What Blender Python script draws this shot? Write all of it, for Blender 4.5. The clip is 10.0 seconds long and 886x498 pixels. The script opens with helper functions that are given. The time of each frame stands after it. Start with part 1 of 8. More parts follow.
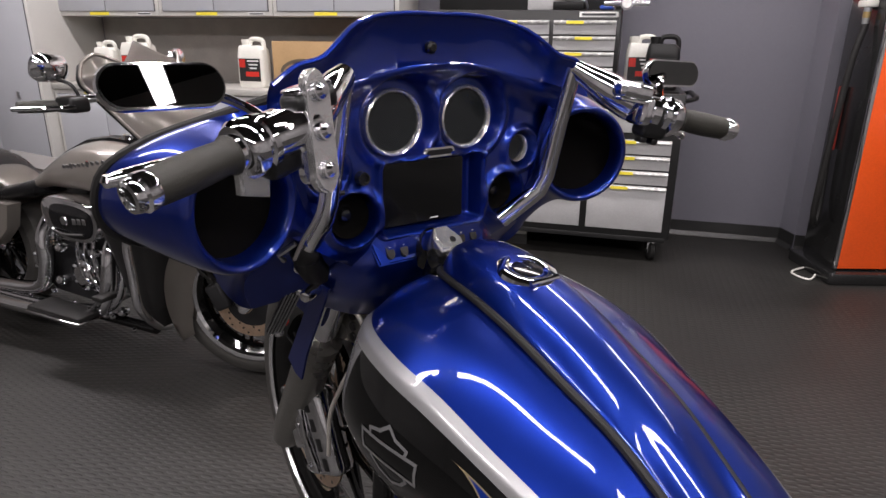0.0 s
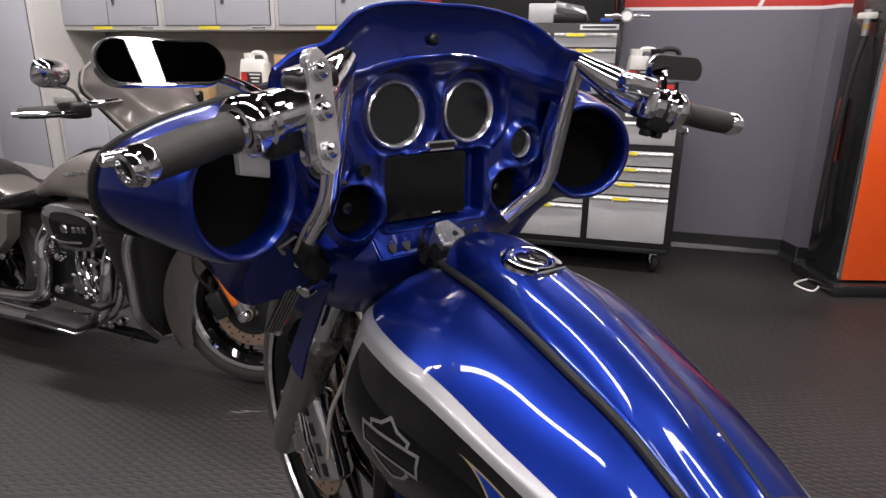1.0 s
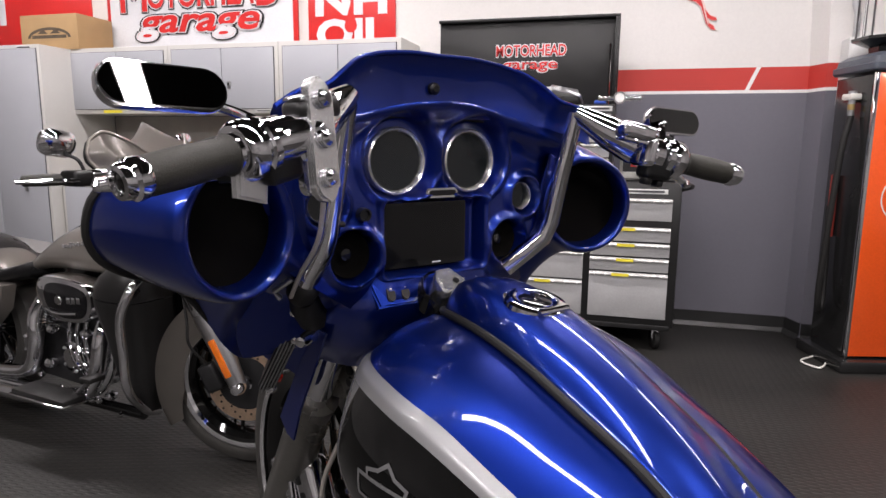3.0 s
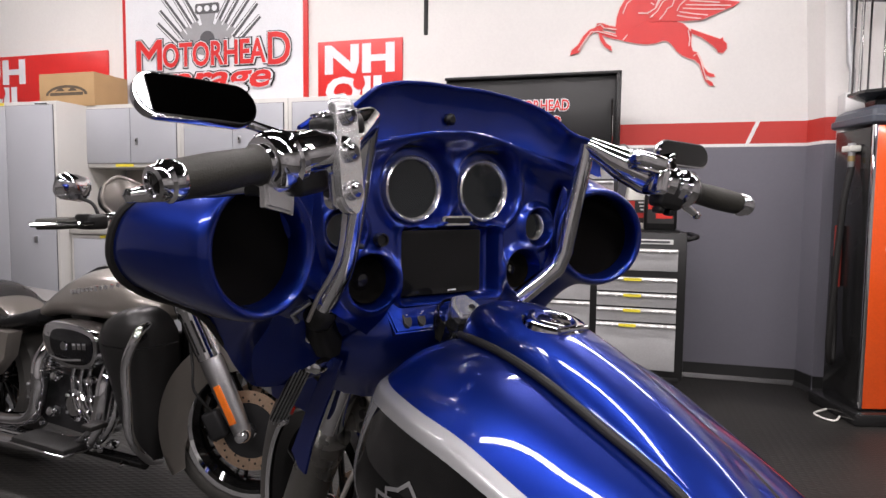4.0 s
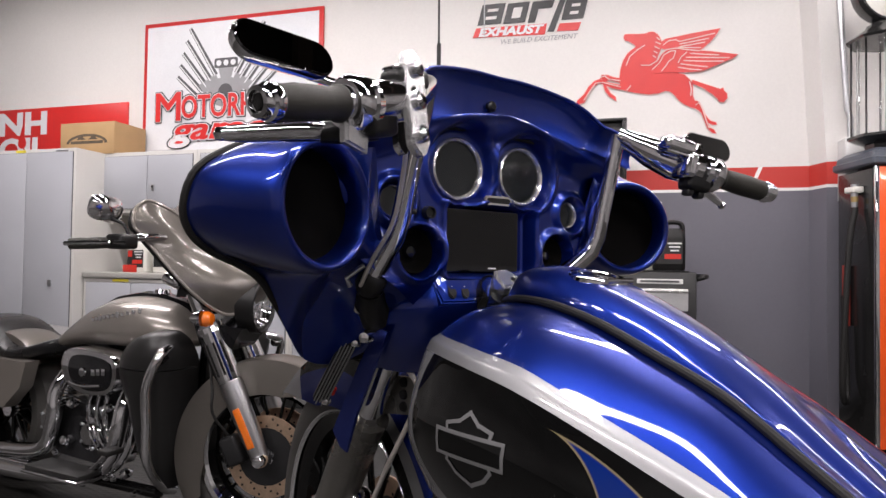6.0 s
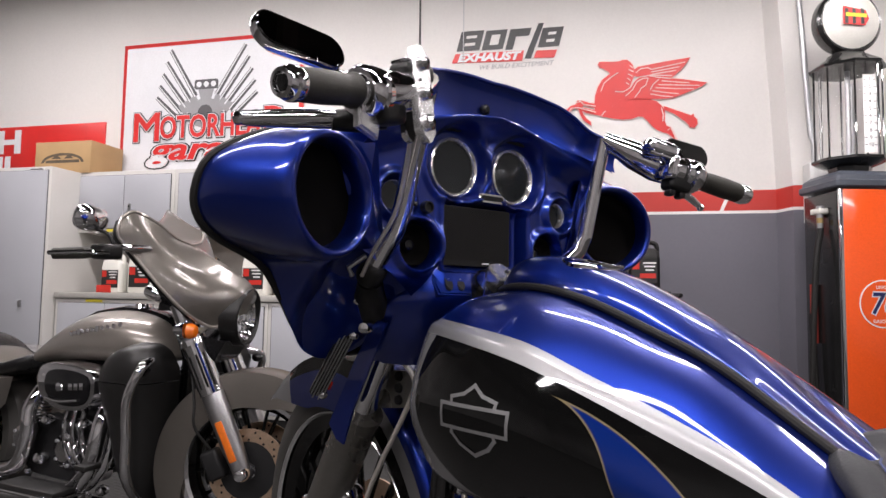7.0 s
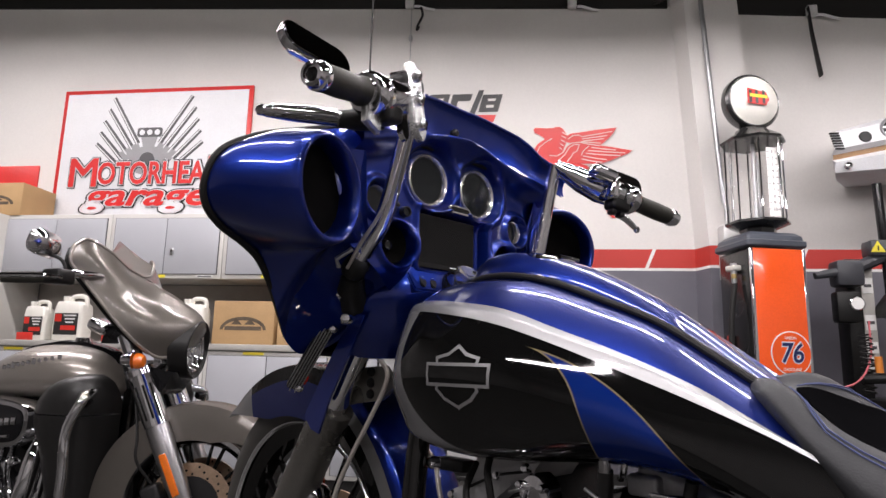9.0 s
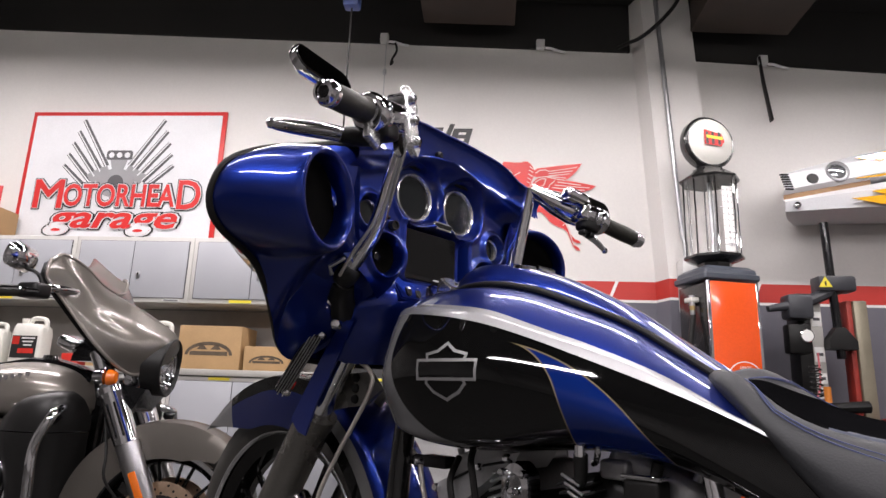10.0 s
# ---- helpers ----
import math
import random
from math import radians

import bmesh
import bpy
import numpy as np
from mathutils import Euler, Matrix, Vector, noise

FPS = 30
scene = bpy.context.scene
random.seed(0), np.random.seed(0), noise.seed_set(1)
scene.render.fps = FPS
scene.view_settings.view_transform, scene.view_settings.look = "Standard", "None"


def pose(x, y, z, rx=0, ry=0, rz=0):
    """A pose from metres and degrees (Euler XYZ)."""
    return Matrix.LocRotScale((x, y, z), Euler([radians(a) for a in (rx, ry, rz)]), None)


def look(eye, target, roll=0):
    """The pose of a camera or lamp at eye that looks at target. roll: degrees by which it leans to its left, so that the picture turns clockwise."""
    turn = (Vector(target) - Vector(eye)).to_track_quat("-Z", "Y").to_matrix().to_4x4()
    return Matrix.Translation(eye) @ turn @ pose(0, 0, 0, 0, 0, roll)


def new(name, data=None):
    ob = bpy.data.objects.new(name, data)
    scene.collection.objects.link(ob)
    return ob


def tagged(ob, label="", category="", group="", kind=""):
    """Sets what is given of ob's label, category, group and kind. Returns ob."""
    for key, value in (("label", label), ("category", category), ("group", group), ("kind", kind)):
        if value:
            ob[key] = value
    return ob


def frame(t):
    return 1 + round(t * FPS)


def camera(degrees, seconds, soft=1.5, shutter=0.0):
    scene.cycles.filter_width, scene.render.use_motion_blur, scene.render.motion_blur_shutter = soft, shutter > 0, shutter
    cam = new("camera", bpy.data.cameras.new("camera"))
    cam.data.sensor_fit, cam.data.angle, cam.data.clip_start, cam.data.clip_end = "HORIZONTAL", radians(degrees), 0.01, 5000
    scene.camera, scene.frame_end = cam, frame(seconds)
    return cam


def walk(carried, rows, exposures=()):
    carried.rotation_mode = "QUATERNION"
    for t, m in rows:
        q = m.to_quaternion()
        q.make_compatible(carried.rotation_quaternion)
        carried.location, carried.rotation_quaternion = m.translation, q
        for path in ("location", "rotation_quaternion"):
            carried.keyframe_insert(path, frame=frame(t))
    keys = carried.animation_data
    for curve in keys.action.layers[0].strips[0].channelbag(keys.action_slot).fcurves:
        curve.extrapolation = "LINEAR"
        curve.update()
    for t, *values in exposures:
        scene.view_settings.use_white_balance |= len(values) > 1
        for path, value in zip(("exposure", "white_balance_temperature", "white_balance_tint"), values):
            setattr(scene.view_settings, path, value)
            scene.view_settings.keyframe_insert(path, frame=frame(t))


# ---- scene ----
cam = camera(69.8, 10.0)
PATH = [
    (0, (0.171, 0.241, 1.322), (-0.336, 2.068, 0.684), 0.6),
    (0.5, (0.17, 0.241, 1.299), (-0.341, 2.07, 0.671), 0.5),
    (1, (0.168, 0.243, 1.283), (-0.346, 2.085, 0.698), 0.6),
    (1.5, (0.167, 0.245, 1.264), (-0.351, 2.101, 0.727), 0.6),
    (2, (0.166, 0.247, 1.245), (-0.354, 2.115, 0.756), 0.6),
    (2.5, (0.165, 0.248, 1.232), (-0.359, 2.134, 0.819), 0.7),
    (3, (0.164, 0.25, 1.222), (-0.365, 2.151, 0.898), 0.6),
    (4.5, (0.137, 0.216, 1.142), (-0.415, 2.137, 1.067), 0.7),
    (5, (0.125, 0.199, 1.106), (-0.433, 2.119, 1.075), 0.7),
    (5.5, (0.112, 0.182, 1.071), (-0.454, 2.1, 1.082), 0.7),
    (7, (0.076, 0.119, 0.985), (-0.397, 2.057, 1.125), 0.9),
    (7.5, (0.061, 0.09, 0.95), (-0.371, 2.034, 1.143), 1.0),
    (8, (0.05, 0.062, 0.917), (-0.327, 2.011, 1.162), 1.0),
    (8.5, (0.039, 0.032, 0.887), (-0.28, 1.983, 1.185), 1.2),
    (9, (0.028, -0.001, 0.857), (-0.234, 1.95, 1.21), 1.4),
    (9.5, (0.014, -0.037, 0.829), (-0.191, 1.91, 1.236), 1.6),
    (10, (-0.001, -0.077, 0.8), (-0.152, 1.863, 1.261), 1.9),
]
walk(cam, [(t, look(eye, target, roll)) for t, eye, target, roll in PATH])

# ---- world, light, exposure ----
scene.view_settings.exposure = -0.27
world = bpy.data.worlds.new("world")
scene.world = world
world.use_nodes = True
world.node_tree.nodes["Background"].inputs[0].default_value = (0.8, 0.88, 1.0, 1)
world.node_tree.nodes["Background"].inputs[1].default_value = 0.02


# ---- mesh helpers ----
def thing(name, label, category, m=None, group="", kind=""):
    """An Empty at its base that parents its parts."""
    ob = new(name)
    ob.empty_display_size = 0.1
    if m is not None:
        ob.matrix_basis = m
    return tagged(ob, label, category, group, kind)


def part(name, bm, material, parent=None, label="", angle=35, kind=""):
    """Links a bmesh as one mesh object under a thing or a part."""
    me = bpy.data.meshes.new(name)
    bmesh.ops.recalc_face_normals(bm, faces=bm.faces)
    bm.to_mesh(me)
    bm.free()
    for p in me.polygons:
        p.use_smooth = True
    me.set_sharp_from_angle(angle=radians(angle))
    for m in material if isinstance(material, (list, tuple)) else [material]:
        me.materials.append(m)
    ob = new(name, me)
    ob.parent = parent
    return tagged(ob, label, kind=kind)


def add_box(bm, c, s, bevel=0.0, seg=2, m=None):
    r = bmesh.ops.create_cube(bm, size=1.0)
    vs = r["verts"]
    bmesh.ops.scale(bm, vec=s, verts=vs)
    if bevel > 0:
        es = list({e for v in vs for e in v.link_edges})
        g = bmesh.ops.bevel(bm, geom=es, offset=bevel, segments=seg, affect="EDGES", profile=0.5)
        vs = list({v for f in g["faces"] for v in f.verts} | {v for v in vs if v.is_valid})
    if m is not None:
        bmesh.ops.transform(bm, matrix=m, verts=vs)
    bmesh.ops.translate(bm, vec=c, verts=vs)
    return vs


def box(c, s, bevel=0.0, seg=2, m=None):
    bm = bmesh.new()
    add_box(bm, c, s, bevel, seg, m)
    return bm


def spline(pts, n=6):
    """A smooth curve through the points (Catmull-Rom)."""
    P = [Vector(p) for p in pts]
    P = [2 * P[0] - P[1]] + P + [2 * P[-1] - P[-2]]
    out = []
    for i in range(1, len(P) - 2):
        for k in range(n):
            t = k / n
            a, b, c, d = P[i - 1], P[i], P[i + 1], P[i + 2]
            out.append(0.5 * (2 * b + (c - a) * t + (2 * a - 5 * b + 4 * c - d) * t * t + (3 * b - a - 3 * c + d) * t ** 3))
    out.append(P[-2])
    return out


def add_tube(bm, pts, r, seg=14, cap=True, flat=1.0):
    """A round bar along points; r is one radius or one for each point."""
    P = [Vector(p) for p in pts]
    R = r if isinstance(r, (list, tuple)) else [r] * len(P)
    up = Vector((0, 0, 1))
    rings, side = [], None
    for i, p in enumerate(P):
        d = (P[min(i + 1, len(P) - 1)] - P[max(i - 1, 0)]).normalized()
        if side is None:
            side = d.cross(up)
            if side.length < 0.1:
                side = d.cross(Vector((1, 0, 0)))
        side = (side - d * side.dot(d)).normalized()
        nor = side.cross(d)
        rings.append([bm.verts.new(p + R[i] * (math.cos(2 * math.pi * k / seg) * side + flat * math.sin(2 * math.pi * k / seg) * nor)) for k in range(seg)])
    for a, b in zip(rings, rings[1:]):
        for k in range(seg):
            bm.faces.new((a[k], a[(k + 1) % seg], b[(k + 1) % seg], b[k]))
    if cap:
        bm.faces.new(rings[0][::-1])
        bm.faces.new(rings[-1])
    return [v for ring in rings for v in ring]


def tube(pts, r, seg=14, cap=True, flat=1.0):
    bm = bmesh.new()
    add_tube(bm, pts, r, seg, cap, flat)
    return bm


def add_lathe(bm, profile, m=None, seg=32, close=True):
    """Turns (radius, height) pairs round the z axis, then moves them by m."""
    m = m or Matrix()
    rings = []
    for r, h in profile:
        if r < 1e-6:
            rings.append([bm.verts.new(m @ Vector((0, 0, h)))])
        else:
            rings.append([bm.verts.new(m @ Vector((r * math.cos(2 * math.pi * k / seg), r * math.sin(2 * math.pi * k / seg), h))) for k in range(seg)])
    pairs = list(zip(rings, rings[1:]))
    if close and len(rings[0]) > 1 and len(rings[-1]) > 1:
        pairs.append((rings[-1], rings[0]))
    for a, b in pairs:
        for k in range(seg):
            q = (a[k % len(a)], a[(k + 1) % len(a)], b[(k + 1) % len(b)], b[k % len(b)])
            u = []
            for v in q:
                if v not in u:
                    u.append(v)
            if len(u) > 2:
                bm.faces.new(u)
    return rings


def lathe(profile, m=None, seg=32, close=True):
    bm = bmesh.new()
    add_lathe(bm, profile, m, seg, close)
    return bm


def axis(p, d, up=(0, 0, 1)):
    """A frame at p whose z axis points along d."""
    z = Vector(d).normalized()
    x = Vector(up).cross(z)
    if x.length < 1e-3:
        x = Vector((1, 0, 0)).cross(z)
    x.normalize()
    y = z.cross(x)
    m = Matrix((x, y, z)).transposed().to_4x4()
    return Matrix.Translation(Vector(p)) @ m


def frame3(p, x, y):
    """A frame at p with given x axis and, nearly, y axis."""
    x = Vector(x).normalized()
    z = x.cross(Vector(y)).normalized()
    y = z.cross(x)
    return Matrix.Translation(Vector(p)) @ Matrix((x, y, z)).transposed().to_4x4()


def loft(rings, closed=True, cap=True):
    bm = bmesh.new()
    V = [[bm.verts.new(p) for p in ring] for ring in rings]
    n = len(V[0])
    for a, b in zip(V, V[1:]):
        for k in range(n if closed else n - 1):
            bm.faces.new((a[k], a[(k + 1) % n], b[(k + 1) % n], b[k]))
    if cap and closed:
        bm.faces.new(V[0][::-1])
        bm.faces.new(V[-1])
    return bm


def add_prism(bm, outline, depth, m=None, bevel=0.0):
    """A flat outline in x, y, thick along z."""
    m = m or Matrix()
    lo = [bm.verts.new(m @ Vector((x, y, 0))) for x, y in outline]
    hi = [bm.verts.new(m @ Vector((x, y, depth))) for x, y in outline]
    f1, f2 = bm.faces.new(lo[::-1]), bm.faces.new(hi)
    n = len(outline)
    for k in range(n):
        bm.faces.new((lo[k], lo[(k + 1) % n], hi[(k + 1) % n], hi[k]))
    if bevel:
        bmesh.ops.bevel(bm, geom=list(f2.edges), offset=bevel, segments=2, affect="EDGES")
    return lo + hi


def prism(outline, depth, m=None, bevel=0.0):
    bm = bmesh.new()
    add_prism(bm, outline, depth, m, bevel)
    return bm


def stadium(w, h, n=10, r=None):
    """A rectangle with round corners, w by h."""
    r = min(w, h) / 2 if r is None else r
    out = []
    for cx, cy, a0 in ((w / 2 - r, h / 2 - r, 0), (-w / 2 + r, h / 2 - r, 90), (-w / 2 + r, -h / 2 + r, 180), (w / 2 - r, -h / 2 + r, 270)):
        for k in range(n + 1):
            a = radians(a0 + 90 * k / n)
            out.append((cx + r * math.cos(a), cy + r * math.sin(a)))
    return out


def letters(text, size, m, material, parent, name="lettering", depth=0.002, width=None, shear=0.0, bold=0.0, spacing=1.0, label=""):
    cu = bpy.data.curves.new(name, "FONT")
    cu.body, cu.size, cu.extrude, cu.shear, cu.offset, cu.space_character = text, size, depth, shear, bold, spacing
    cu.align_x, cu.align_y, cu.resolution_u = "CENTER", "CENTER", 3
    ob = bpy.data.objects.new(name, cu)
    scene.collection.objects.link(ob)
    me = bpy.data.meshes.new_from_object(ob.evaluated_get(bpy.context.evaluated_depsgraph_get()))
    bpy.data.objects.remove(ob)
    xs = [v.co.x for v in me.vertices]
    if width and xs:
        me.transform(Matrix.Diagonal((width / (max(xs) - min(xs)), 1, 1, 1)))
    me.transform(m)
    bm = bmesh.new()
    bm.from_mesh(me)
    bpy.data.meshes.remove(me)
    left, made = set(bm.verts), None
    while left:
        island, todo = set(), [left.pop()]
        while todo:
            v = todo.pop()
            island.add(v)
            for e in v.link_edges:
                o = e.other_vert(v)
                if o in left:
                    left.discard(o)
                    todo.append(o)
        vs = sorted(island, key=lambda v: v.index)
        index = {v: k for k, v in enumerate(vs)}
        faces = sorted({f for v in vs for f in v.link_faces}, key=lambda f: f.index)
        piece = bpy.data.meshes.new("letter")
        piece.from_pydata([v.co for v in vs], [], [[index[v] for v in f.verts] for f in faces])
        piece.materials.append(material)
        made = new("letter", piece)
        made.parent = parent
    bm.free()
    return made


# ---- materials ----
def mat(name, base, rough=0.5, metal=0.0, coat=0.0, vary=0.12, scale=6.0, fine=0.05, bump=0.0, bump_scale=120.0, rough_vary=0.08, spec=0.5, emit=None, strength=0.0):
    """A surface with stains at one scale, grain at a finer one, and relief."""
    m = bpy.data.materials.new(name)
    m.use_nodes = True
    nt = m.node_tree
    b = nt.nodes["Principled BSDF"]
    N, L = nt.nodes.new, nt.links.new
    tc = N("ShaderNodeTexCoord")
    n1, n2 = N("ShaderNodeTexNoise"), N("ShaderNodeTexNoise")
    n1.inputs["Scale"].default_value, n1.inputs["Detail"].default_value = scale, 4
    n2.inputs["Scale"].default_value, n2.inputs["Detail"].default_value = bump_scale, 3
    L(tc.outputs["Object"], n1.inputs["Vector"])
    L(tc.outputs["Object"], n2.inputs["Vector"])
    r1 = N("ShaderNodeMapRange")
    r1.inputs["From Min"].default_value, r1.inputs["From Max"].default_value = 0.3, 0.7
    r1.inputs["To Min"].default_value, r1.inputs["To Max"].default_value = 1 - vary, 1 + vary * 0.6
    L(n1.outputs["Fac"], r1.inputs["Value"])
    r2 = N("ShaderNodeMapRange")
    r2.inputs["From Min"].default_value, r2.inputs["From Max"].default_value = 0.3, 0.7
    r2.inputs["To Min"].default_value, r2.inputs["To Max"].default_value = 1 - fine, 1 + fine
    L(n2.outputs["Fac"], r2.inputs["Value"])
    mul = N("ShaderNodeMath")
    mul.operation = "MULTIPLY"
    L(r1.outputs[0], mul.inputs[0])
    L(r2.outputs[0], mul.inputs[1])
    mix = N("ShaderNodeVectorMath")
    mix.operation = "SCALE"
    mix.inputs[0].default_value = base
    L(mul.outputs[0], mix.inputs["Scale"])
    L(mix.outputs[0], b.inputs["Base Color"])
    rr = N("ShaderNodeMapRange")
    rr.inputs["To Min"].default_value, rr.inputs["To Max"].default_value = max(0.0, rough - rough_vary), min(1.0, rough + rough_vary)
    L(n1.outputs["Fac"], rr.inputs["Value"])
    L(rr.outputs[0], b.inputs["Roughness"])
    b.inputs["Metallic"].default_value = metal
    b.inputs["Coat Weight"].default_value = coat
    b.inputs["Coat Roughness"].default_value = 0.03
    b.inputs["Specular IOR Level"].default_value = spec
    if bump:
        bp = N("ShaderNodeBump")
        bp.inputs["Strength"].default_value, bp.inputs["Distance"].default_value = bump, 0.002
        L(n2.outputs["Fac"], bp.inputs["Height"])
        L(bp.outputs[0], b.inputs["Normal"])
    if emit:
        b.inputs["Emission Color"].default_value = (*emit, 1)
        b.inputs["Emission Strength"].default_value = strength
    return m


BLUE = mat("blue_metallic_paint", (0.0030, 0.0200, 0.215), 0.34, 0.86, 1.0, vary=0.05, scale=3, fine=0.08, bump_scale=2500, rough_vary=0.04)
SILVER = mat("silver_metallic_paint", (0.37, 0.37, 0.375), 0.45, 0.8, 1.0, vary=0.05, fine=0.1, bump_scale=2500)
FORKGREY = mat("smoked_chrome", (0.20, 0.192, 0.175), 0.30, 0.75, vary=0.15)
GUNMETAL = mat("dark_silver_paint", (0.16, 0.16, 0.17), 0.3, 0.6, 1.0, vary=0.05, fine=0.1, bump_scale=2500)
BLACKPAINT = mat("gloss_black_paint", (0.004, 0.004, 0.004), 0.4, 0.0, 1.0, spec=0.0, vary=0.1, rough_vary=0.03)
GREYPAINT = mat("pewter_metallic_paint", (0.255, 0.232, 0.207), 0.36, 0.55, 1.0, vary=0.06, fine=0.12, bump_scale=2500, rough_vary=0.04)
CHROME = mat("chrome", (0.80, 0.80, 0.82), 0.05, 1.0, vary=0.05, rough_vary=0.03)
KNOB = mat("satin_chrome", (0.72, 0.72, 0.72), 0.26, 0.9, vary=0.08)
SATIN = mat("satin_silver_casting", (0.46, 0.46, 0.47), 0.42, 0.55, vary=0.12, bump=0.15, bump_scale=250)
ALU = mat("brushed_aluminium", (0.55, 0.55, 0.56), 0.3, 1.0, vary=0.1, bump=0.1)
RUBBER = mat("black_rubber", (0.012, 0.0115, 0.011), 0.55, spec=0.3, vary=0.25, bump=0.15, bump_scale=400)
GRIP = mat("grip_rubber", (0.022, 0.021, 0.016), 0.55, vary=0.2, bump=0.3, bump_scale=700)
PLASTIC = mat("black_plastic", (0.007, 0.007, 0.007), 0.4, spec=0.35, vary=0.2, bump=0.05)
GLOSSPLASTIC = mat("gloss_black_plastic", (0.006, 0.006, 0.007), 0.12, vary=0.2, rough_vary=0.05)
MESHBLACK = mat("speaker_cloth", (0.003, 0.0025, 0.002), 0.9, spec=0.1, vary=0.3, bump=0.5, bump_scale=1500)
TYRE = mat("tyre_rubber", (0.050, 0.048, 0.044), 0.45, vary=0.3, bump=0.2, bump_scale=200)
GLASSDARK = mat("dial_glass", (0.010, 0.012, 0.013), 0.13, spec=0.5, vary=0.05, rough_vary=0.02)
BEZEL = mat("bright_bezel_metal", (0.78, 0.78, 0.79), 0.22, 0.9, vary=0.05)
SCREEN = mat("screen_glass", (0.006, 0.006, 0.006), 0.12, spec=0.3, vary=0.1, rough_vary=0.03)
MIRROR = mat("mirror_glass", (0.14, 0.14, 0.14), 0.01, 1.0, vary=0.02, fine=0.0, rough_vary=0.005)
LEATHER = mat("black_leather", (0.006, 0.006, 0.0065), 0.28, spec=0.3, vary=0.25, bump=0.4, bump_scale=350)
INSERT = mat("smooth_black_leather", (0.004, 0.004, 0.0045), 0.45, spec=0.0, vary=0.25, bump=0.2, bump_scale=350)
PADGREY = mat("blue_grey_leather", (0.060, 0.068, 0.095), 0.55, spec=0.25, vary=0.25, scale=30, bump=0.4, bump_scale=400)
LEATHERGREY = mat("grey_leather", (0.030, 0.031, 0.034), 0.5, spec=0.25, vary=0.2, bump=0.15, bump_scale=350)
STITCH = mat("blue_thread", (0.05, 0.065, 0.17), 0.7, vary=0.2)
AMBER = mat("amber_lens", (0.75, 0.16, 0.01), 0.15, coat=1.0, vary=0.15)
REDLENS = mat("red_lens", (0.6, 0.02, 0.01), 0.15, coat=1.0, vary=0.15)
ENGINE = mat("engine_black", (0.02, 0.02, 0.021), 0.4, 0.3, vary=0.25, bump=0.2)
CABLE = mat("braided_cable", (0.62, 0.58, 0.53), 0.35, 0.6, vary=0.2, bump=0.4, bump_scale=900)
WHITEWALL = mat("white_wall_paint", (0.69, 0.67, 0.645), 0.6, vary=0.05, scale=0.8, fine=0.02, bump=0.08, bump_scale=60)
GREYWALL = mat("lavender_grey_wall_paint", (0.145, 0.142, 0.168), 0.6, vary=0.07, scale=0.9, fine=0.02, bump=0.08, bump_scale=60)
REDPAINT = mat("red_wall_paint", (0.50, 0.035, 0.026), 0.55, vary=0.06, scale=1.5, fine=0.02)
WHITETRIM = mat("white_line_paint", (0.78, 0.77, 0.75), 0.5, vary=0.05)
COVE = mat("black_cove_base", (0.018, 0.018, 0.018), 0.4, vary=0.25)
CABINET = mat("light_grey_enamel", (0.56, 0.55, 0.52), 0.38, vary=0.05, scale=2, fine=0.02)
CABDOOR = mat("pale_grey_enamel", (0.42, 0.43, 0.46), 0.35, vary=0.05, scale=2, fine=0.02)
UNSEENWALL = mat("unseen_wall_grey", (0.24, 0.235, 0.23), 0.7, vary=0.4, scale=0.7)
GAPSHADE = mat("gap_shade", (0.02, 0.02, 0.02), 0.8)
BENCHTOP = mat("grey_benchtop", (0.42, 0.41, 0.38), 0.45, vary=0.15, scale=5)
YELLOWTAG = mat("yellow_sticker", (0.8, 0.68, 0.05), 0.5)
WHITETAG = mat("white_sticker", (0.8, 0.8, 0.78), 0.5)
CHESTBLACK = mat("black_powder_coat", (0.012, 0.012, 0.012), 0.35, vary=0.2, bump=0.1, bump_scale=300)
CHESTGREY = mat("charcoal_machine_paint", (0.045, 0.047, 0.055), 0.4, vary=0.15)
DRAWER = mat("silver_grey_drawer", (0.50, 0.50, 0.50), 0.35, 0.2, vary=0.06)
CARTON = mat("brown_cardboard", (0.42, 0.27, 0.13), 0.8, vary=0.12, scale=4, fine=0.06, bump=0.15, bump_scale=150)
CARTONINK = mat("dark_carton_print", (0.10, 0.075, 0.05), 0.8, vary=0.3, scale=20)
JUGWHITE = mat("white_jug_plastic", (0.75, 0.74, 0.68), 0.4, vary=0.06)
LABELBLACK = mat("black_label", (0.02, 0.02, 0.02), 0.4)
LABELRED = mat("red_label", (0.55, 0.03, 0.02), 0.4)
ORANGE = mat("orange_enamel", (0.85, 0.10, 0.012), 0.22, coat=0.6, vary=0.05, scale=2)
PUMPDARK = mat("dark_enamel", (0.014, 0.014, 0.014), 0.25, coat=0.3, vary=0.2)
SIGNWHITE = mat("white_sign_board", (0.68, 0.69, 0.71), 0.4, vary=0.03)
SIGNRED = mat("red_vinyl", (0.60, 0.022, 0.02), 0.4, vary=0.06)
SIGNBLACK = mat("black_vinyl", (0.015, 0.015, 0.016), 0.4)
SIGNGREY = mat("grey_vinyl", (0.28, 0.28, 0.29), 0.4, vary=0.1)
SIGNDARK = mat("charcoal_vinyl", (0.07, 0.07, 0.075), 0.4, vary=0.1)
PALEPINK = mat("pale_pink_vinyl", (0.72, 0.50, 0.47), 0.4)
NAVY = mat("navy_vinyl", (0.01, 0.02, 0.10), 0.4)
BLACKCEIL = mat("black_ceiling", (0.012, 0.011, 0.010), 0.85, vary=0.4, scale=1.2)
DARKBROWN = mat("dark_brown_beam", (0.035, 0.022, 0.015), 0.7, vary=0.4, scale=3)
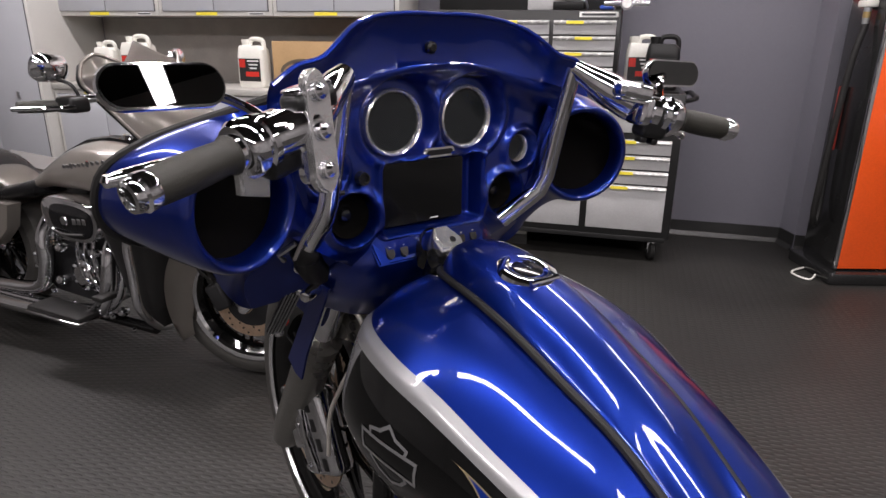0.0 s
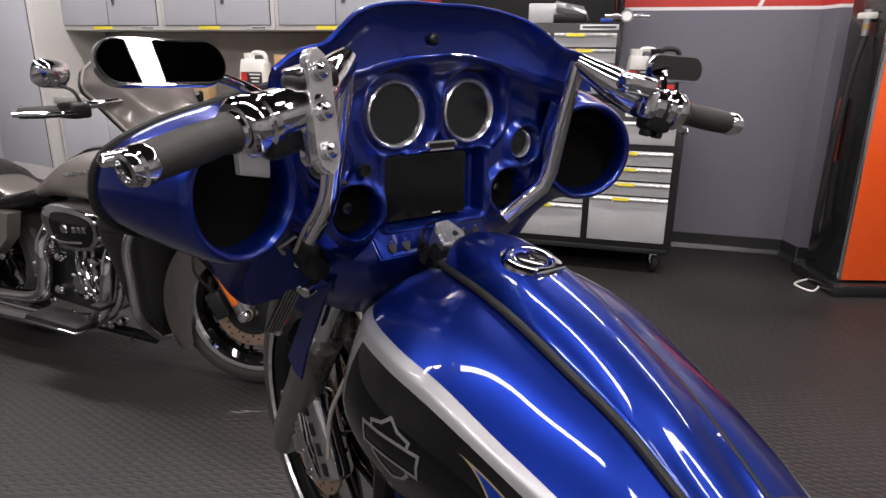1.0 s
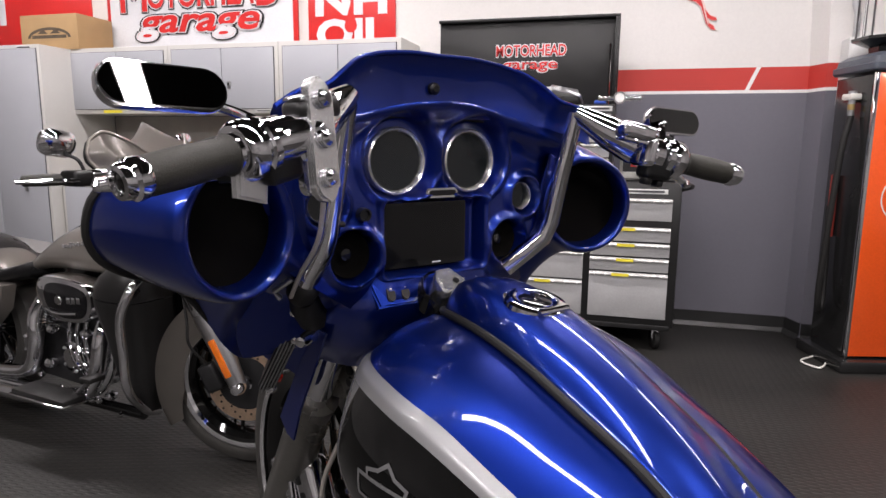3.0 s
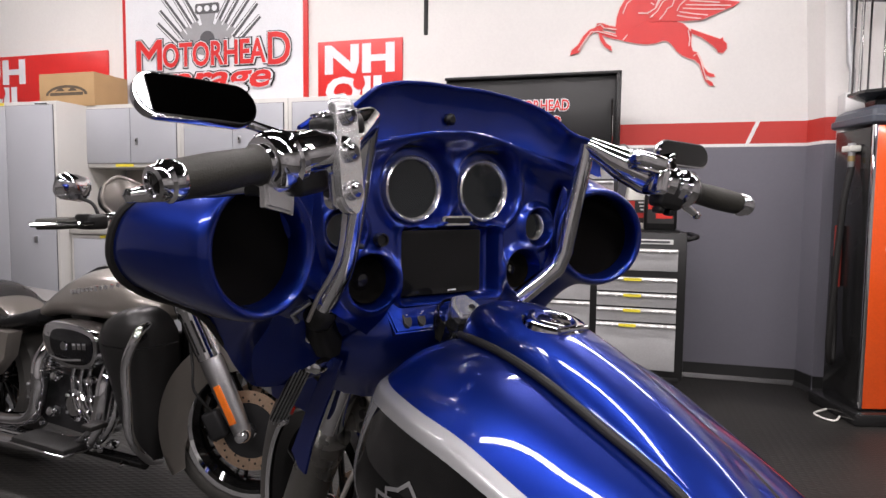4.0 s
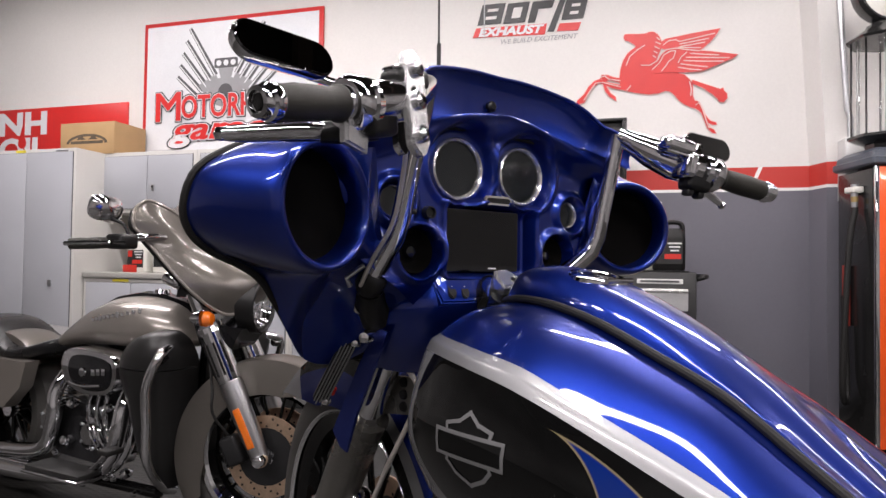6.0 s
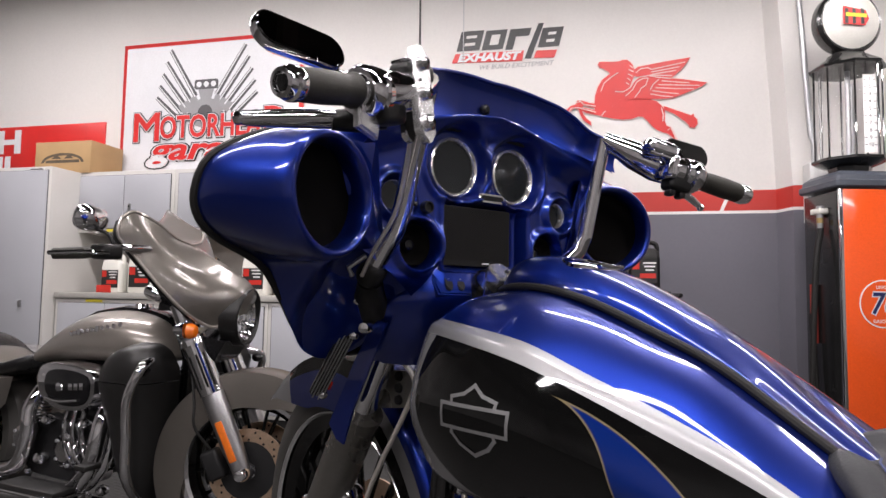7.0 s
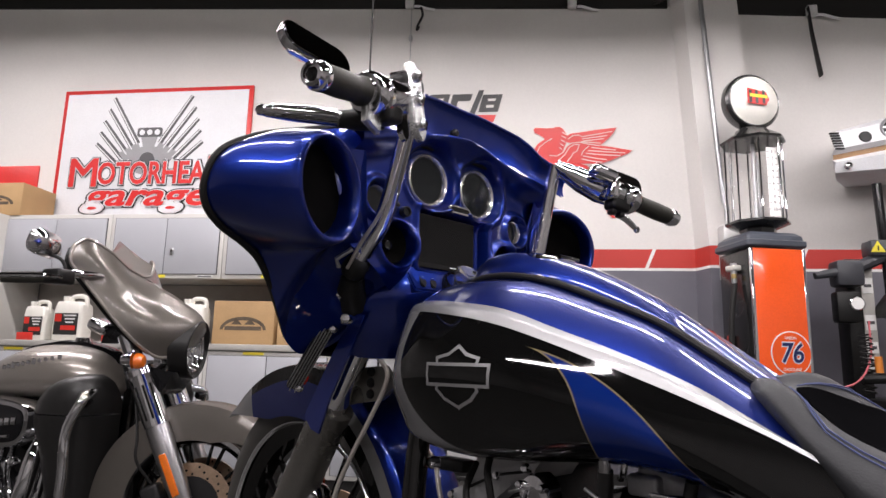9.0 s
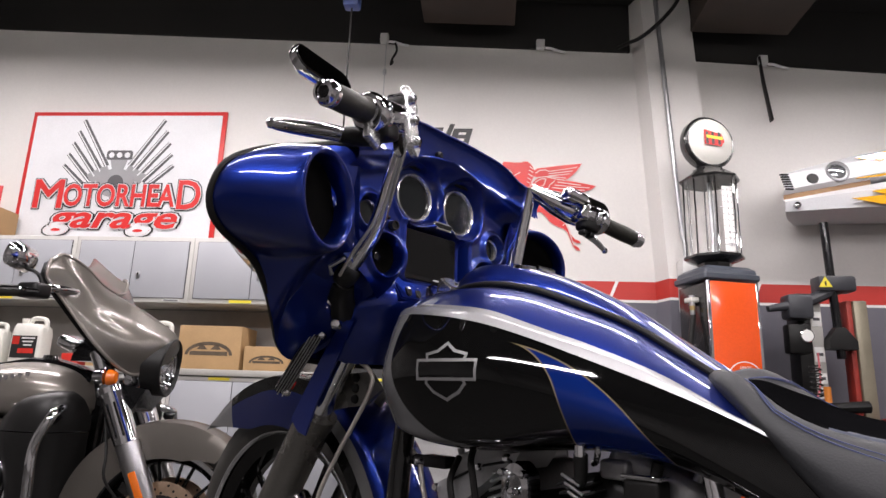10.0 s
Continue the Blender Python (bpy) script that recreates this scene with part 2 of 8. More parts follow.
STEEL = mat("galvanised_steel", (0.5, 0.51, 0.52), 0.35, 0.8, vary=0.15)
PAINTGREY = mat("light_column_paint", (0.60, 0.60, 0.59), 0.5, vary=0.06)
YELLOWPAINT = mat("yellow_flame_paint", (0.8, 0.42, 0.02), 0.2, coat=1.0)
GOLD = mat("gold_pinstripe", (0.5, 0.36, 0.15), 0.3, 0.6)
RUSTMETAL = mat("worn_red_iron", (0.30, 0.03, 0.02), 0.5, vary=0.3)
CLEARLENS = mat("lamp_lens", (0.55, 0.56, 0.58), 0.05, 0.8, coat=1.0, vary=0.3, scale=60, rough_vary=0.03)
TUBEGLOW = mat("fluorescent_tube", (0.9, 0.9, 0.9), 0.4, emit=(1.0, 0.94, 0.92), strength=12.0)
FIXTURE = mat("white_fixture", (0.8, 0.8, 0.8), 0.4)
RUST = mat("brake_disc_steel", (0.62, 0.45, 0.32), 0.32, 0.85, vary=0.12, scale=30)


def glass(name, tint=(1, 1, 1), rough=0.02):
    m = bpy.data.materials.new(name)
    m.use_nodes = True
    b = m.node_tree.nodes["Principled BSDF"]
    b.inputs["Base Color"].default_value = (*tint, 1)
    b.inputs["Transmission Weight"].default_value, b.inputs["Roughness"].default_value = 1.0, rough
    b.inputs["IOR"].default_value = 1.1
    return m


GLASS = glass("clear_glass")


def floor_material():
    """Dark grey tiles of raised plate pattern with scuffs."""
    m = mat("grey_plate_floor", (0.019, 0.018, 0.016), 0.5, vary=0.3, scale=1.3, fine=0.08, bump_scale=35, rough_vary=0.12)
    nt = m.node_tree
    b = nt.nodes["Principled BSDF"]
    N, L = nt.nodes.new, nt.links.new
    tc = N("ShaderNodeTexCoord")
    hs = []
    for turn in (45, -45):
        mp = N("ShaderNodeMapping")
        mp.inputs["Rotation"].default_value = (0, 0, radians(turn))
        mp.inputs["Scale"].default_value = (18, 52, 1)
        L(tc.outputs["Object"], mp.inputs["Vector"])
        vo = N("ShaderNodeTexVoronoi")
        vo.voronoi_dimensions = "2D"
        vo.inputs["Randomness"].default_value = 0.0
        vo.inputs["Scale"].default_value = 1.0
        L(mp.outputs[0], vo.inputs["Vector"])
        r = N("ShaderNodeMapRange")
        r.inputs["From Min"].default_value, r.inputs["From Max"].default_value = 0.38, 0.22
        L(vo.outputs["Distance"], r.inputs["Value"])
        hs.append(r)
    ck = N("ShaderNodeTexChecker")
    ck.inputs["Scale"].default_value = 26.0
    L(tc.outputs["Object"], ck.inputs["Vector"])
    mx = N("ShaderNodeMix")
    L(ck.outputs["Fac"], mx.inputs[0])
    L(hs[0].outputs[0], mx.inputs[2])
    L(hs[1].outputs[0], mx.inputs[3])
    bp = N("ShaderNodeBump")
    bp.inputs["Strength"].default_value, bp.inputs["Distance"].default_value = 0.5, 0.003
    L(mx.outputs[0], bp.inputs["Height"])
    L(bp.outputs[0], b.inputs["Normal"])
    return m


FLOOR = floor_material()

# ---- the room ----
WALL_Y = 4.86


def banded_wall(name, outline, material_list, label):
    """A wall along a line of plan points, painted in bands: grey, a white line, red, white."""
    bm = bmesh.new()
    levels = (0.0, 1.572, 1.592, 1.735, 4.7)
    lean = [0.0] + [-0.052] * (len(outline) - 2) + [0.0]
    cols = [[bm.verts.new((x + k * max(0.0, z - 1.735), y, z)) for z in levels] for (x, y), k in zip(outline, lean)]
    for a, b in zip(cols, cols[1:]):
        for k in range(4):
            f = bm.faces.new((a[k], b[k], b[k + 1], a[k + 1]))
            f.material_index = k
    back = [[bm.verts.new((x, WALL_Y + 0.15, z)) for z in (levels[0], levels[-1])] for x, y in (outline[0], outline[-1])]
    f = bm.faces.new((back[0][0], back[0][1], back[1][1], back[1][0]))
    f.material_index = 3
    return tagged(part(name, bm, material_list, None, label, 20), label, "wall", kind="structure")


banded_wall("wall_north", [(-6.5, 4.86), (1.27, 4.86), (1.33, 4.70), (1.72, 4.70), (1.76, 4.86), (5.0, 4.86)], [GREYWALL, WHITETRIM, REDPAINT, WHITEWALL],
            "garage wall painted lavender grey below, white above, red stripe between")
# unseen walls added to close the room; their grey tunes reflections and fill
for name, c, s in (("wall_west", (-6.58, 0.2, 2.4), (0.16, 9.3, 4.8)), ("wall_east", (5.08, 0.2, 2.4), (0.16, 9.3, 4.8)), ("wall_south", (-0.75, -4.5, 2.4), (11.8, 0.16, 4.8))):
    tagged(part(name, box(c, s), UNSEENWALL), "unseen dark wall closing the room for reflections and fill", "wall", kind="structure")
tagged(part("floor", box((-0.75, 0.2, -0.05), (11.8, 9.6, 0.1)), FLOOR), "dark grey garage floor with raised plate pattern", "floor", kind="structure")

# sloping black ceiling with dark beams
bm = bmesh.new()
SLOPE = -0.052


RISE = 0.45  # the ceiling's height over the lower edge of the black boards


def ceiling_z(x):
    return 3.80 + SLOPE * (x + 0.86)


for y0, y1, dz in ((-4.6, 4.95, 0.0),):
    vs = [bm.verts.new((x, y, ceiling_z(x) + d)) for d in (RISE, RISE + 0.12) for x, y in ((-6.6, y0), (5.1, y0), (5.1, y1), (-6.6, y1))]
    for q in ((0, 1, 2, 3), (7, 6, 5, 4), (0, 4, 5, 1), (1, 5, 6, 2), (2, 6, 7, 3), (3, 7, 4, 0)):
        bm.faces.new([vs[k] for k in q])
tagged(part("ceiling", bm, BLACKCEIL), "matt black sloping garage ceiling", "ceiling", kind="structure")
for k, y in enumerate((4.2, 3.0, 1.8)):
    bm = bmesh.new()
    for x0, x1 in ((-6.5, 5.0),):
        r = [(x0, ceiling_z(x0) + RISE), (x1, ceiling_z(x1) + RISE)]
        vs = [bm.verts.new((x, y + dy, z + dz)) for x, z in r for dy, dz in ((-0.05, 0.01), (0.05, 0.01), (0.05, -0.13), (-0.05, -0.13))]
        for q in ((0, 1, 2, 3), (7, 6, 5, 4), (0, 4, 5, 1), (1, 5, 6, 2), (2, 6, 7, 3), (3, 7, 4, 0)):
            bm.faces.new([vs[i] for i in q])
    tagged(part("ceiling_beam", bm, DARKBROWN), "dark brown beam under the black ceiling", "beam", "ceiling beams", "structure")
for x in (-0.2, 1.95):
    tagged(part("ceiling_panel", box((x, 4.1, ceiling_z(x) + 0.265), (0.75, 1.0, 0.42), 0.01, m=pose(0, 0, 0, 0, 3, 0)), DARKBROWN), "dark brown box panel under the ceiling", "panel", kind="structure")
# black boards along the top of the wall, left and right of the column
for x0, x1, drop in ((-6.48, 1.14, 0.0), (1.64, 4.98, 0.03)):
    bm = bmesh.new()
    vs = [bm.verts.new((x, y, z)) for x in (x0, x1) for y, z in ((4.834, ceiling_z(x) - drop * x), (4.859, ceiling_z(x) - drop * x), (4.859, ceiling_z(x) + RISE - 0.002), (4.834, ceiling_z(x) + RISE - 0.002))]
    for q in ((0, 1, 2, 3), (7, 6, 5, 4), (0, 4, 5, 1), (1, 5, 6, 2), (2, 6, 7, 3), (3, 7, 4, 0)):
        bm.faces.new([vs[i] for i in q])
    tagged(part("trim", bm, BLACKCEIL), "matt black board along the top of the wall", "trim", kind="structure")

# cove base along the wall and round the column
bm = bmesh.new()
line = [(-6.5, 4.86), (1.27, 4.86), (1.33, 4.70), (1.72, 4.70), (1.76, 4.86), (5.0, 4.86)]
for (x0, y0), (x1, y1) in zip(line, line[1:]):
    d = Vector((x1 - x0, y1 - y0, 0)).normalized()
    n = Vector((d.y, -d.x, 0))
    prof = [(0, 0.105), (0.006, 0.105), (0.008, 0.03), (0.03, 0.004), (0.03, 0.0), (0, 0.0)]
    ends = [[bm.verts.new(Vector((x, y, 0)) + n * a + Vector((0, 0, b))) for a, b in prof] for x, y in ((x0, y0), (x1, y1))]
    for i in range(5):
        bm.faces.new((ends[0][i], ends[1][i], ends[1][i + 1], ends[0][i + 1]))
tagged(part("baseboard", bm, COVE), "black rubber cove base along the wall", "baseboard", kind="structure")
# white slash through the red stripe, left and right of the column
for x in (0.95, 2.02):
    tagged(part("trim", prism([(x - 0.045, 1.592), (x - 0.02, 1.592), (x + 0.04, 1.735), (x + 0.015, 1.735)], 0.003, frame3((0, WALL_Y - 0.0005, 0), (1, 0, 0), (0, 0, 1))), WHITETRIM), "white slanting slash in the red stripe", "trim", kind="structure")

# ---- fluorescent fixtures under the ceiling ----
def ceiling_light(x, y, length, watts):
    z = ceiling_z(x + length / 2) - 0.15
    t = thing("ceiling_light", "white fluorescent ceiling fixture with two lit tubes", "ceiling light", pose(x, y, z), "fluorescent ceiling lights")
    part("housing", box((0, 0, 0.05), (length, 0.16, 0.05), 0.012), FIXTURE, t)
    for dy in (-0.04, 0.04):
        part("tube", tube([(-length / 2 + 0.04, dy, 0), (length / 2 - 0.04, dy, 0)], 0.016, 10), TUBEGLOW, t, "lit white fluorescent tube")
    la = bpy.data.lights.new("tube_light", "AREA")
    la.shape, la.size, la.size_y, la.energy, la.color = "RECTANGLE", length, 0.14, watts, (1.0, 0.925, 0.945)
    lo = new("tube_light", la)
    lo.parent = t
    lo.location = (0, 0, -0.025)
    for dx in (-0.4, 0.4):
        part("hanger", tube([(dx, 0, 0.07), (dx, 0, ceiling_z(x + dx) + RISE - z + 0.01)], 0.004, 6), STEEL, t)
    return t


for x, watts in ((-4.4, 80), (-1.9, 74), (0.6, 66), (3.1, 44)):
    ceiling_light(x, 3.25, 2.3, watts)
for x in (-2.6, 0.2, 3.0):
    ceiling_light(x, 0.75, 2.3, 46)
for x in (-2.6, 0.2, 3.0):
    ceiling_light(x, -1.9, 2.3, 130)


# ---- signs on the wall ----
def outset(shape, d):
    """The outline moved outwards by d."""
    P = [Vector(p) for p in shape]
    area = sum(p.x * q.y - q.x * p.y for p, q in zip(P, P[1:] + P[:1]))
    k = 1 if area > 0 else -1
    out = []
    for i, p in enumerate(P):
        a, c = (p - P[i - 1]).normalized(), (P[(i + 1) % len(P)] - p).normalized()
        n = Vector((a.y + c.y, -a.x - c.x)) * k
        out.append(tuple(p + n.normalized() * d if n.length > 0.2 else p))
    return out


def wall_m(x, z, off=0.0):
    return frame3((x, WALL_Y - off, z), (1, 0, 0), (0, 0, 1))


def script_word(text, size, x, z, off, parent, front, edge, outline, width, name, shear=0.0):
    if len(text) == 1:
        n = 0
        for m_, d, lift in ((outline, 0.017, 0.001), (edge, 0.010, 0.004), (front, 0.0045, 0.007)):
            for dx, dz in ((-1, -1), (1, -1), (-1, 1), (1, 1)):
                n += 1
                letters(text, size, wall_m(x + dx * d, z + dz * d - 0.004, off + lift + 0.0004 * (n % 4)), m_, parent, name, 0.001, width)
        return
    letters(text, size, wall_m(x, z, off + 0.001), outline, parent, name, 0.001, width * 1.06, bold=0.022, shear=shear)
    letters(text, size, wall_m(x, z, off + 0.004), edge, parent, name, 0.001, width * 1.03, bold=0.013, shear=shear)
    letters(text, size, wall_m(x, z, off + 0.007), front, parent, name, 0.001, width, bold=0.006, shear=shear)


def big_sign():
    t = thing("wall_sign", "white garage sign with red border and engine drawing", "sign", pose(0, 0, 0))
    x0, x1, z0, z1 = -4.04, -2.285, 1.96, 3.155
    part("board", box(((x0 + x1) / 2, WALL_Y - 0.012, (z0 + z1) / 2), (x1 - x0, 0.024, z1 - z0), 0.004), SIGNRED, t, "red border board")
    part("face", box(((x0 + x1) / 2, WALL_Y - 0.0265, (z0 + z1) / 2), (x1 - x0 - 0.075, 0.005, z1 - z0 - 0.075)), SIGNWHITE, t, "white sign face")
    off = 0.030
    cx, cz = -3.19, 2.62
    # fans of exhaust pipes left and right
    for side in (-1, 1):
        for k in range(5):
            a = radians((58, 55, 51, 47, 42)[k])
            bx, bz = cx + side * (0.10 + 0.045 * k), cz - 0.02 - 0.045 * k + 0.05
            ln = 0.50 - 0.055 * k
            d = Vector((side * math.cos(a), math.sin(a)))
            n = Vector((-d.y, d.x)) * 0.022
            p0, p1 = Vector((bx, bz)), Vector((bx, bz)) + d * ln
            part("pipe", prism([tuple(p0 - n), tuple(p0 + n), tuple(p1 + n * 0.8), tuple(p1 - n * 0.8)], 0.002, frame3((0, WALL_Y - off, 0), (1, 0, 0), (0, 0, 1))), SIGNDARK, t)
            part("pipe_shine", prism([tuple(p0 + n * 0.1), tuple(p0 + n * 0.6), tuple(p1 + n * 0.5), tuple(p1 + n * 0.1)], 0.002, frame3((0, WALL_Y - off - 0.0015, 0), (1, 0, 0), (0, 0, 1))), SIGNWHITE, t)
    # engine: block, two heads, blower with three ports
    for side in (-1, 1):
        part("cylinder_head", prism([(cx + side * 0.06, cz - 0.04), (cx + side * 0.21, cz - 0.13), (cx + side * 0.27, cz - 0.05), (cx + side * 0.10, cz + 0.04)][::side], 0.003, frame3((0, WALL_Y - off, 0), (1, 0, 0), (0, 0, 1))), SIGNGREY, t)
    part("engine_block", prism([(cx + 0.17 * math.cos(radians(a)), cz - 0.12 + 0.13 * math.sin(radians(a))) for a in range(0, 360, 20)], 0.004, frame3((0, WALL_Y - off, 0), (1, 0, 0), (0, 0, 1))), SIGNGREY, t)
    part("pulley", prism([(cx + 0.07 * math.cos(radians(a)), cz - 0.12 + 0.07 * math.sin(radians(a))) for a in range(0, 360, 20)], 0.002, frame3((0, WALL_Y - off - 0.004, 0), (1, 0, 0), (0, 0, 1))), SIGNDARK, t)
    part("blower", prism([(cx + a, cz + 0.13 + b) for a, b in stadium(0.23, 0.085, 4, 0.02)], 0.003, frame3((0, WALL_Y - off, 0), (1, 0, 0), (0, 0, 1))), SIGNDARK, t)
    part("manifold", prism([(cx - 0.05, cz), (cx + 0.05, cz), (cx + 0.08, cz + 0.1), (cx - 0.08, cz + 0.1)], 0.003, frame3((0, WALL_Y - off + 0.001, 0), (1, 0, 0), (0, 0, 1))), SIGNGREY, t)
    for dx in (-0.07, 0, 0.07):
        part("port", prism([(cx + dx + 0.025 * math.cos(radians(a)), cz + 0.13 + 0.025 * math.sin(radians(a))) for a in range(0, 360, 30)], 0.002, frame3((0, WALL_Y - off - 0.003, 0), (1, 0, 0), (0, 0, 1))), SIGNWHITE, t)
    script_word("M", 0.36, -3.76, 2.385, off + 0.004, t, SIGNRED, SIGNWHITE, SIGNBLACK, 0.25, "red_word")
    script_word("OTORHEA", 0.27, -3.14, 2.375, off + 0.004, t, SIGNRED, SIGNWHITE, SIGNBLACK, 0.98, "red_word")
    script_word("D", 0.36, -2.53, 2.385, off + 0.004, t, SIGNRED, SIGNWHITE, SIGNBLACK, 0.19, "red_word")
    script_word("garage", 0.27, -3.17, 2.185, off + 0.006, t, SIGNRED, SIGNWHITE, SIGNBLACK, 1.14, "red_word", 0.25)


big_sign()


def oil_sign(x0, x1, z0, z1, clip):
    """A red sign with white letters over four corners and a red drop."""
    t = thing("oil_sign", "red wall sign with large white letters and oil drop", "sign", pose(0, 0, 0), "red oil signs")
    part("board", box(((x0 + x1) / 2, WALL_Y - 0.008, (z0 + z1) / 2), (x1 - x0, 0.016, z1 - z0), 0.006), SIGNRED, t)
    fx = x0 + 0.33 if not clip else (x0 + x1) / 2
    w = 0.29
    letters("NH", 0.29, wall_m(fx, z1 - 0.155, 0.018), SIGNWHITE, t, "white_letters", 0.001, 2 * w, bold=0.012)
    letters("OIL", 0.29, wall_m(fx, z1 - 0.40, 0.018), SIGNWHITE, t, "white_letters", 0.001, 2 * w, bold=0.012)
    drop = [(fx + 0.05 * math.sin(radians(a)) * (1 - 0.0), z1 - 0.33 - 0.05 * math.cos(radians(a))) for a in range(-120, 121, 20)] + [(fx, z1 - 0.17)]
    part("drop", prism(drop, 0.002, frame3((0, WALL_Y - 0.0205, 0), (1, 0, 0), (0, 0, 1))), SIGNRED, t)
    if not clip:
        letters("PRO", 0.15, wall_m(x1 - 0.36, z1 - 0.40, 0.018), SIGNWHITE, t, "white_letters", 0.001, 0.36, bold=0.008)
    return t


oil_sign(-5.75, -4.21, 1.97, 2.475, False)
oil_sign(-2.2, -1.495, 1.93, 2.425, True)


def exhaust_sign():
    t = thing("exhaust_sign", "black and red lettered exhaust maker's wall sign", "sign", pose(0, 0, 0))
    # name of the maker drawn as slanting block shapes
    for x0, x1, z0, z1, gap in ((-0.995, -0.815, 2.878, 3.032, 2), (-0.797, -0.632, 2.872, 3.024, 1), (-0.612, -0.450, 2.862, 3.020, 0), (-0.363, -0.205, 2.862, 3.010, 2)):
        lean = (z1 - z0) * 0.25
        if gap:
            part("name_block", prism([(x0, z0), (x1, z0), (x1 + lean, z1), (x0 + lean, z1)], 0.004, wall_m(0, 0, 0.002)), SIGNBLACK, t)
        else:
            part("name_block", prism([(x0, z0), (x0 + 0.055, z0), (x0 + 0.082, z0 + 0.10), (x1 + 0.02, z1 - 0.058), (x1 + lean, z1), (x0 + lean, z1)], 0.004, wall_m(0, 0, 0.002)), SIGNBLACK, t)
        h = z1 - z0
        for zz, hh in (((z0 + h * 0.24, h * 0.15), (z0 + h * 0.62, h * 0.14)) if gap == 2 else ((z0 + h * 0.24, h * 0.52),) if gap == 1 else ()):
            a, c = x0 + 0.052 + (zz - z0) * 0.25, x1 - 0.045 + (zz - z0) * 0.25
            part("name_gap", prism([(a, zz), (c, zz), (c + hh * 0.25, zz + hh), (a + hh * 0.25, zz + hh)], 0.003, wall_m(0, 0, 0.005)), WHITEWALL, t)
    part("name_slash", prism([(-0.464, 2.784), (-0.416, 2.781), (-0.318, 3.048), (-0.358, 3.051)], 0.004, wall_m(0, 0, 0.003)), SIGNBLACK, t)
    part("red_bar", prism([(-1.032, 2.785), (-0.482, 2.766), (-0.468, 2.846), (-1.004, 2.857)], 0.004, wall_m(0, 0, 0.002)), SIGNRED, t)
    part("red_bar", prism([(-0.394, 2.782), (-0.241, 2.775), (-0.219, 2.834), (-0.374, 2.838)], 0.004, wall_m(0, 0, 0.002)), SIGNRED, t)
    letters("EXHAUST", 0.083, wall_m(-0.748, 2.812, 0.008) @ pose(0, 0, 0, 0, 0, -1.2), SIGNWHITE, t, "white_letters", 0.001, 0.50, shear=0.25, bold=0.004)
    letters("WE BUILD EXCITEMENT", 0.05, wall_m(-0.535, 2.735, 0.003), SIGNGREY, t, "grey_letters", 0.001, 0.57, shear=0.25)


exhaust_sign()


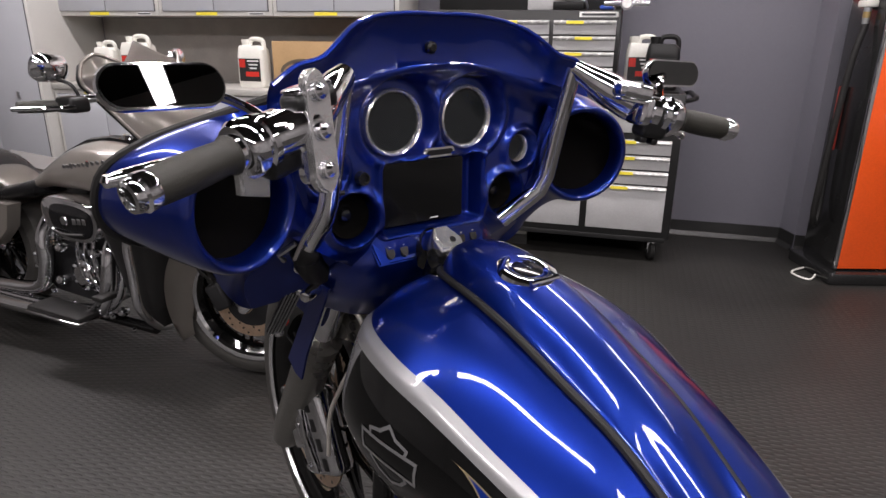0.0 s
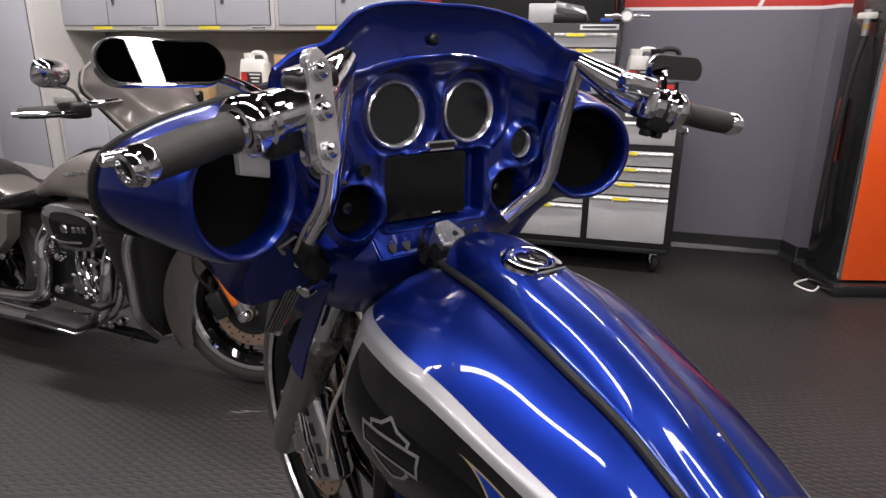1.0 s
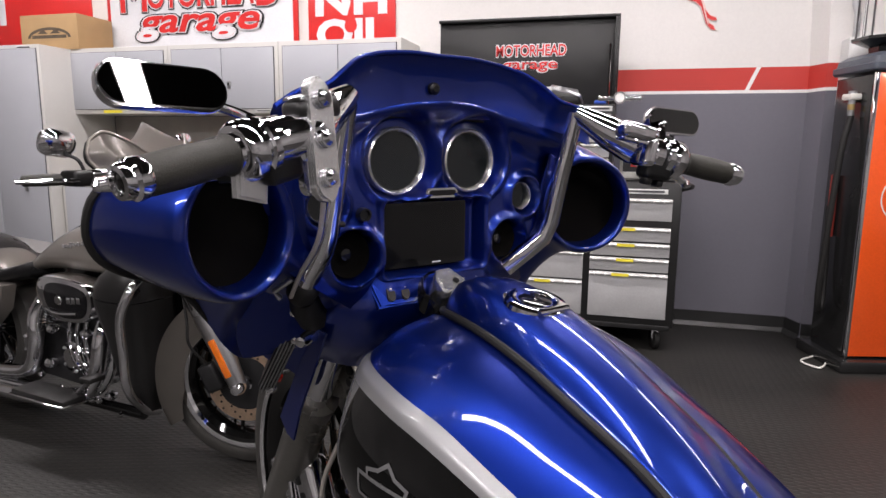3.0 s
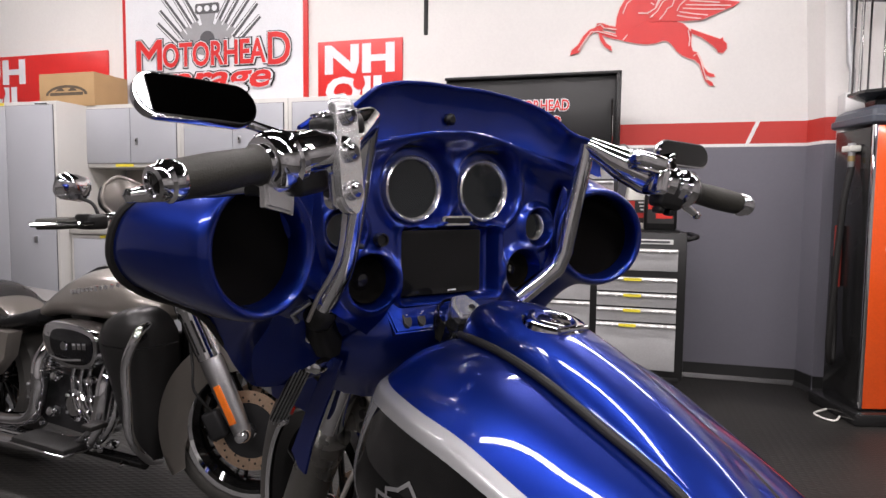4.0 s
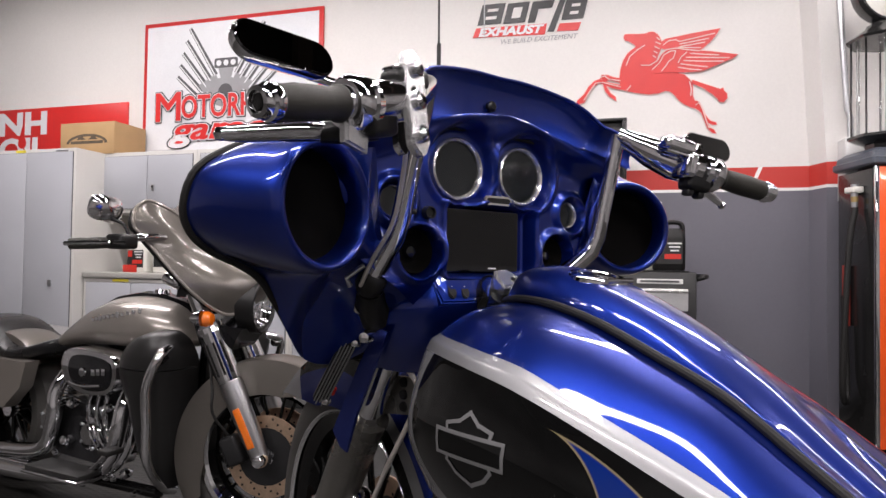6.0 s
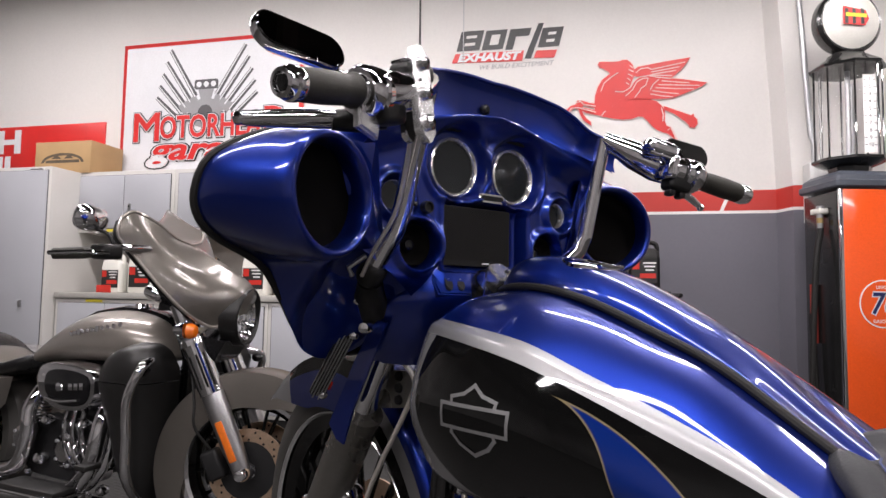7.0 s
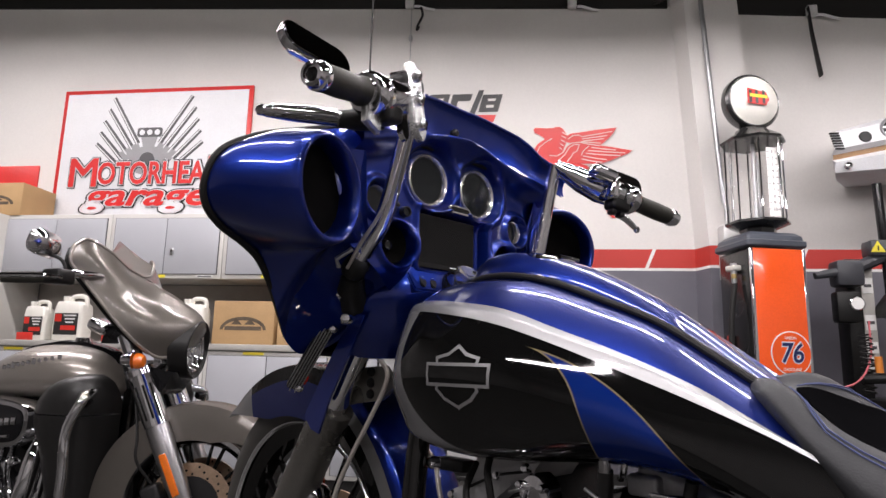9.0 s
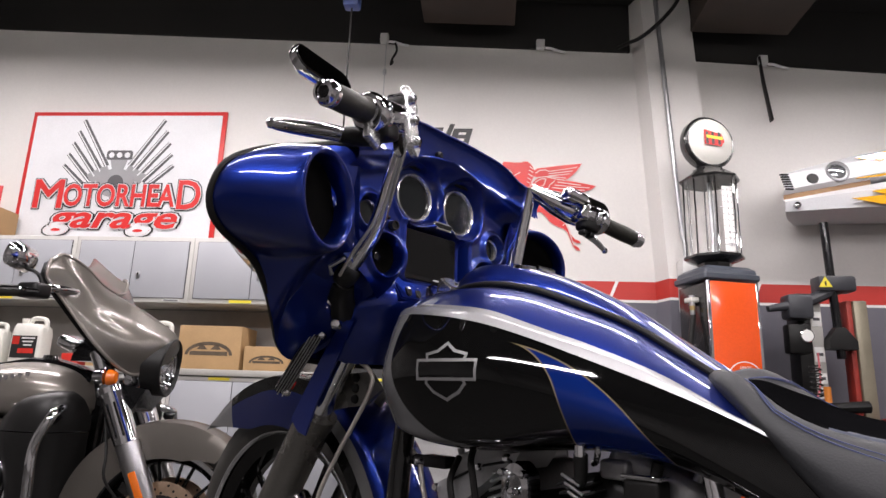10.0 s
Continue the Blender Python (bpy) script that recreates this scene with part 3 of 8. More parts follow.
def winged_horse():
    """A flat red winged horse, cut out and fixed to the wall; outlines in wall x and height."""
    t = thing("winged_horse_sign", "flat red winged horse cut-out on the white wall", "sign", pose(0, 0, 0))
    trunk = [(0.301, 2.49), (0.339, 2.439), (0.388, 2.42), (0.449, 2.411), (0.492, 2.395), (0.52, 2.365), (0.547, 2.331), (0.546, 2.248), (0.558, 2.211), (0.588, 2.197), (0.608, 2.155), (0.629, 2.102), (0.659, 2.065), (0.695, 2.051), (0.702, 2.035), (0.672, 2.036), (0.645, 2.053), (0.655, 2.018), (0.684, 2), (0.699, 1.974), (0.673, 1.979), (0.642, 2.012), (0.621, 2.071), (0.602, 2.123), (0.568, 2.154), (0.532, 2.165), (0.489, 2.187), (0.459, 2.214), (0.428, 2.255), (0.396, 2.285), (0.366, 2.29), (0.317, 2.274), (0.254, 2.272), (0.192, 2.282), (0.116, 2.3)]
    neck = [(0.081, 2.695), (0.09, 2.713), (0.115, 2.713), (0.185, 2.707), (0.235, 2.708), (0.253, 2.716), (0.284, 2.716), (0.31, 2.697), (0.329, 2.67), (0.339, 2.639), (0.336, 2.591), (0.316, 2.541), (0.301, 2.49), (0.116, 2.3), (0.059, 2.322), (0.055, 2.403), (0.061, 2.462), (0.08, 2.526), (0.111, 2.577), (0.167, 2.618), (0.154, 2.636), (0.116, 2.662), (0.091, 2.67)]
    leg_low = [(0.067, 2.315), (-0, 2.334), (-0.059, 2.363), (-0.091, 2.374), (-0.13, 2.344), (-0.162, 2.297), (-0.191, 2.238), (-0.249, 2.224), (-0.239, 2.257), (-0.195, 2.295), (-0.159, 2.354), (-0.118, 2.392), (-0.079, 2.403), (-0.059, 2.388), (-0.001, 2.367), (0.066, 2.349)]
    leg_high = [(0.066, 2.398), (0.014, 2.409), (-0.03, 2.428), (-0.069, 2.431), (-0.081, 2.405), (-0.062, 2.393), (-0.057, 2.357), (-0.045, 2.316), (-0.018, 2.275), (0.034, 2.236), (0.027, 2.268), (-0.006, 2.294), (-0.028, 2.333), (-0.045, 2.376), (-0.02, 2.391), (0.066, 2.366)]
    tail = [(0.541, 2.356), (0.607, 2.327), (0.679, 2.297), (0.724, 2.278), (0.74, 2.289), (0.745, 2.267), (0.765, 2.247), (0.767, 2.215), (0.746, 2.188), (0.716, 2.193), (0.706, 2.213), (0.68, 2.24), (0.638, 2.274), (0.608, 2.298), (0.541, 2.329)]
    wing_far = [(0.338, 2.639), (0.366, 2.657), (0.433, 2.665), (0.553, 2.682), (0.721, 2.7), (0.691, 2.651), (0.656, 2.61), (0.615, 2.575), (0.589, 2.557), (0.459, 2.572), (0.361, 2.583), (0.336, 2.591)]
    wing_near = [(0.257, 2.471), (0.313, 2.502), (0.349, 2.564), (0.385, 2.581), (0.446, 2.578), (0.555, 2.561), (0.675, 2.542), (0.833, 2.51), (0.799, 2.485), (0.758, 2.469), (0.677, 2.437), (0.6, 2.41), (0.51, 2.41), (0.437, 2.412), (0.388, 2.418), (0.29, 2.412), (0.267, 2.426), (0.301, 2.445)]
    for i, (name, shape) in enumerate((("body", trunk), ("neck", neck), ("foreleg", leg_low), ("foreleg", leg_high), ("tail", tail), ("wing", wing_far), ("wing", wing_near))):
        grown = outset(shape, 0.006)
        part(name + "_edge", prism(grown, 0.004, wall_m(0, 0, 0.003 + 0.0004 * i)), PALEPINK, t)
        part(name, prism(shape, 0.004, wall_m(0, 0, 0.006 + 0.0008 * i)), SIGNRED, t)

    def stroke(pts, w=0.0075):
        """A pale line of the drawing."""
        bm = bmesh.new()
        P = [Vector((p[0], p[1])) for p in pts]
        side = []
        for k, p in enumerate(P):
            d = (P[min(k + 1, len(P) - 1)] - P[max(k - 1, 0)]).normalized()
            side.append(Vector((-d.y, d.x)) * w / 2)
        add_prism(bm, [tuple(p + n) for p, n in zip(P, side)] + [tuple(p - n) for p, n in list(zip(P, side))[::-1]], 0.001, wall_m(0, 0, 0.0165))
        part("drawn_line", bm, PALEPINK, t)
    for pts in (
            [(0.348, 2.612), (0.384, 2.64), (0.433, 2.644), (0.458, 2.629)],
            [(0.458, 2.63), (0.578, 2.649), (0.687, 2.668)],
            [(0.456, 2.611), (0.554, 2.623), (0.649, 2.636)],
            [(0.461, 2.593), (0.555, 2.603), (0.624, 2.611)],
            [(0.446, 2.589), (0.597, 2.574)],
            [(0.257, 2.474), (0.307, 2.503), (0.337, 2.552), (0.373, 2.579), (0.434, 2.585), (0.507, 2.568), (0.589, 2.554)],
            [(0.277, 2.444), (0.325, 2.488), (0.355, 2.544), (0.398, 2.567), (0.432, 2.567)],
            [(0.526, 2.541), (0.616, 2.527), (0.713, 2.515)],
            [(0.502, 2.515), (0.64, 2.502), (0.781, 2.491)],
            [(0.484, 2.493), (0.617, 2.478), (0.744, 2.47)],
            [(0.463, 2.472), (0.557, 2.452), (0.643, 2.438)],
            [(0.449, 2.449), (0.522, 2.431), (0.603, 2.418)],
            [(0.434, 2.567), (0.417, 2.514), (0.387, 2.497), (0.369, 2.466), (0.339, 2.429)],
            [(0.507, 2.552), (0.466, 2.516), (0.448, 2.479)],
            [(0.1, 2.485), (0.124, 2.549), (0.174, 2.591), (0.226, 2.622)],
            [(0.523, 2.345), (0.536, 2.293), (0.532, 2.242)],
            [(-0.194, 2.252), (-0.156, 2.31), (-0.111, 2.374), (-0.059, 2.375), (0.064, 2.335)],
            [(-0.079, 2.412), (-0.047, 2.422), (-0.02, 2.395), (0.063, 2.38)],
            [(0.304, 2.672), (0.329, 2.65)],
            [(0.298, 2.64), (0.333, 2.621)],
            [(0.292, 2.608), (0.326, 2.588)],
            [(0.287, 2.576), (0.312, 2.558)],
            [(0.281, 2.544), (0.302, 2.528)],
            [(0.201, 2.481), (0.264, 2.476)],
            [(0.105, 2.307), (0.134, 2.341)],
            [(0.564, 2.176), (0.586, 2.194), (0.61, 2.142), (0.636, 2.057), (0.651, 2.012)],
    ):
        stroke(pts)


winged_horse()


# ---- steel cabinets on the wall ----
def lock(parent, x, y, z):
    part("lock_plate", box((x, y - 0.004, z), (0.03, 0.008, 0.055), 0.004), ALU, parent)
    part("keyhole", box((x, y - 0.009, z + 0.005), (0.012, 0.004, 0.02), 0.002), PLASTIC, parent)


def cabinet(name, x0, x1, y0, y1, z0, z1, label, group, locks=True, rail=0.035):
    t = thing(name, label, "cabinet", pose(0, 0, 0), group)
    part("body", box(((x0 + x1) / 2, (y0 + y1) / 2, (z0 + z1) / 2), (x1 - x0 - 0.003, y1 - y0, z1 - z0), 0.004), CABINET, t)
    n, w = 2, (x1 - x0 - 2 * rail) / 2
    # near-black sheet gives the gaps round the doors their shade by colour
    part("door_gap_shade", box(((x0 + x1) / 2, y0 - 0.0005, (z0 + z1) / 2), (x1 - x0 - 2 * rail + 0.006, 0.004, z1 - z0 - 2 * rail + 0.006)), GAPSHADE, t)
    for k in range(n):
        cx = x0 + rail + w * (k + 0.5)
        d = part("door", box((cx, y0 - 0.003, (z0 + z1) / 2), (w - 0.006, 0.012, z1 - z0 - 2 * rail), 0.002), CABDOOR, t, "pale grey steel door")
        if locks and k == 1:
            lock(d, x0 + rail + w + 0.06, y0 - 0.009, z0 + rail + 0.17)
    return t


UY, BY = 4.45, 4.25
for i, x in enumerate((-4.10, -3.17, -2.24)):
    t = cabinet("wall_cabinet", x, x + 0.93, UY, WALL_Y, 1.435, 1.935, "light grey steel wall cabinet with two doors", "wall cabinets")
    part("yellow_sticker", box((x + 0.40, UY - 0.002, 1.452), (0.17, 0.003, 0.022)), YELLOWTAG, t)
    part("brand_plate", box((x + 0.80, UY - 0.002, 1.452), (0.13, 0.003, 0.018)), WHITETAG, t)
    part("brand_print", box((x + 0.80, UY - 0.004, 1.452), (0.11, 0.002, 0.009)), SIGNDARK, t)
for i, x in enumerate((-4.05, -3.13, -2.21, -1.29)):
    t = cabinet("base_cabinet", x, x + 0.92, BY, WALL_Y, 0.08, 0.90, "light grey steel base cabinet with two doors", "base cabinets", rail=0.03)
    part("kickboard", box((x + 0.46, BY + 0.05, 0.045), (0.915, 0.02, 0.09)), COVE, t)
    if x < -1.3:
        part("yellow_sticker", box((x + 0.36, BY - 0.002, 0.888), (0.15, 0.003, 0.02)), YELLOWTAG, t)
tagged(part("worktop", box((-2.21, (BY + WALL_Y) / 2 - 0.01, 0.928), (3.68, WALL_Y - BY + 0.02, 0.045), 0.006), BENCHTOP), "grey worktop over the base cabinets", "worktop")
tagged(part("backsplash", box((-2.65, WALL_Y - 0.006, 1.19), (2.79, 0.012, 0.48)), mat("brown_grey_panel", (0.30, 0.28, 0.26), 0.5)), "brown-grey panel between worktop and wall cabinets", "panel", kind="structure")
t = cabinet("tall_cabinet", -5.05, -4.06, 4.16, WALL_Y, 0.0, 1.93, "tall light grey steel locker with two doors", "", False, 0.03)
part("handle", box((-4.28, 4.142, 0.86), (0.03, 0.012, 0.05), 0.004), ALU, t)
part("brand_plate", box((-4.2, 4.155, 1.91), (0.14, 0.004, 0.016)), WHITETAG, t)
part("brand_print", box((-4.2, 4.152, 1.91), (0.12, 0.003, 0.008)), SIGNDARK, t)
part("yellow_sticker", box((-4.62, 4.155, 1.915), (0.1, 0.004, 0.02)), YELLOWTAG, t)


def carton(x, y, z, w, d, h, turn=0.0, label="brown cardboard carton with a dark printed arch"):
    t = thing("carton", label, "carton", pose(x, y, z, 0, 0, turn), "cartons")
    part("case", box((0, 0, h / 2), (w, d, h), 0.004), CARTON, t)
    part("flap_seam", box((0, 0, h + 0.0012), (w - 0.01, 0.045, 0.002)), mat("parcel_tape", (0.5, 0.36, 0.2), 0.3), t)
    m = frame3((0, -d / 2 - 0.0008, h * 0.46), (1, 0, 0), (0, 0, 1))
    a = [(w * 0.38 * math.cos(radians(q)), h * 0.30 * math.sin(radians(q)) - h * 0.12) for q in range(0, 181, 15)]
    b = [(w * 0.33 * math.cos(radians(q)), h * 0.22 * math.sin(radians(q)) - h * 0.12) for q in range(180, -1, -15)]
    part("printed_arch", prism(a + b, 0.0006, m), CARTONINK, t)
    part("printed_bar", prism([(-w * 0.3, -h * 0.13), (w * 0.3, -h * 0.13), (w * 0.3, -h * 0.04), (-w * 0.3, -h * 0.04)], 0.0006, m), CARTONINK, t)
    for s in (-1, 1):
        part("printed_peak", prism([(s * w * 0.02, 0), (s * w * 0.2, 0), (s * w * 0.11, h * 0.13)][::s], 0.0006, m), CARTONINK, t)
    return t


carton(-2.035, 4.60, 0.951, 0.47, 0.30, 0.32)
carton(-1.60, 4.60, 0.951, 0.34, 0.3, 0.18, label="small brown cardboard carton on the worktop")
carton(-4.25, 4.62, 1.931, 0.56, 0.36, 0.27, label="brown cardboard carton on top of the steel cabinets")


def jug(x, y, z, h=0.30, w=0.19, material=JUGWHITE, label="white plastic oil jug with black and red label", turn=0.0):
    t = thing("oil_jug", label, "jug", pose(x, y, z, 0, 0, turn), "oil jugs")
    k = h / 0.30
    rings = []
    for zz, f, sh in ((0, 0.92, 0), (0.01, 1, 0), (0.19, 1, 0), (0.235, 0.93, 0), (0.258, 0.78, -0.01)):
        rings.append([Vector((a * f + sh, b * f, zz * k)) for a, b in stadium(w, w * 0.62, 4, 0.03)])
    part("bottle", loft(rings), material, t)
    part("neck", lathe([(0.028, 0), (0.028, 0.035), (0.0, 0.035)], pose(-w * 0.26, 0, 0.252 * k), 16), material, t)
    part("cap", lathe([(0.031, 0), (0.031, 0.022), (0.0, 0.024)], pose(-w * 0.26, 0, 0.275 * k), 16), material, t)
    part("handle", tube(spline([(-w * 0.12, 0, 0.25 * k), (-w * 0.05, 0, 0.292 * k), (w * 0.25, 0, 0.296 * k), (w * 0.40, 0, 0.275 * k), (w * 0.42, 0, 0.21 * k)], 5), 0.015 * k, 10), material, t)
    f = -w * 0.31 - 0.001
    part("label", box((0, f, 0.11 * k), (w * 0.8, 0.002, 0.14 * k)), LABELBLACK, t, "black label")
    part("label_patch", box((-w * 0.27, f - 0.0015, 0.15 * k), (w * 0.22, 0.002, 0.05 * k)), LABELRED, t, "red patch")
    part("label_band", box((0.02, f - 0.0015, 0.085 * k), (w * 0.5, 0.002, 0.03 * k)), LABELRED, t)
    for i in range(3):
        part("label_print", box((0.03, f - 0.0025, (0.165 - 0.022 * i) * k), (w * (0.42 - 0.08 * i), 0.002, 0.009 * k)), WHITETAG, t)
    return t


jug(-3.70, 4.47, 0.951, 0.30)
jug(-3.405, 4.46, 0.951, 0.345, 0.24)
jug(-2.425, 4.46, 0.951, 0.335, 0.21)
for x, h, material in ((-3.05, 0.09, LABELRED), (-3.75, 0.06, LABELRED), (-2.86, 0.12, CARTON)):
    tagged(part("supply_box", box((x, 4.45, 0.951 + h / 2), (0.13, 0.1, h), 0.004), material), "small box of supplies on the worktop", "box", "small boxes")


# ---- tool cart and chest ----
def drawer(t, x0, x1, y, z0, z1, tag=None):
    d = part("drawer", box(((x0 + x1) / 2, y - 0.006, (z0 + z1) / 2), (x1 - x0, 0.016, z1 - z0 - 0.006), 0.003), DRAWER, t, "silver-grey drawer front")
    part("pull", tube([(x0 + 0.002, y - 0.022, z1 - 0.014), (x1 - 0.002, y - 0.022, z1 - 0.014)], 0.011, 8), mat_pull, d, "bright aluminium edge pull")
    if tag:
        part("yellow_sticker", box((x0 + (x1 - x0) * tag, y - 0.0335, z1 - 0.014), (0.10, 0.002, 0.018)), YELLOWTAG, d)


mat_pull = mat("clear_drawer_pull", (0.72, 0.72, 0.70), 0.25, 0.4, vary=0.35, scale=45)


def caster(t, x, y):
    part("caster_fork", box((x, y, 0.105), (0.045, 0.06, 0.06), 0.006), CHROME, t)
    part("caster_wheel", lathe([(0.0, -0.02), (0.05, -0.02), (0.062, -0.012), (0.062, 0.012), (0.05, 0.02), (0.0, 0.02)], axis((x, y, 0.062), (1, 0.3, 0)), 24), RUBBER, t, "black caster wheel")
    part("caster_hub", lathe([(0.0, -0.026), (0.03, -0.026), (0.03, 0.026), (0.0, 0.026)], axis((x, y, 0.062), (1, 0.3, 0)), 16), CHROME, t)


def tool_cart():
    t = thing("tool_cart", "black rolling tool cart with silver drawers on casters", "tool cart", pose(0, 0, 0))
    y = 4.15
    part("cabinet_body", box((-0.222, y + 0.28, 0.585), (1.456, 0.56, 0.87), 0.008), CHESTBLACK, t, "black steel body")
    for z0, z1, tag in ((0.79, 0.925, None), (0.665, 0.755, 0.45), (0.575, 0.66, 0.45), (0.485, 0.57, 0.45), (0.20, 0.48, 0.4)):
        drawer(t, 0.005, 0.458, y, z0, z1, tag)
    for z0, z1, tag in ((0.79, 0.925, 0.5), (0.60, 0.755, 0.3), (0.42, 0.595, None), (0.20, 0.415, 0.45)):
        drawer(t, -0.47, -0.035, y, z0, z1, tag)
        drawer(t, -0.93, -0.50, y, z0, z1, tag)
    part("name_plate", box((0.30, y - 0.003, 0.965), (0.26, 0.004, 0.028)), WHITETAG, t)
    part("name_print", box((0.30, y - 0.006, 0.965), (0.22, 0.003, 0.012)), SIGNDARK, t)
    part("top_mat", box((-0.235, y + 0.28, 1.024), (1.40, 0.53, 0.01)), PLASTIC, t)
    part("push_handle", tube(spline([(0.48, y + 0.05, 0.97), (0.56, y + 0.04, 0.995), (0.565, y + 0.25, 0.995), (0.56, y + 0.48, 0.995), (0.48, y + 0.5, 0.97)], 5), 0.014, 10), PLASTIC, t)
    part("hook_plate", box((0.484, y + 0.15, 0.60), (0.006, 0.05, 0.1), 0.002), BENCHTOP, t)
    part("base_rail", box((-0.235, y + 0.28, 0.148), (1.44, 0.57, 0.03), 0.004), CHESTBLACK, t)
    for x in (-0.88, 0.41):
        for yy in (y + 0.07, y + 0.48):
            caster(t, x, yy)
    return t


tool_cart()


def tool_chest():
    t = thing("tool_chest", "black top tool chest with open lid and drawers", "tool chest", pose(0, 0, 0))
    y, x0, x1 = 4.24, -1.075, 0.108
    part("cabinet_body", box(((x0 + x1) / 2, y + 0.22, 1.25), (x1 - x0, 0.44, 0.44), 0.008), CHESTBLACK, t)
    for k in range(4):
        z1 = 1.415 - 0.088 * k
        for a, b in ((-1.04, -0.69), (-0.665, -0.30), (-0.275, 0.083)):
            drawer(t, a, b, y, z1 - 0.084, z1, 0.35 if k != 1 else 0.5)
    part("name_plate", box((-0.02, y - 0.003, 1.445), (0.22, 0.004, 0.03)), WHITETAG, t)
    part("name_print", box((-0.02, y - 0.006, 1.445), (0.19, 0.003, 0.012)), SIGNDARK, t)
    lid = part("lid", box(((x0 + x1) / 2, y + 0.36, 1.76), (x1 - x0, 0.05, 0.58), 0.008), CHESTBLACK, t, "open black lid")
    part("lid_rim", box((x1 - 0.02, y + 0.325, 1.75), (0.02, 0.05, 0.56), 0.004), CHESTBLACK, lid)
    part("lid_rim", box(((x0 + x1) / 2, y + 0.325, 2.035), (x1 - x0, 0.05, 0.02), 0.004), CHESTBLACK, lid)
    part("gas_strut", tube([(x1 - 0.05, y + 0.10, 1.47), (x1 - 0.055, y + 0.31, 1.86)], 0.007, 8), CHROME, t)
    m = lambda z, off: frame3((-0.455, y + 0.334 - off, z), (1, 0, 0), (0, 0, 1))
    for material, off, b in ((SIGNWHITE, 0.0, 0.008), (SIGNRED, 0.003, 0.001)):
        letters("MOTORHEAD", 0.10, m(1.835, off), material, lid, "logo_word", 0.001, 0.46 + b, bold=b)
        letters("garage", 0.09, m(1.75, off), material, lid, "logo_word", 0.001, 0.36 + b, bold=b)
    return t


tool_chest()
tagged(part("tray", box((-0.33, 4.33, 1.525), (0.22, 0.12, 0.11), 0.006), DRAWER), "grey metal tray on the tool chest", "tray")
bm = box((-0.20, 4.30, 1.55), (0.17, 0.09, 0.03), 0.003, m=pose(0, 0, 0, 25, 10, 15))
add_box(bm, (-0.14, 4.31, 1.52), (0.1, 0.09, 0.02), 0.003, m=pose(0, 0, 0, -30, 20, -20))
tagged(part("bracket", bm, STEEL), "loose bent steel bracket on the tool chest", "bracket")
tagged(part("parts_case", box((-0.20, 4.31, 1.495), (0.18, 0.1, 0.045), 0.004), PLASTIC), "black parts case on the tool chest", "case")
tagged(part("blue_cloth", box((0.015, 4.31, 1.485), (0.07, 0.07, 0.025), 0.01), mat("blue_cloth", (0.03, 0.08, 0.4), 0.9)), "folded blue cloth on the tool chest", "cloth")
t = thing("badge", "chrome badge with round centre and two wings", "badge", pose(0.13, 4.20, 1.49))
part("wing", box((0, 0, 0.012), (0.25, 0.014, 0.03), 0.006), CHROME, t)
part("ring", lathe([(0.026, -0.006), (0.036, -0.006), (0.036, 0.006), (0.026, 0.006)], axis((0, -0.008, 0.014), (0, -1, 0)), 24), CHROME, t)
part("centre", lathe([(0.0, 0.0), (0.026, 0.0), (0.026, 0.004), (0.0, 0.004)], axis((0, -0.009, 0.014), (0, -1, 0)), 24), WHITETAG, t)
jug(0.36, 4.32, 1.03, 0.30, 0.19, PLASTIC, "black plastic jug with a red label on the tool cart")
jug(0.24, 4.42, 1.03, 0.30, 0.18, JUGWHITE, "white plastic jug on the tool cart")
# ---- the blue motorcycle ----
# Fork and fairing frame: x to its right, y forwards, z up; the front end is turned a little to the left of the body.
FAIR = Matrix.Translation((-0.1265, 1.2, 0)) @ Matrix(((0.53, -0.848, 0), (0.848, 0.53, 0), (0, 0, 1))).to_4x4()
BODY = Matrix.Translation((0.067, 1.032, 0)) @ Matrix(((0.636, -0.772, 0), (0.772, 0.636, 0), (0, 0, 1))).to_4x4()
bike = thing("motorcycle", "custom blue touring motorcycle with chrome bars and silver-striped tank", "motorcycle", BODY)


def FP(a, b, z):
    """A point of the fork frame (right, rearward, up) in the body's frame."""
    return BODY.inverted() @ FAIR @ Vector((a, -b, z))


def FD(a, b, z):
    return (BODY.inverted() @ FAIR).to_3x3() @ Vector((a, -b, z))


# the dash and the fairing sit a little askew on the fork
DASH = FAIR @ pose(0.005, 0, 0, 0, 0, -5.5)


def DP(a, b, z):
    """A point of the dash frame (right, rearward, up) in the body's frame."""
    return BODY.inverted() @ DASH @ Vector((a, -b, z))


def DD(a, b, z):
    return (BODY.inverted() @ DASH).to_3x3() @ Vector((a, -b, z))


def BP(s, l, z):
    """A point of the body: forward, left, up."""
    return Vector((-l, s, z))


def interp(table, x):
    """Smooth interpolation in rows of (x, value...)."""
    rows = sorted(table)
    if x <= rows[0][0]:
        return rows[0][1:]
    for i in range(len(rows) - 1):
        p, q = rows[i], rows[i + 1]
        if x <= q[0]:
            t = (x - p[0]) / (q[0] - p[0])
            o, e = rows[max(i - 1, 0)], rows[min(i + 2, len(rows) - 1)]
            out = []
            for k in range(1, len(p)):
                m0 = (q[k] - o[k]) / (q[0] - o[0]) * (q[0] - p[0])
                m1 = (e[k] - p[k]) / (e[0] - p[0]) * (q[0] - p[0])
                out.append((2 * t ** 3 - 3 * t * t + 1) * p[k] + (t ** 3 - 2 * t * t + t) * m0 + (3 * t * t - 2 * t ** 3) * q[k] + (t ** 3 - t * t) * m1)
            return tuple(out)
    return rows[-1][1:]


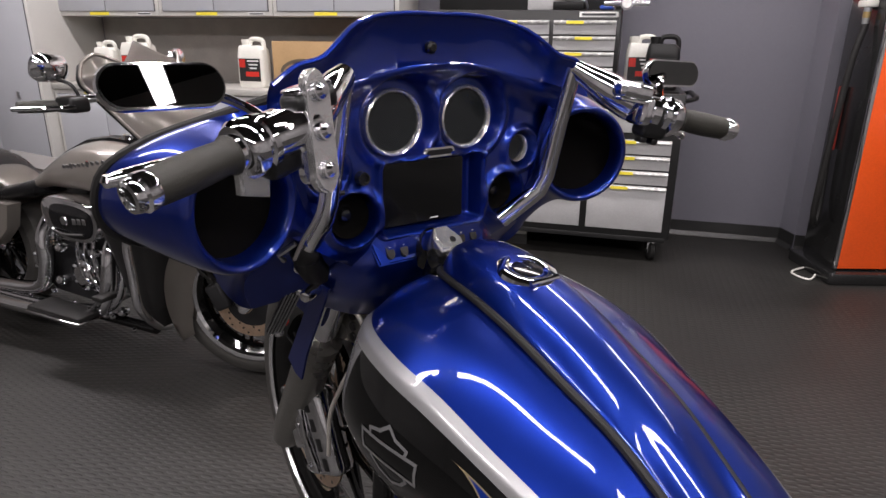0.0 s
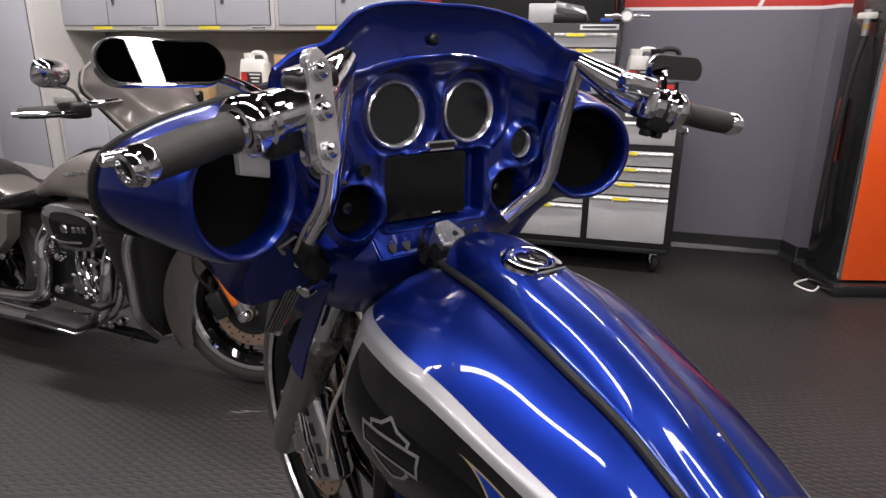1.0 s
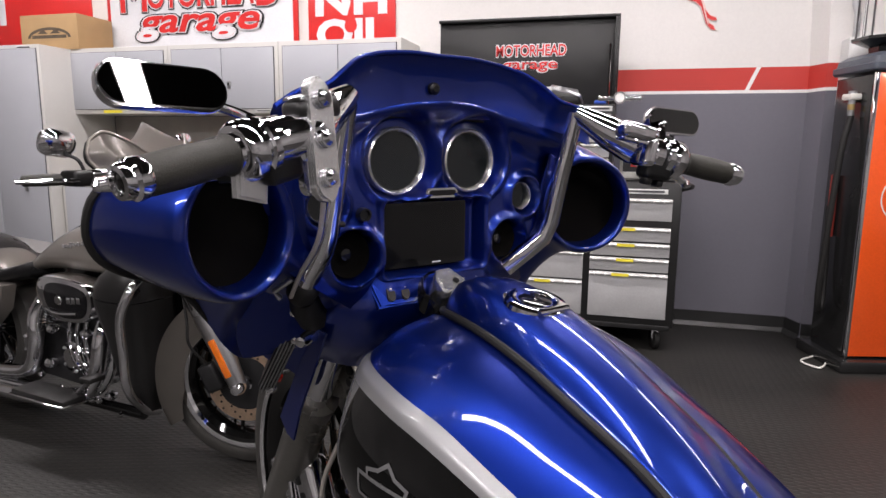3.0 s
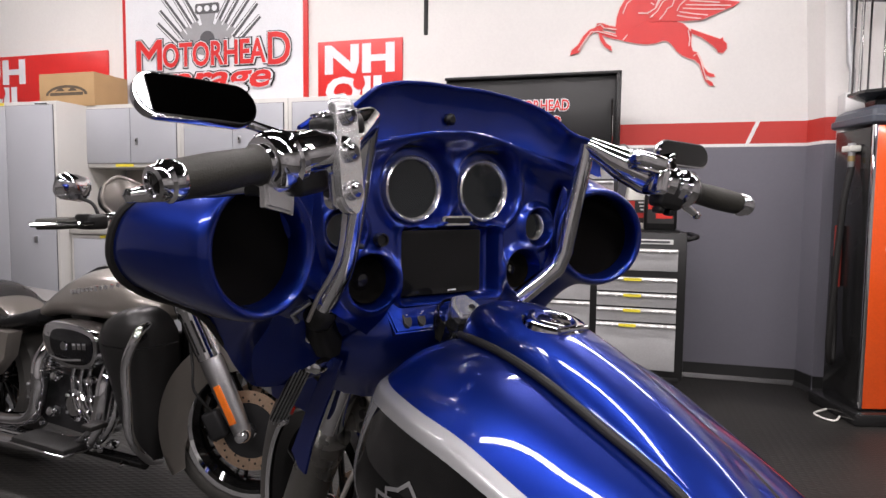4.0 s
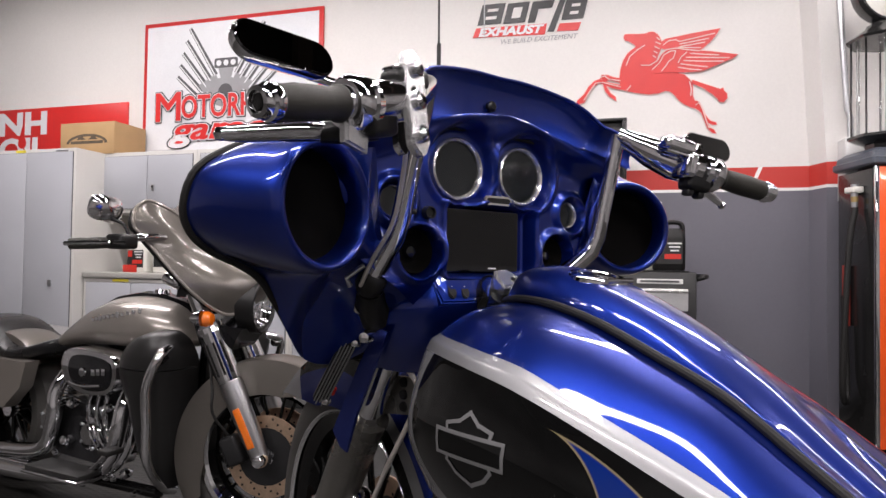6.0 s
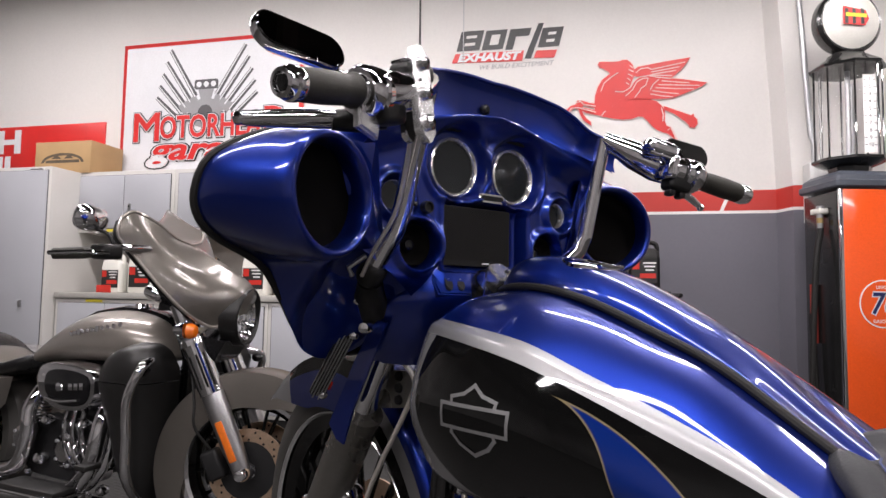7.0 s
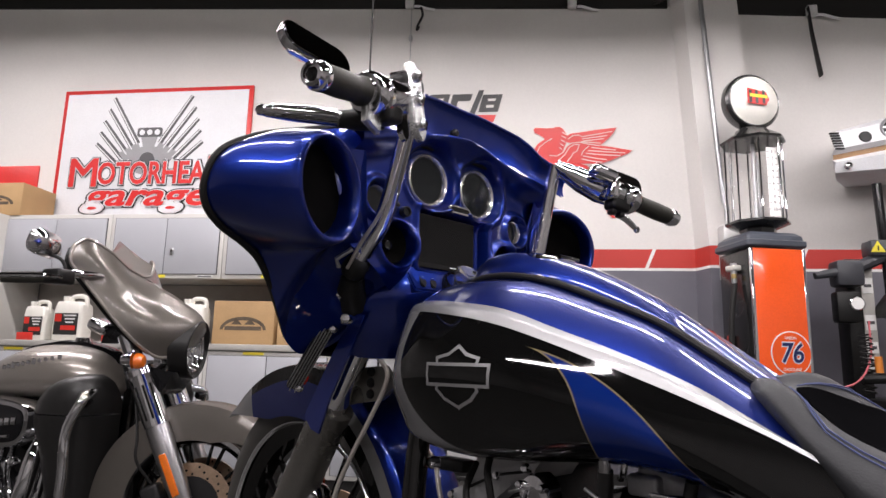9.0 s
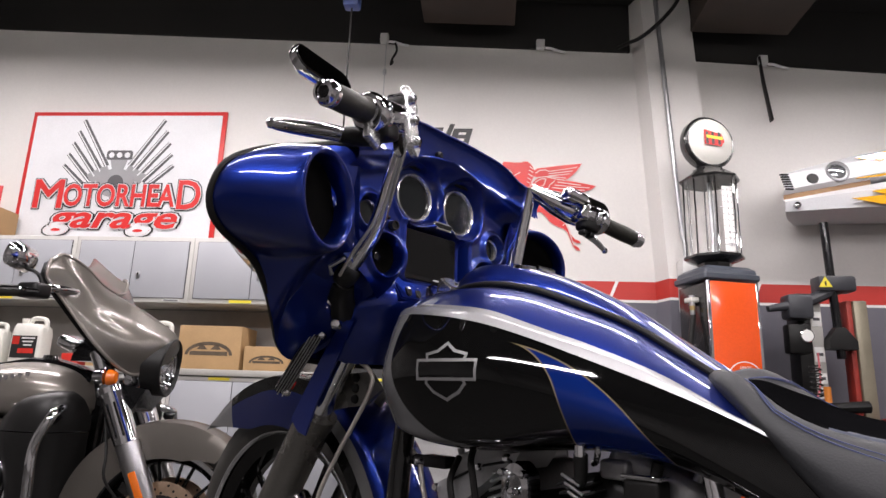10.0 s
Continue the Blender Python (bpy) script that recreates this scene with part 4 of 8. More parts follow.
# -- fuel tank: rows of s, trim l, trim z, shoulder l, shoulder z, widest l, its z, belly l, bottom z
TANK = [
    (0.175, 0.048, 0.975, 0.120, 0.945, 0.165, 0.86, 0.12, 0.78, 0.927),
    (0.150, 0.052, 0.985, 0.150, 0.950, 0.200, 0.86, 0.15, 0.755, 0.930),
    (0.100, 0.058, 0.992, 0.178, 0.950, 0.226, 0.865, 0.17, 0.738, 0.932),
    (0.020, 0.064, 0.990, 0.188, 0.943, 0.232, 0.865, 0.17, 0.728, 0.924),
    (-0.060, 0.066, 0.972, 0.182, 0.930, 0.222, 0.855, 0.15, 0.728, 0.909),
    (-0.140, 0.063, 0.943, 0.170, 0.902, 0.205, 0.838, 0.13, 0.735, 0.884),
    (-0.220, 0.057, 0.909, 0.155, 0.873, 0.185, 0.818, 0.12, 0.737, 0.854),
    (-0.300, 0.050, 0.858, 0.138, 0.838, 0.164, 0.790, 0.11, 0.726, 0.8225),
    (-0.380, 0.043, 0.806, 0.122, 0.791, 0.146, 0.750, 0.10, 0.696, 0.7875),
    (-0.460, 0.038, 0.762, 0.110, 0.748, 0.130, 0.705, 0.09, 0.650, 0.7465),
]


def tank_section(s):
    tl, tz, sl, sz, wl, wz, bl_, bz, lz = interp(TANK, s)
    ctrl = [(tl, tz), (tl + (sl - tl) * 0.55, tz + (sz - tz) * 0.32), (sl, sz), (sl + (wl - sl) * 0.45, lz), (wl * 1.0, wz - 0.02), (bl_ + (wl - bl_) * 0.62, bz + (wz - bz) * 0.28), (bl_, bz + 0.004), (0.03, bz)]
    return ctrl


def tank_curve(s, n=8):
    return [(p.x, p.y) for p in spline([(l, z, 0) for l, z in tank_section(s)], n)]


S_STEPS = [0.175 - 0.635 * k / 56 for k in range(57)]
SPAN = 8


def tank_side(sign, name):
    bm = bmesh.new()
    rows = []
    for s in S_STEPS:
        rows.append([bm.verts.new(BP(s, l if sign > 0 else -l * (1 - 0.06 * min(1.0, l / 0.12)), z)) for l, z in tank_curve(s, SPAN)])
    n = len(rows[0])
    for i, (a, b) in enumerate(zip(rows, rows[1:])):
        for k in range(n - 1):
            f = bm.faces.new((a[k], a[k + 1], b[k + 1], b[k]) if sign > 0 else (a[k], b[k], b[k + 1], a[k + 1]))
            v = (k + 0.5) / SPAN
            s = S_STEPS[i]
            f.material_index = 0 if v < 2 else (1 if v < 3 else 2)
    front = bm.faces.new(rows[0])
    front.material_index = 3
    return part(name, bm, [BLUE, SILVER, TANKBLACK, GUNMETAL], bike, "blue tank half with silver band over a black panel", 80)


def tank_graphics():
    """Gloss black with a dark silver front edge and a blue sweep, drawn as arcs on the side."""
    m = mat("black_tank_paint", (0.004, 0.004, 0.004), 0.4, 0.0, 1.0, vary=0.1, rough_vary=0.03, spec=0.0)
    nt = m.node_tree
    b = nt.nodes["Principled BSDF"]
    N, L = nt.nodes.new, nt.links.new
    tc, sep = N("ShaderNodeTexCoord"), N("ShaderNodeSeparateXYZ")
    L(tc.outputs["Object"], sep.inputs[0])

    def dist(s, z, r):
        """Distance past a circle in the side plane: negative inside."""
        a, c = N("ShaderNodeMath"), N("ShaderNodeMath")
        a.operation = c.operation = "SUBTRACT"
        L(sep.outputs[1], a.inputs[0])
        L(sep.outputs[2], c.inputs[0])
        a.inputs[1].default_value, c.inputs[1].default_value = s, z
        v = N("ShaderNodeCombineXYZ")
        L(a.outputs[0], v.inputs[0])
        L(c.outputs[0], v.inputs[1])
        ln = N("ShaderNodeVectorMath")
        ln.operation = "LENGTH"
        L(v.outputs[0], ln.inputs[0])
        d = N("ShaderNodeMath")
        d.operation = "SUBTRACT"
        L(ln.outputs["Value"], d.inputs[0])
        d.inputs[1].default_value = r
        return d

    def ramp(node, lo, hi):
        r = N("ShaderNodeMapRange")
        r.inputs["From Min"].default_value, r.inputs["From Max"].default_value = lo, hi
        L(node.outputs[0], r.inputs["Value"])
        return r

    def times(a, c):
        k = N("ShaderNodeMath")
        k.operation = "MULTIPLY"
        L(a.outputs[0], k.inputs[0])
        L(c.outputs[0], k.inputs[1])
        return k

    inner, outer, nose = dist(-0.080, 0.778, 0.1075), dist(-0.0473, 0.585, 0.3007), dist(-0.030, 0.870, 0.131)
    rear = N("ShaderNodeMapRange")
    rear.inputs["From Min"].default_value, rear.inputs["From Max"].default_value = -0.088, -0.094
    L(sep.outputs[1], rear.inputs["Value"])
    sweep = times(rear, times(ramp(inner, 0.0, 0.0015), ramp(outer, 0.0, -0.0015)))
    line = times(rear, times(ramp(inner, -0.0012, -0.0006), ramp(outer, 0.0012, 0.0006)))
    front = N("ShaderNodeMapRange")
    front.inputs["From Min"].default_value, front.inputs["From Max"].default_value = -0.022, -0.014
    L(sep.outputs[1], front.inputs["Value"])
    edge = times(ramp(nose, 0.0, 0.0015), front)
    old = b.inputs["Base Color"].links[0].from_socket
    for mask, colour in ((line, (0.20, 0.16, 0.09, 1)), (sweep, (0.004, 0.017, 0.13, 1)), (edge, (0.13, 0.13, 0.135, 1))):
        mx = N("ShaderNodeMix")
        mx.data_type = "RGBA"
        L(mask.outputs[0], mx.inputs[0])
        L(old, mx.inputs[6])
        mx.inputs[7].default_value = colour
        old = mx.outputs[2]
    L(old, b.inputs["Base Color"])
    return m


TANKBLACK = tank_graphics()
tank_side(1, "tank_half")
tank_side(-1, "tank_half")


def side_point(s, z, lift=0.0012):
    """The tank's left surface at s and height z."""
    c = tank_curve(s, 8)
    best = c[0]
    for p, q in zip(c[14:], c[15:]):
        if (p[1] - z) * (q[1] - z) <= 0:
            t = (p[1] - z) / (p[1] - q[1] + 1e-9)
            best = (p[0] + t * (q[0] - p[0]) + lift, z)
            break
    return BP(s, best[0], best[1])


def emblem():
    """A plain bar over a shield outline in silver line work, following the tank's side."""
    c, w = -0.017, 0.0044

    def line(pts, name, parent, closed=True):
        bm = bmesh.new()
        pts = pts + [pts[0]] if closed else pts
        for (s0, z0), (s1, z1) in zip(pts, pts[1:]):
            d = Vector((s1 - s0, z1 - z0))
            n = Vector((-d.y, d.x)).normalized() * w / 2
            e = d.normalized() * w / 2
            k = max(1, int(d.length / 0.012))
            for i in range(k):
                u, v = Vector((s0, z0)) - e + (d + 2 * e) * (i / k), Vector((s0, z0)) - e + (d + 2 * e) * ((i + 1) / k)
                bm.faces.new([bm.verts.new(side_point(q.x, q.y)) for q in (u - n, v - n, v + n, u + n)])
        bmesh.ops.remove_doubles(bm, verts=list(bm.verts), dist=0.0012)
        return part(name, bm, SILVER, parent, "silver line emblem" if parent is bike else "")

    sign = line([(c + 0.051, 0.8555), (c - 0.051, 0.8555), (c - 0.051, 0.8285), (c + 0.051, 0.8285)], "tank_emblem", bike)
    line([(c + 0.032, 0.8555), (c + 0.034, 0.864), (c + 0.014, 0.869), (c, 0.8795), (c - 0.014, 0.869), (c - 0.034, 0.864), (c - 0.032, 0.8555)], "shield_top", sign, False)
    line([(c + 0.032, 0.8285), (c + 0.034, 0.8225), (c + 0.022, 0.8105), (c, 0.800), (c - 0.022, 0.8105), (c - 0.034, 0.8225), (c - 0.032, 0.8285)], "shield_base", sign, False)


emblem()

# -- centre console with its raised ridge, rubber edging and filler cap
CONSOLE = [  # s, half width, ridge z, edge z
    (0.165, 0.016, 1.000, 0.985), (0.140, 0.040, 1.028, 0.990), (0.090, 0.058, 1.042, 0.996), (0.020, 0.066, 1.036, 0.993), (-0.060, 0.067, 1.011, 0.976), (-0.140, 0.063, 0.975, 0.946),
    (-0.220, 0.056, 0.929, 0.912), (-0.300, 0.049, 0.868, 0.861), (-0.380, 0.041, 0.812, 0.808), (-0.440, 0.037, 0.772, 0.770)]


def console():
    bm = bmesh.new()
    rows = []
    for k in range(49):
        s = 0.165 - 0.605 * k / 48
        w, rz, ez = interp(CONSOLE, s)
        pts = [(-w, ez - 0.012), (-w * 0.97, ez + 0.004), (-w * 0.80, ez + (rz - ez) * 0.55), (-w * 0.55, rz - 0.004), (-w * 0.25, rz), (0, rz + 0.0015), (w * 0.25, rz), (w * 0.55, rz - 0.004), (w * 0.80, ez + (rz - ez) * 0.55), (w * 0.97, ez + 0.004), (w, ez - 0.012)]
        rows.append([bm.verts.new(BP(s, p.x, p.y)) for p in spline([(l, z, 0) for l, z in pts], 3)])
    for a, b in zip(rows, rows[1:]):
        for i in range(len(a) - 1):
            bm.faces.new((a[i], a[i + 1], b[i + 1], b[i]))
    bm.faces.new(rows[0])
    c = part("console", bm, BLUE, bike, "blue raised centre console along the tank", 70)
    for side in (-1, 1):
        pts = []
        for k in range(40):
            s = 0.15 - 0.59 * k / 39
            w, rz, ez = interp(CONSOLE, s)
            pts.append(BP(s, side * (w + 0.003), ez + (0.001 if side > 0 else -0.004)))
        part("edging", tube(pts, 0.0055, 10), RUBBER, bike, "black rubber edging beside the console")
    return c


con = console()
cap_m = axis(BP(0.0, 0.0, 1.0285), (0, -0.22, 1)) @ Matrix.Diagonal((0.86, 0.86, 0.8, 1))
cap = part("filler_cap", lathe([(0.0, 0.002), (0.026, 0.002), (0.030, 0.005), (0.040, 0.005), (0.047, 0.002), (0.049, -0.008), (0.0, -0.008)], cap_m, 40), CHROME, bike, "chrome ringed filler cap")
part("cap_lid", lathe([(0.0, 0.0055), (0.020, 0.0055), (0.025, 0.004), (0.025, 0.001), (0.0, 0.001)], cap_m, 32), GLOSSPLASTIC, cap, "dark oval lid")
part("cap_hinge", tube([cap_m @ Vector((-0.028, -0.040, 0.004)), cap_m @ Vector((0.028, -0.040, 0.004))], 0.004, 10), CHROME, cap)

# -- seat
SEAT = [(-0.306, 0.022, 0.842, 0.834), (-0.325, 0.062, 0.853, 0.832), (-0.345, 0.086, 0.857, 0.828), (-0.365, 0.102, 0.852, 0.818), (-0.392, 0.119, 0.832, 0.800), (-0.42, 0.129, 0.813, 0.774), (-0.46, 0.140, 0.796, 0.735), (-0.52, 0.152, 0.784, 0.68), (-0.62, 0.164, 0.765, 0.63), (-0.75, 0.174, 0.750, 0.60), (-0.95, 0.18, 0.745, 0.60), (-1.1, 0.16, 0.790, 0.63)]


def seat_top(s, l, lift):
    """The dished top of the seat, which hangs a little to the left."""
    w, zt, zb = interp(SEAT, s)
    x = min(1.0, abs(l) / w)
    dish = -0.020 + 0.045 * x * x if x < 0.66 else -(x - 0.66) / 0.27 * 0.2 * (zt - zb)
    return BP(s, l, zt + dish + lift - 0.14 * max(l, 0.0))


rings = []
for k in range(44):
    s = -0.306 - 0.794 * (k / 43) ** 1.3
    w, zt, zb = interp(SEAT, s)
    ring = [(-w * 0.97, zb), (-w * 1.02, zb + (zt - zb) * 0.45), (-w * 0.93, zb + (zt - zb) * 0.80), (-w * 0.66, zt), (-w * 0.3, zt - 0.016), (0, zt - 0.020), (w * 0.3, zt - 0.016), (w * 0.66, zt), (w * 0.93, zb + (zt - zb) * 0.80), (w * 1.02, zb + (zt - zb) * 0.45), (w * 0.97, zb)]
    rings.append([BP(s, p.x, p.y - 0.14 * max(p.x, 0.0)) for p in spline([(l, z, 0) for l, z in ring], 3)])
seat = part("seat", loft(rings), LEATHERGREY, bike, "grey leather seat with blue stitching and black centre", 80)
bm = bmesh.new()
rows = []
for k in range(34):
    s = -0.357 - 0.66 * (k / 33) ** 1.4
    w = interp(SEAT, s)[0] * 0.66 * min(1.0, 0.12 + ((-0.357 - s) / 0.06) ** 0.55 * 0.88)
    rows.append([bm.verts.new(seat_top(s, w * u, 0.004 if abs(u) < 1 else -0.006)) for u in (-1, -0.95, -0.7, -0.35, 0, 0.35, 0.7, 0.95, 1)])
for a, b in zip(rows, rows[1:]):
    for i in range(8):
        f = bm.faces.new((a[i], a[i + 1], b[i + 1], b[i]))
        f.material_index = 1 if a[4].co.y < -0.46 and i > 3 else 0
part("seat_insert", bm, [INSERT, PADGREY], seat, "glossy black leather insert", 80)
for side in (-1, 1):
    for gap in (0.80, 0.85):
        pts = []
        for k in range(34):
            s = -0.352 - 0.68 * (k / 33) ** 1.4
            w = interp(SEAT, s)[0] * gap * min(1.0, 0.15 + ((-0.352 - s) / 0.06) ** 0.55 * 0.85)
            pts.append(seat_top(s, side * w, 0.0035))
        part("stitching", tube(pts, 0.0009, 5), STITCH, seat, "blue stitched seam")

# -- fairing: the dash panel is a sheet over (a, z) with recesses for the dials
BROW = [(0.0, 0.0550, 1.2830), (0.05, 0.0490, 1.2800), (0.10, 0.0425, 1.2705), (0.15, 0.0430, 1.2570), (0.20, 0.0480, 1.2395), (0.258, 0.0565, 1.2190)]  # a, b, z of the upper edge


def bump01(d, r0, r1):
    t = max(0.0, min(1.0, (d - r0) / (r1 - r0)))
    return 1 - t * t * (3 - 2 * t)


def mixed(p, q, t):
    return p + (q - p) * t


def dash_b(a, z):
    """Rearward reach of the dash panel."""
    edge_b, top = interp(BROW, abs(a))
    brow = bump01(top - z, 0.0, 0.050)
    b = 0.012 + 0.06 * a * a - 9.0 * max(0.0, abs(a) - 0.212) ** 2
    b = mixed(b, edge_b, brow * brow)
    # the two large dials stand in deep bowls under the brow
    for ga in (-0.066, 0.072):
        d = math.hypot((a - ga - 0.004) * 0.97, (z - 1.199) * (0.93 if z > 1.199 else 1.04))
        b += 0.006 * bump01(abs(d - 0.069), 0.0, 0.012) * (1 - brow)
        b = mixed(b, -0.006, bump01(d, 0.055, 0.068))
    for ga, gz, r, depth in ((0.187, 1.136, 0.028, 0.020), (-0.189, 1.137, 0.028, 0.020), (0.150, 1.062, 0.033, 0.03), (-0.145, 1.062, 0.036, 0.03)):
        d = math.hypot(a - ga, z - gz)
        b += 0.010 * bump01(abs(d - r - 0.006), 0.0, 0.013)
        b -= depth * bump01(d, r - 0.002, r + 0.005)
    # the stereo's well: raised frame, straight walls
    dx, dz = max(abs(a - 0.002) - 0.091, 0), max(abs(z - 1.083) - 0.052, 0)
    d = math.hypot(dx, dz)
    b += 0.010 * bump01(abs(d - 0.010), 0.0, 0.010)
    b -= 0.024 * bump01(d, 0.0, 0.004)
    b -= 0.03 * bump01(z, 0.955, 1.015)
    return b


bm = bmesh.new()
NA, NZ = 170, 110
grid = []
for i in range(NZ + 1):
    row = []
    for k in range(NA + 1):
        a = -0.258 + 0.516 * k / NA
        zt, zb = interp(BROW, abs(a))[1], 0.955 + 0.9 * max(0.0, abs(a) - 0.09) ** 1.2
        z = zb + (zt - zb) * i / NZ
        row.append(bm.verts.new(DP(a, dash_b(a, z), z)))
    grid.append(row)
for r0, r1 in zip(grid, grid[1:]):
    for k in range(NA):
        bm.faces.new((r0[k], r0[k + 1], r1[k + 1], r1[k]))


def visor_foot(a):
    """Where the windshield meets the inner fairing: b and z."""
    x = abs(a)
    return (0.014 + 0.27 * max(0.0, x - 0.06), min(1.276 - 0.16 * x * x * 4, 1.262))


# the brow rolls over its edge and runs forwards to the foot of the windshield
fold = [grid[-1]]
for t in (0.06, 0.2, 0.6, 1.0):
    row = []
    for k in range(NA + 1):
        a = -0.258 + 0.516 * k / NA
        eb, ez = interp(BROW, abs(a))
        fb, fz = visor_foot(a)
        lift = 0.0035 if t < 0.1 else (0.004 if t < 0.3 else 0.0)
        row.append(bm.verts.new(DP(a * (1 + 0.05 * t), mixed(eb, fb, t), mixed(ez, fz, t) + lift)))
    fold.append(row)
for r0, r1 in zip(fold, fold[1:]):
    for k in range(NA):
        bm.faces.new((r0[k], r0[k + 1], r1[k + 1], r1[k]))
dash = part("dash_panel", bm, BLUE, bike, "blue painted inner fairing with dial recesses", 60)


def dial(a, z, r, depth, name, face, label):
    m = axis(DP(a, dash_b(a, z) + depth, z), DD(0, 1, 0))
    d = part(name, lathe([(r * 0.90, -0.004), (r * 0.90, 0.004), (r * 0.94, 0.008), (r * 0.99, 0.010), (r * 1.04, 0.008), (r * 1.06, 0.002), (r * 1.06, -0.010)], m, 48), BEZEL, dash, label)
    part("dial_face", lathe([(0.0, 0.002), (r * 0.94, 0.002), (r * 0.94, -0.004), (0.0, -0.004)], m, 40), face, d)
    return d


for ga in (-0.066, 0.072):
    dial(ga, 1.197, 0.0485, 0.007, "gauge", GLASSDARK, "round gauge with chrome bezel and dark glass")
for ga in (0.187, -0.189):
    dial(ga, 1.1365, 0.0235, 0.006, "small_gauge", GLASSDARK, "small round gauge with chrome bezel")
for ga, gz, r in ((0.150, 1.062, 0.031), (-0.145, 1.062, 0.034)):
    m = axis(DP(ga, dash_b(ga, gz) + 0.004, gz), DD(0, 1, 0))
    v = part("tweeter", lathe([(0.0, 0.0), (r * 0.5, -0.002), (r * 0.8, 0.004), (r * 0.98, 0.016), (r * 0.98, -0.006), (0.0, -0.006)], m, 36), MESHBLACK, dash, "black round tweeter")
    part("tweeter_dome", lathe([(0.0, 0.008), (r * 0.25, 0.006), (r * 0.36, 0.0), (0, -0.002)], m, 20), GLOSSPLASTIC, v)
ms = frame3(DP(-0.010, -0.008, 1.083), DD(1, 0.03, 0), (0, 0, 1))
unit = part("head_unit", prism(stadium(0.160, 0.101, 3, 0.004), 0.010, ms, 0.0015), GLOSSPLASTIC, dash, "double-height stereo with dark touch screen")
part("touch_screen", prism(stadium(0.150, 0.088, 2, 0.002), 0.001, ms @ pose(0, 0.003, 0.0100)), SCREEN, unit)
part("maker_print", prism([(-0.008, -0.0012), (0.008, -0.0012), (0.008, 0.0012), (-0.008, 0.0012)], 0.0005, ms @ pose(0.022, -0.0455, 0.0102)), WHITETAG, unit)
mi = frame3(DP(0.006, dash_b(0.006, 1.149) + 0.002, 1.149), DD(1, 0, 0), (0, 0, 1))
ind = part("indicator_strip", prism(stadium(0.060, 0.015, 6), 0.005, mi, 0.002), CHROME, dash, "chrome framed warning lamp strip")
part("indicator_glass", prism(stadium(0.050, 0.0085, 6), 0.0008, mi @ pose(0, 0, 0.005)), GLOSSPLASTIC, ind)
mk = axis(DP(-0.1295, dash_b(-0.1295, 1.122), 1.122), DD(0, 1, 0))
part("power_socket", lathe([(0.0, 0.008), (0.006, 0.008), (0.0075, 0.012), (0.0095, 0.012), (0.0105, 0.0), (0, 0.0)], mk, 20), PLASTIC, dash, "black round power socket")

# switch ledge and ignition switch under the stereo
for a0, a1, n in ((-0.110, -0.040, 2), (0.030, 0.100, 2)):
    out = [(-0.5, -0.5), (0.5, -0.5), (0.55, 0.5), (-0.62, 0.5)] if a0 < 0 else [(-0.5, -0.5), (0.5, -0.5), (0.58, 0.5), (-0.5, 0.5)]
    w = a1 - a0
    m = frame3(DP((a0 + a1) / 2, 0.016, 0.999), DD(1, 0, 0), DD(0, -0.45, 0.9))
    sw = part("switch_plate", prism([(x * w, y * 0.040) for x, y in out], 0.012, m @ pose(0, 0, -0.006), 0.003), BLUE, dash)
    for k in range(n):
        mm = m @ pose((k - 0.5) * w * 0.36, 0, 0.006)
        s = part("rocker_switch", prism([(x, y) for x, y in stadium(0.014, 0.027, 5)], 0.004, mm, 0.0015), PLASTIC, sw)
        part("rocker_print", box(mm @ Vector((0, 0.006, 0.0042)), (0.003, 0.003, 0.0006)), WHITETAG, s)
cols = [spline(c, 5) for c in (
    [(-0.115, -0.01, 1.03), (-0.16, -0.05, 0.975), (-0.165, -0.09, 0.92), (-0.14, -0.14, 0.865)], [(-0.108, 0.014, 1.027), (-0.135, 0.008, 0.975), (-0.13, -0.03, 0.918), (-0.105, -0.08, 0.862)], [(-0.09, 0.020, 1.024), (-0.09, 0.026, 0.975), (-0.09, -0.004, 0.915), (-0.07, -0.055, 0.862)],
    [(0.09, 0.020, 1.024), (0.09, 0.026, 0.975), (0.09, -0.004, 0.915), (0.07, -0.055, 0.862)], [(0.103, 0.014, 1.027), (0.135, 0.008, 0.975), (0.13, -0.03, 0.918), (0.105, -0.08, 0.862)], [(0.11, -0.01, 1.03), (0.16, -0.05, 0.975), (0.165, -0.09, 0.92), (0.14, -0.14, 0.865)])]
part("ledge", loft([[DP(*p) for p in row] for row in zip(*cols)], False), BLUE, dash, "blue lower dash skirt", 80)
well = part("ignition_well", lathe([(0.026, 0.0), (0.030, 0.006), (0.033, 0.0), (0.033, -0.03), (0, -0.03), (0, -0.012), (0.026, -0.012)], axis(DP(-0.008, 0.036, 1.0), DD(0, 0.75, 0.6)), 24), GLOSSPLASTIC, dash)
mg = frame3(DP(-0.008, 0.060, 1.008), DD(1, 0.15, 0), DD(0, -0.82, 0.57)) @ Matrix.Diagonal((1.25, 1.3, 1.2, 1))
ign = part("ignition_switch", prism([(-0.017, -0.018), (0.015, -0.016), (0.019, 0.0), (0.006, 0.020), (-0.012, 0.018), (-0.019, 0.004)], 0.036, mg @ pose(0, 0, -0.020), 0.004), KNOB, bike, "satin chrome ignition switch knob")
part("switch_stem", lathe([(0.0, -0.03), (0.011, -0.03), (0.011, 0.0), (0.0, 0.0)], mg, 16), CHROME, ign)
part("key_slot", lathe([(0.0, 0.0), (0.004, 0.0), (0.004, 0.001), (0.0, 0.001)], mg @ pose(0.004, -0.004, 0.0162), 12), PLASTIC, ign)

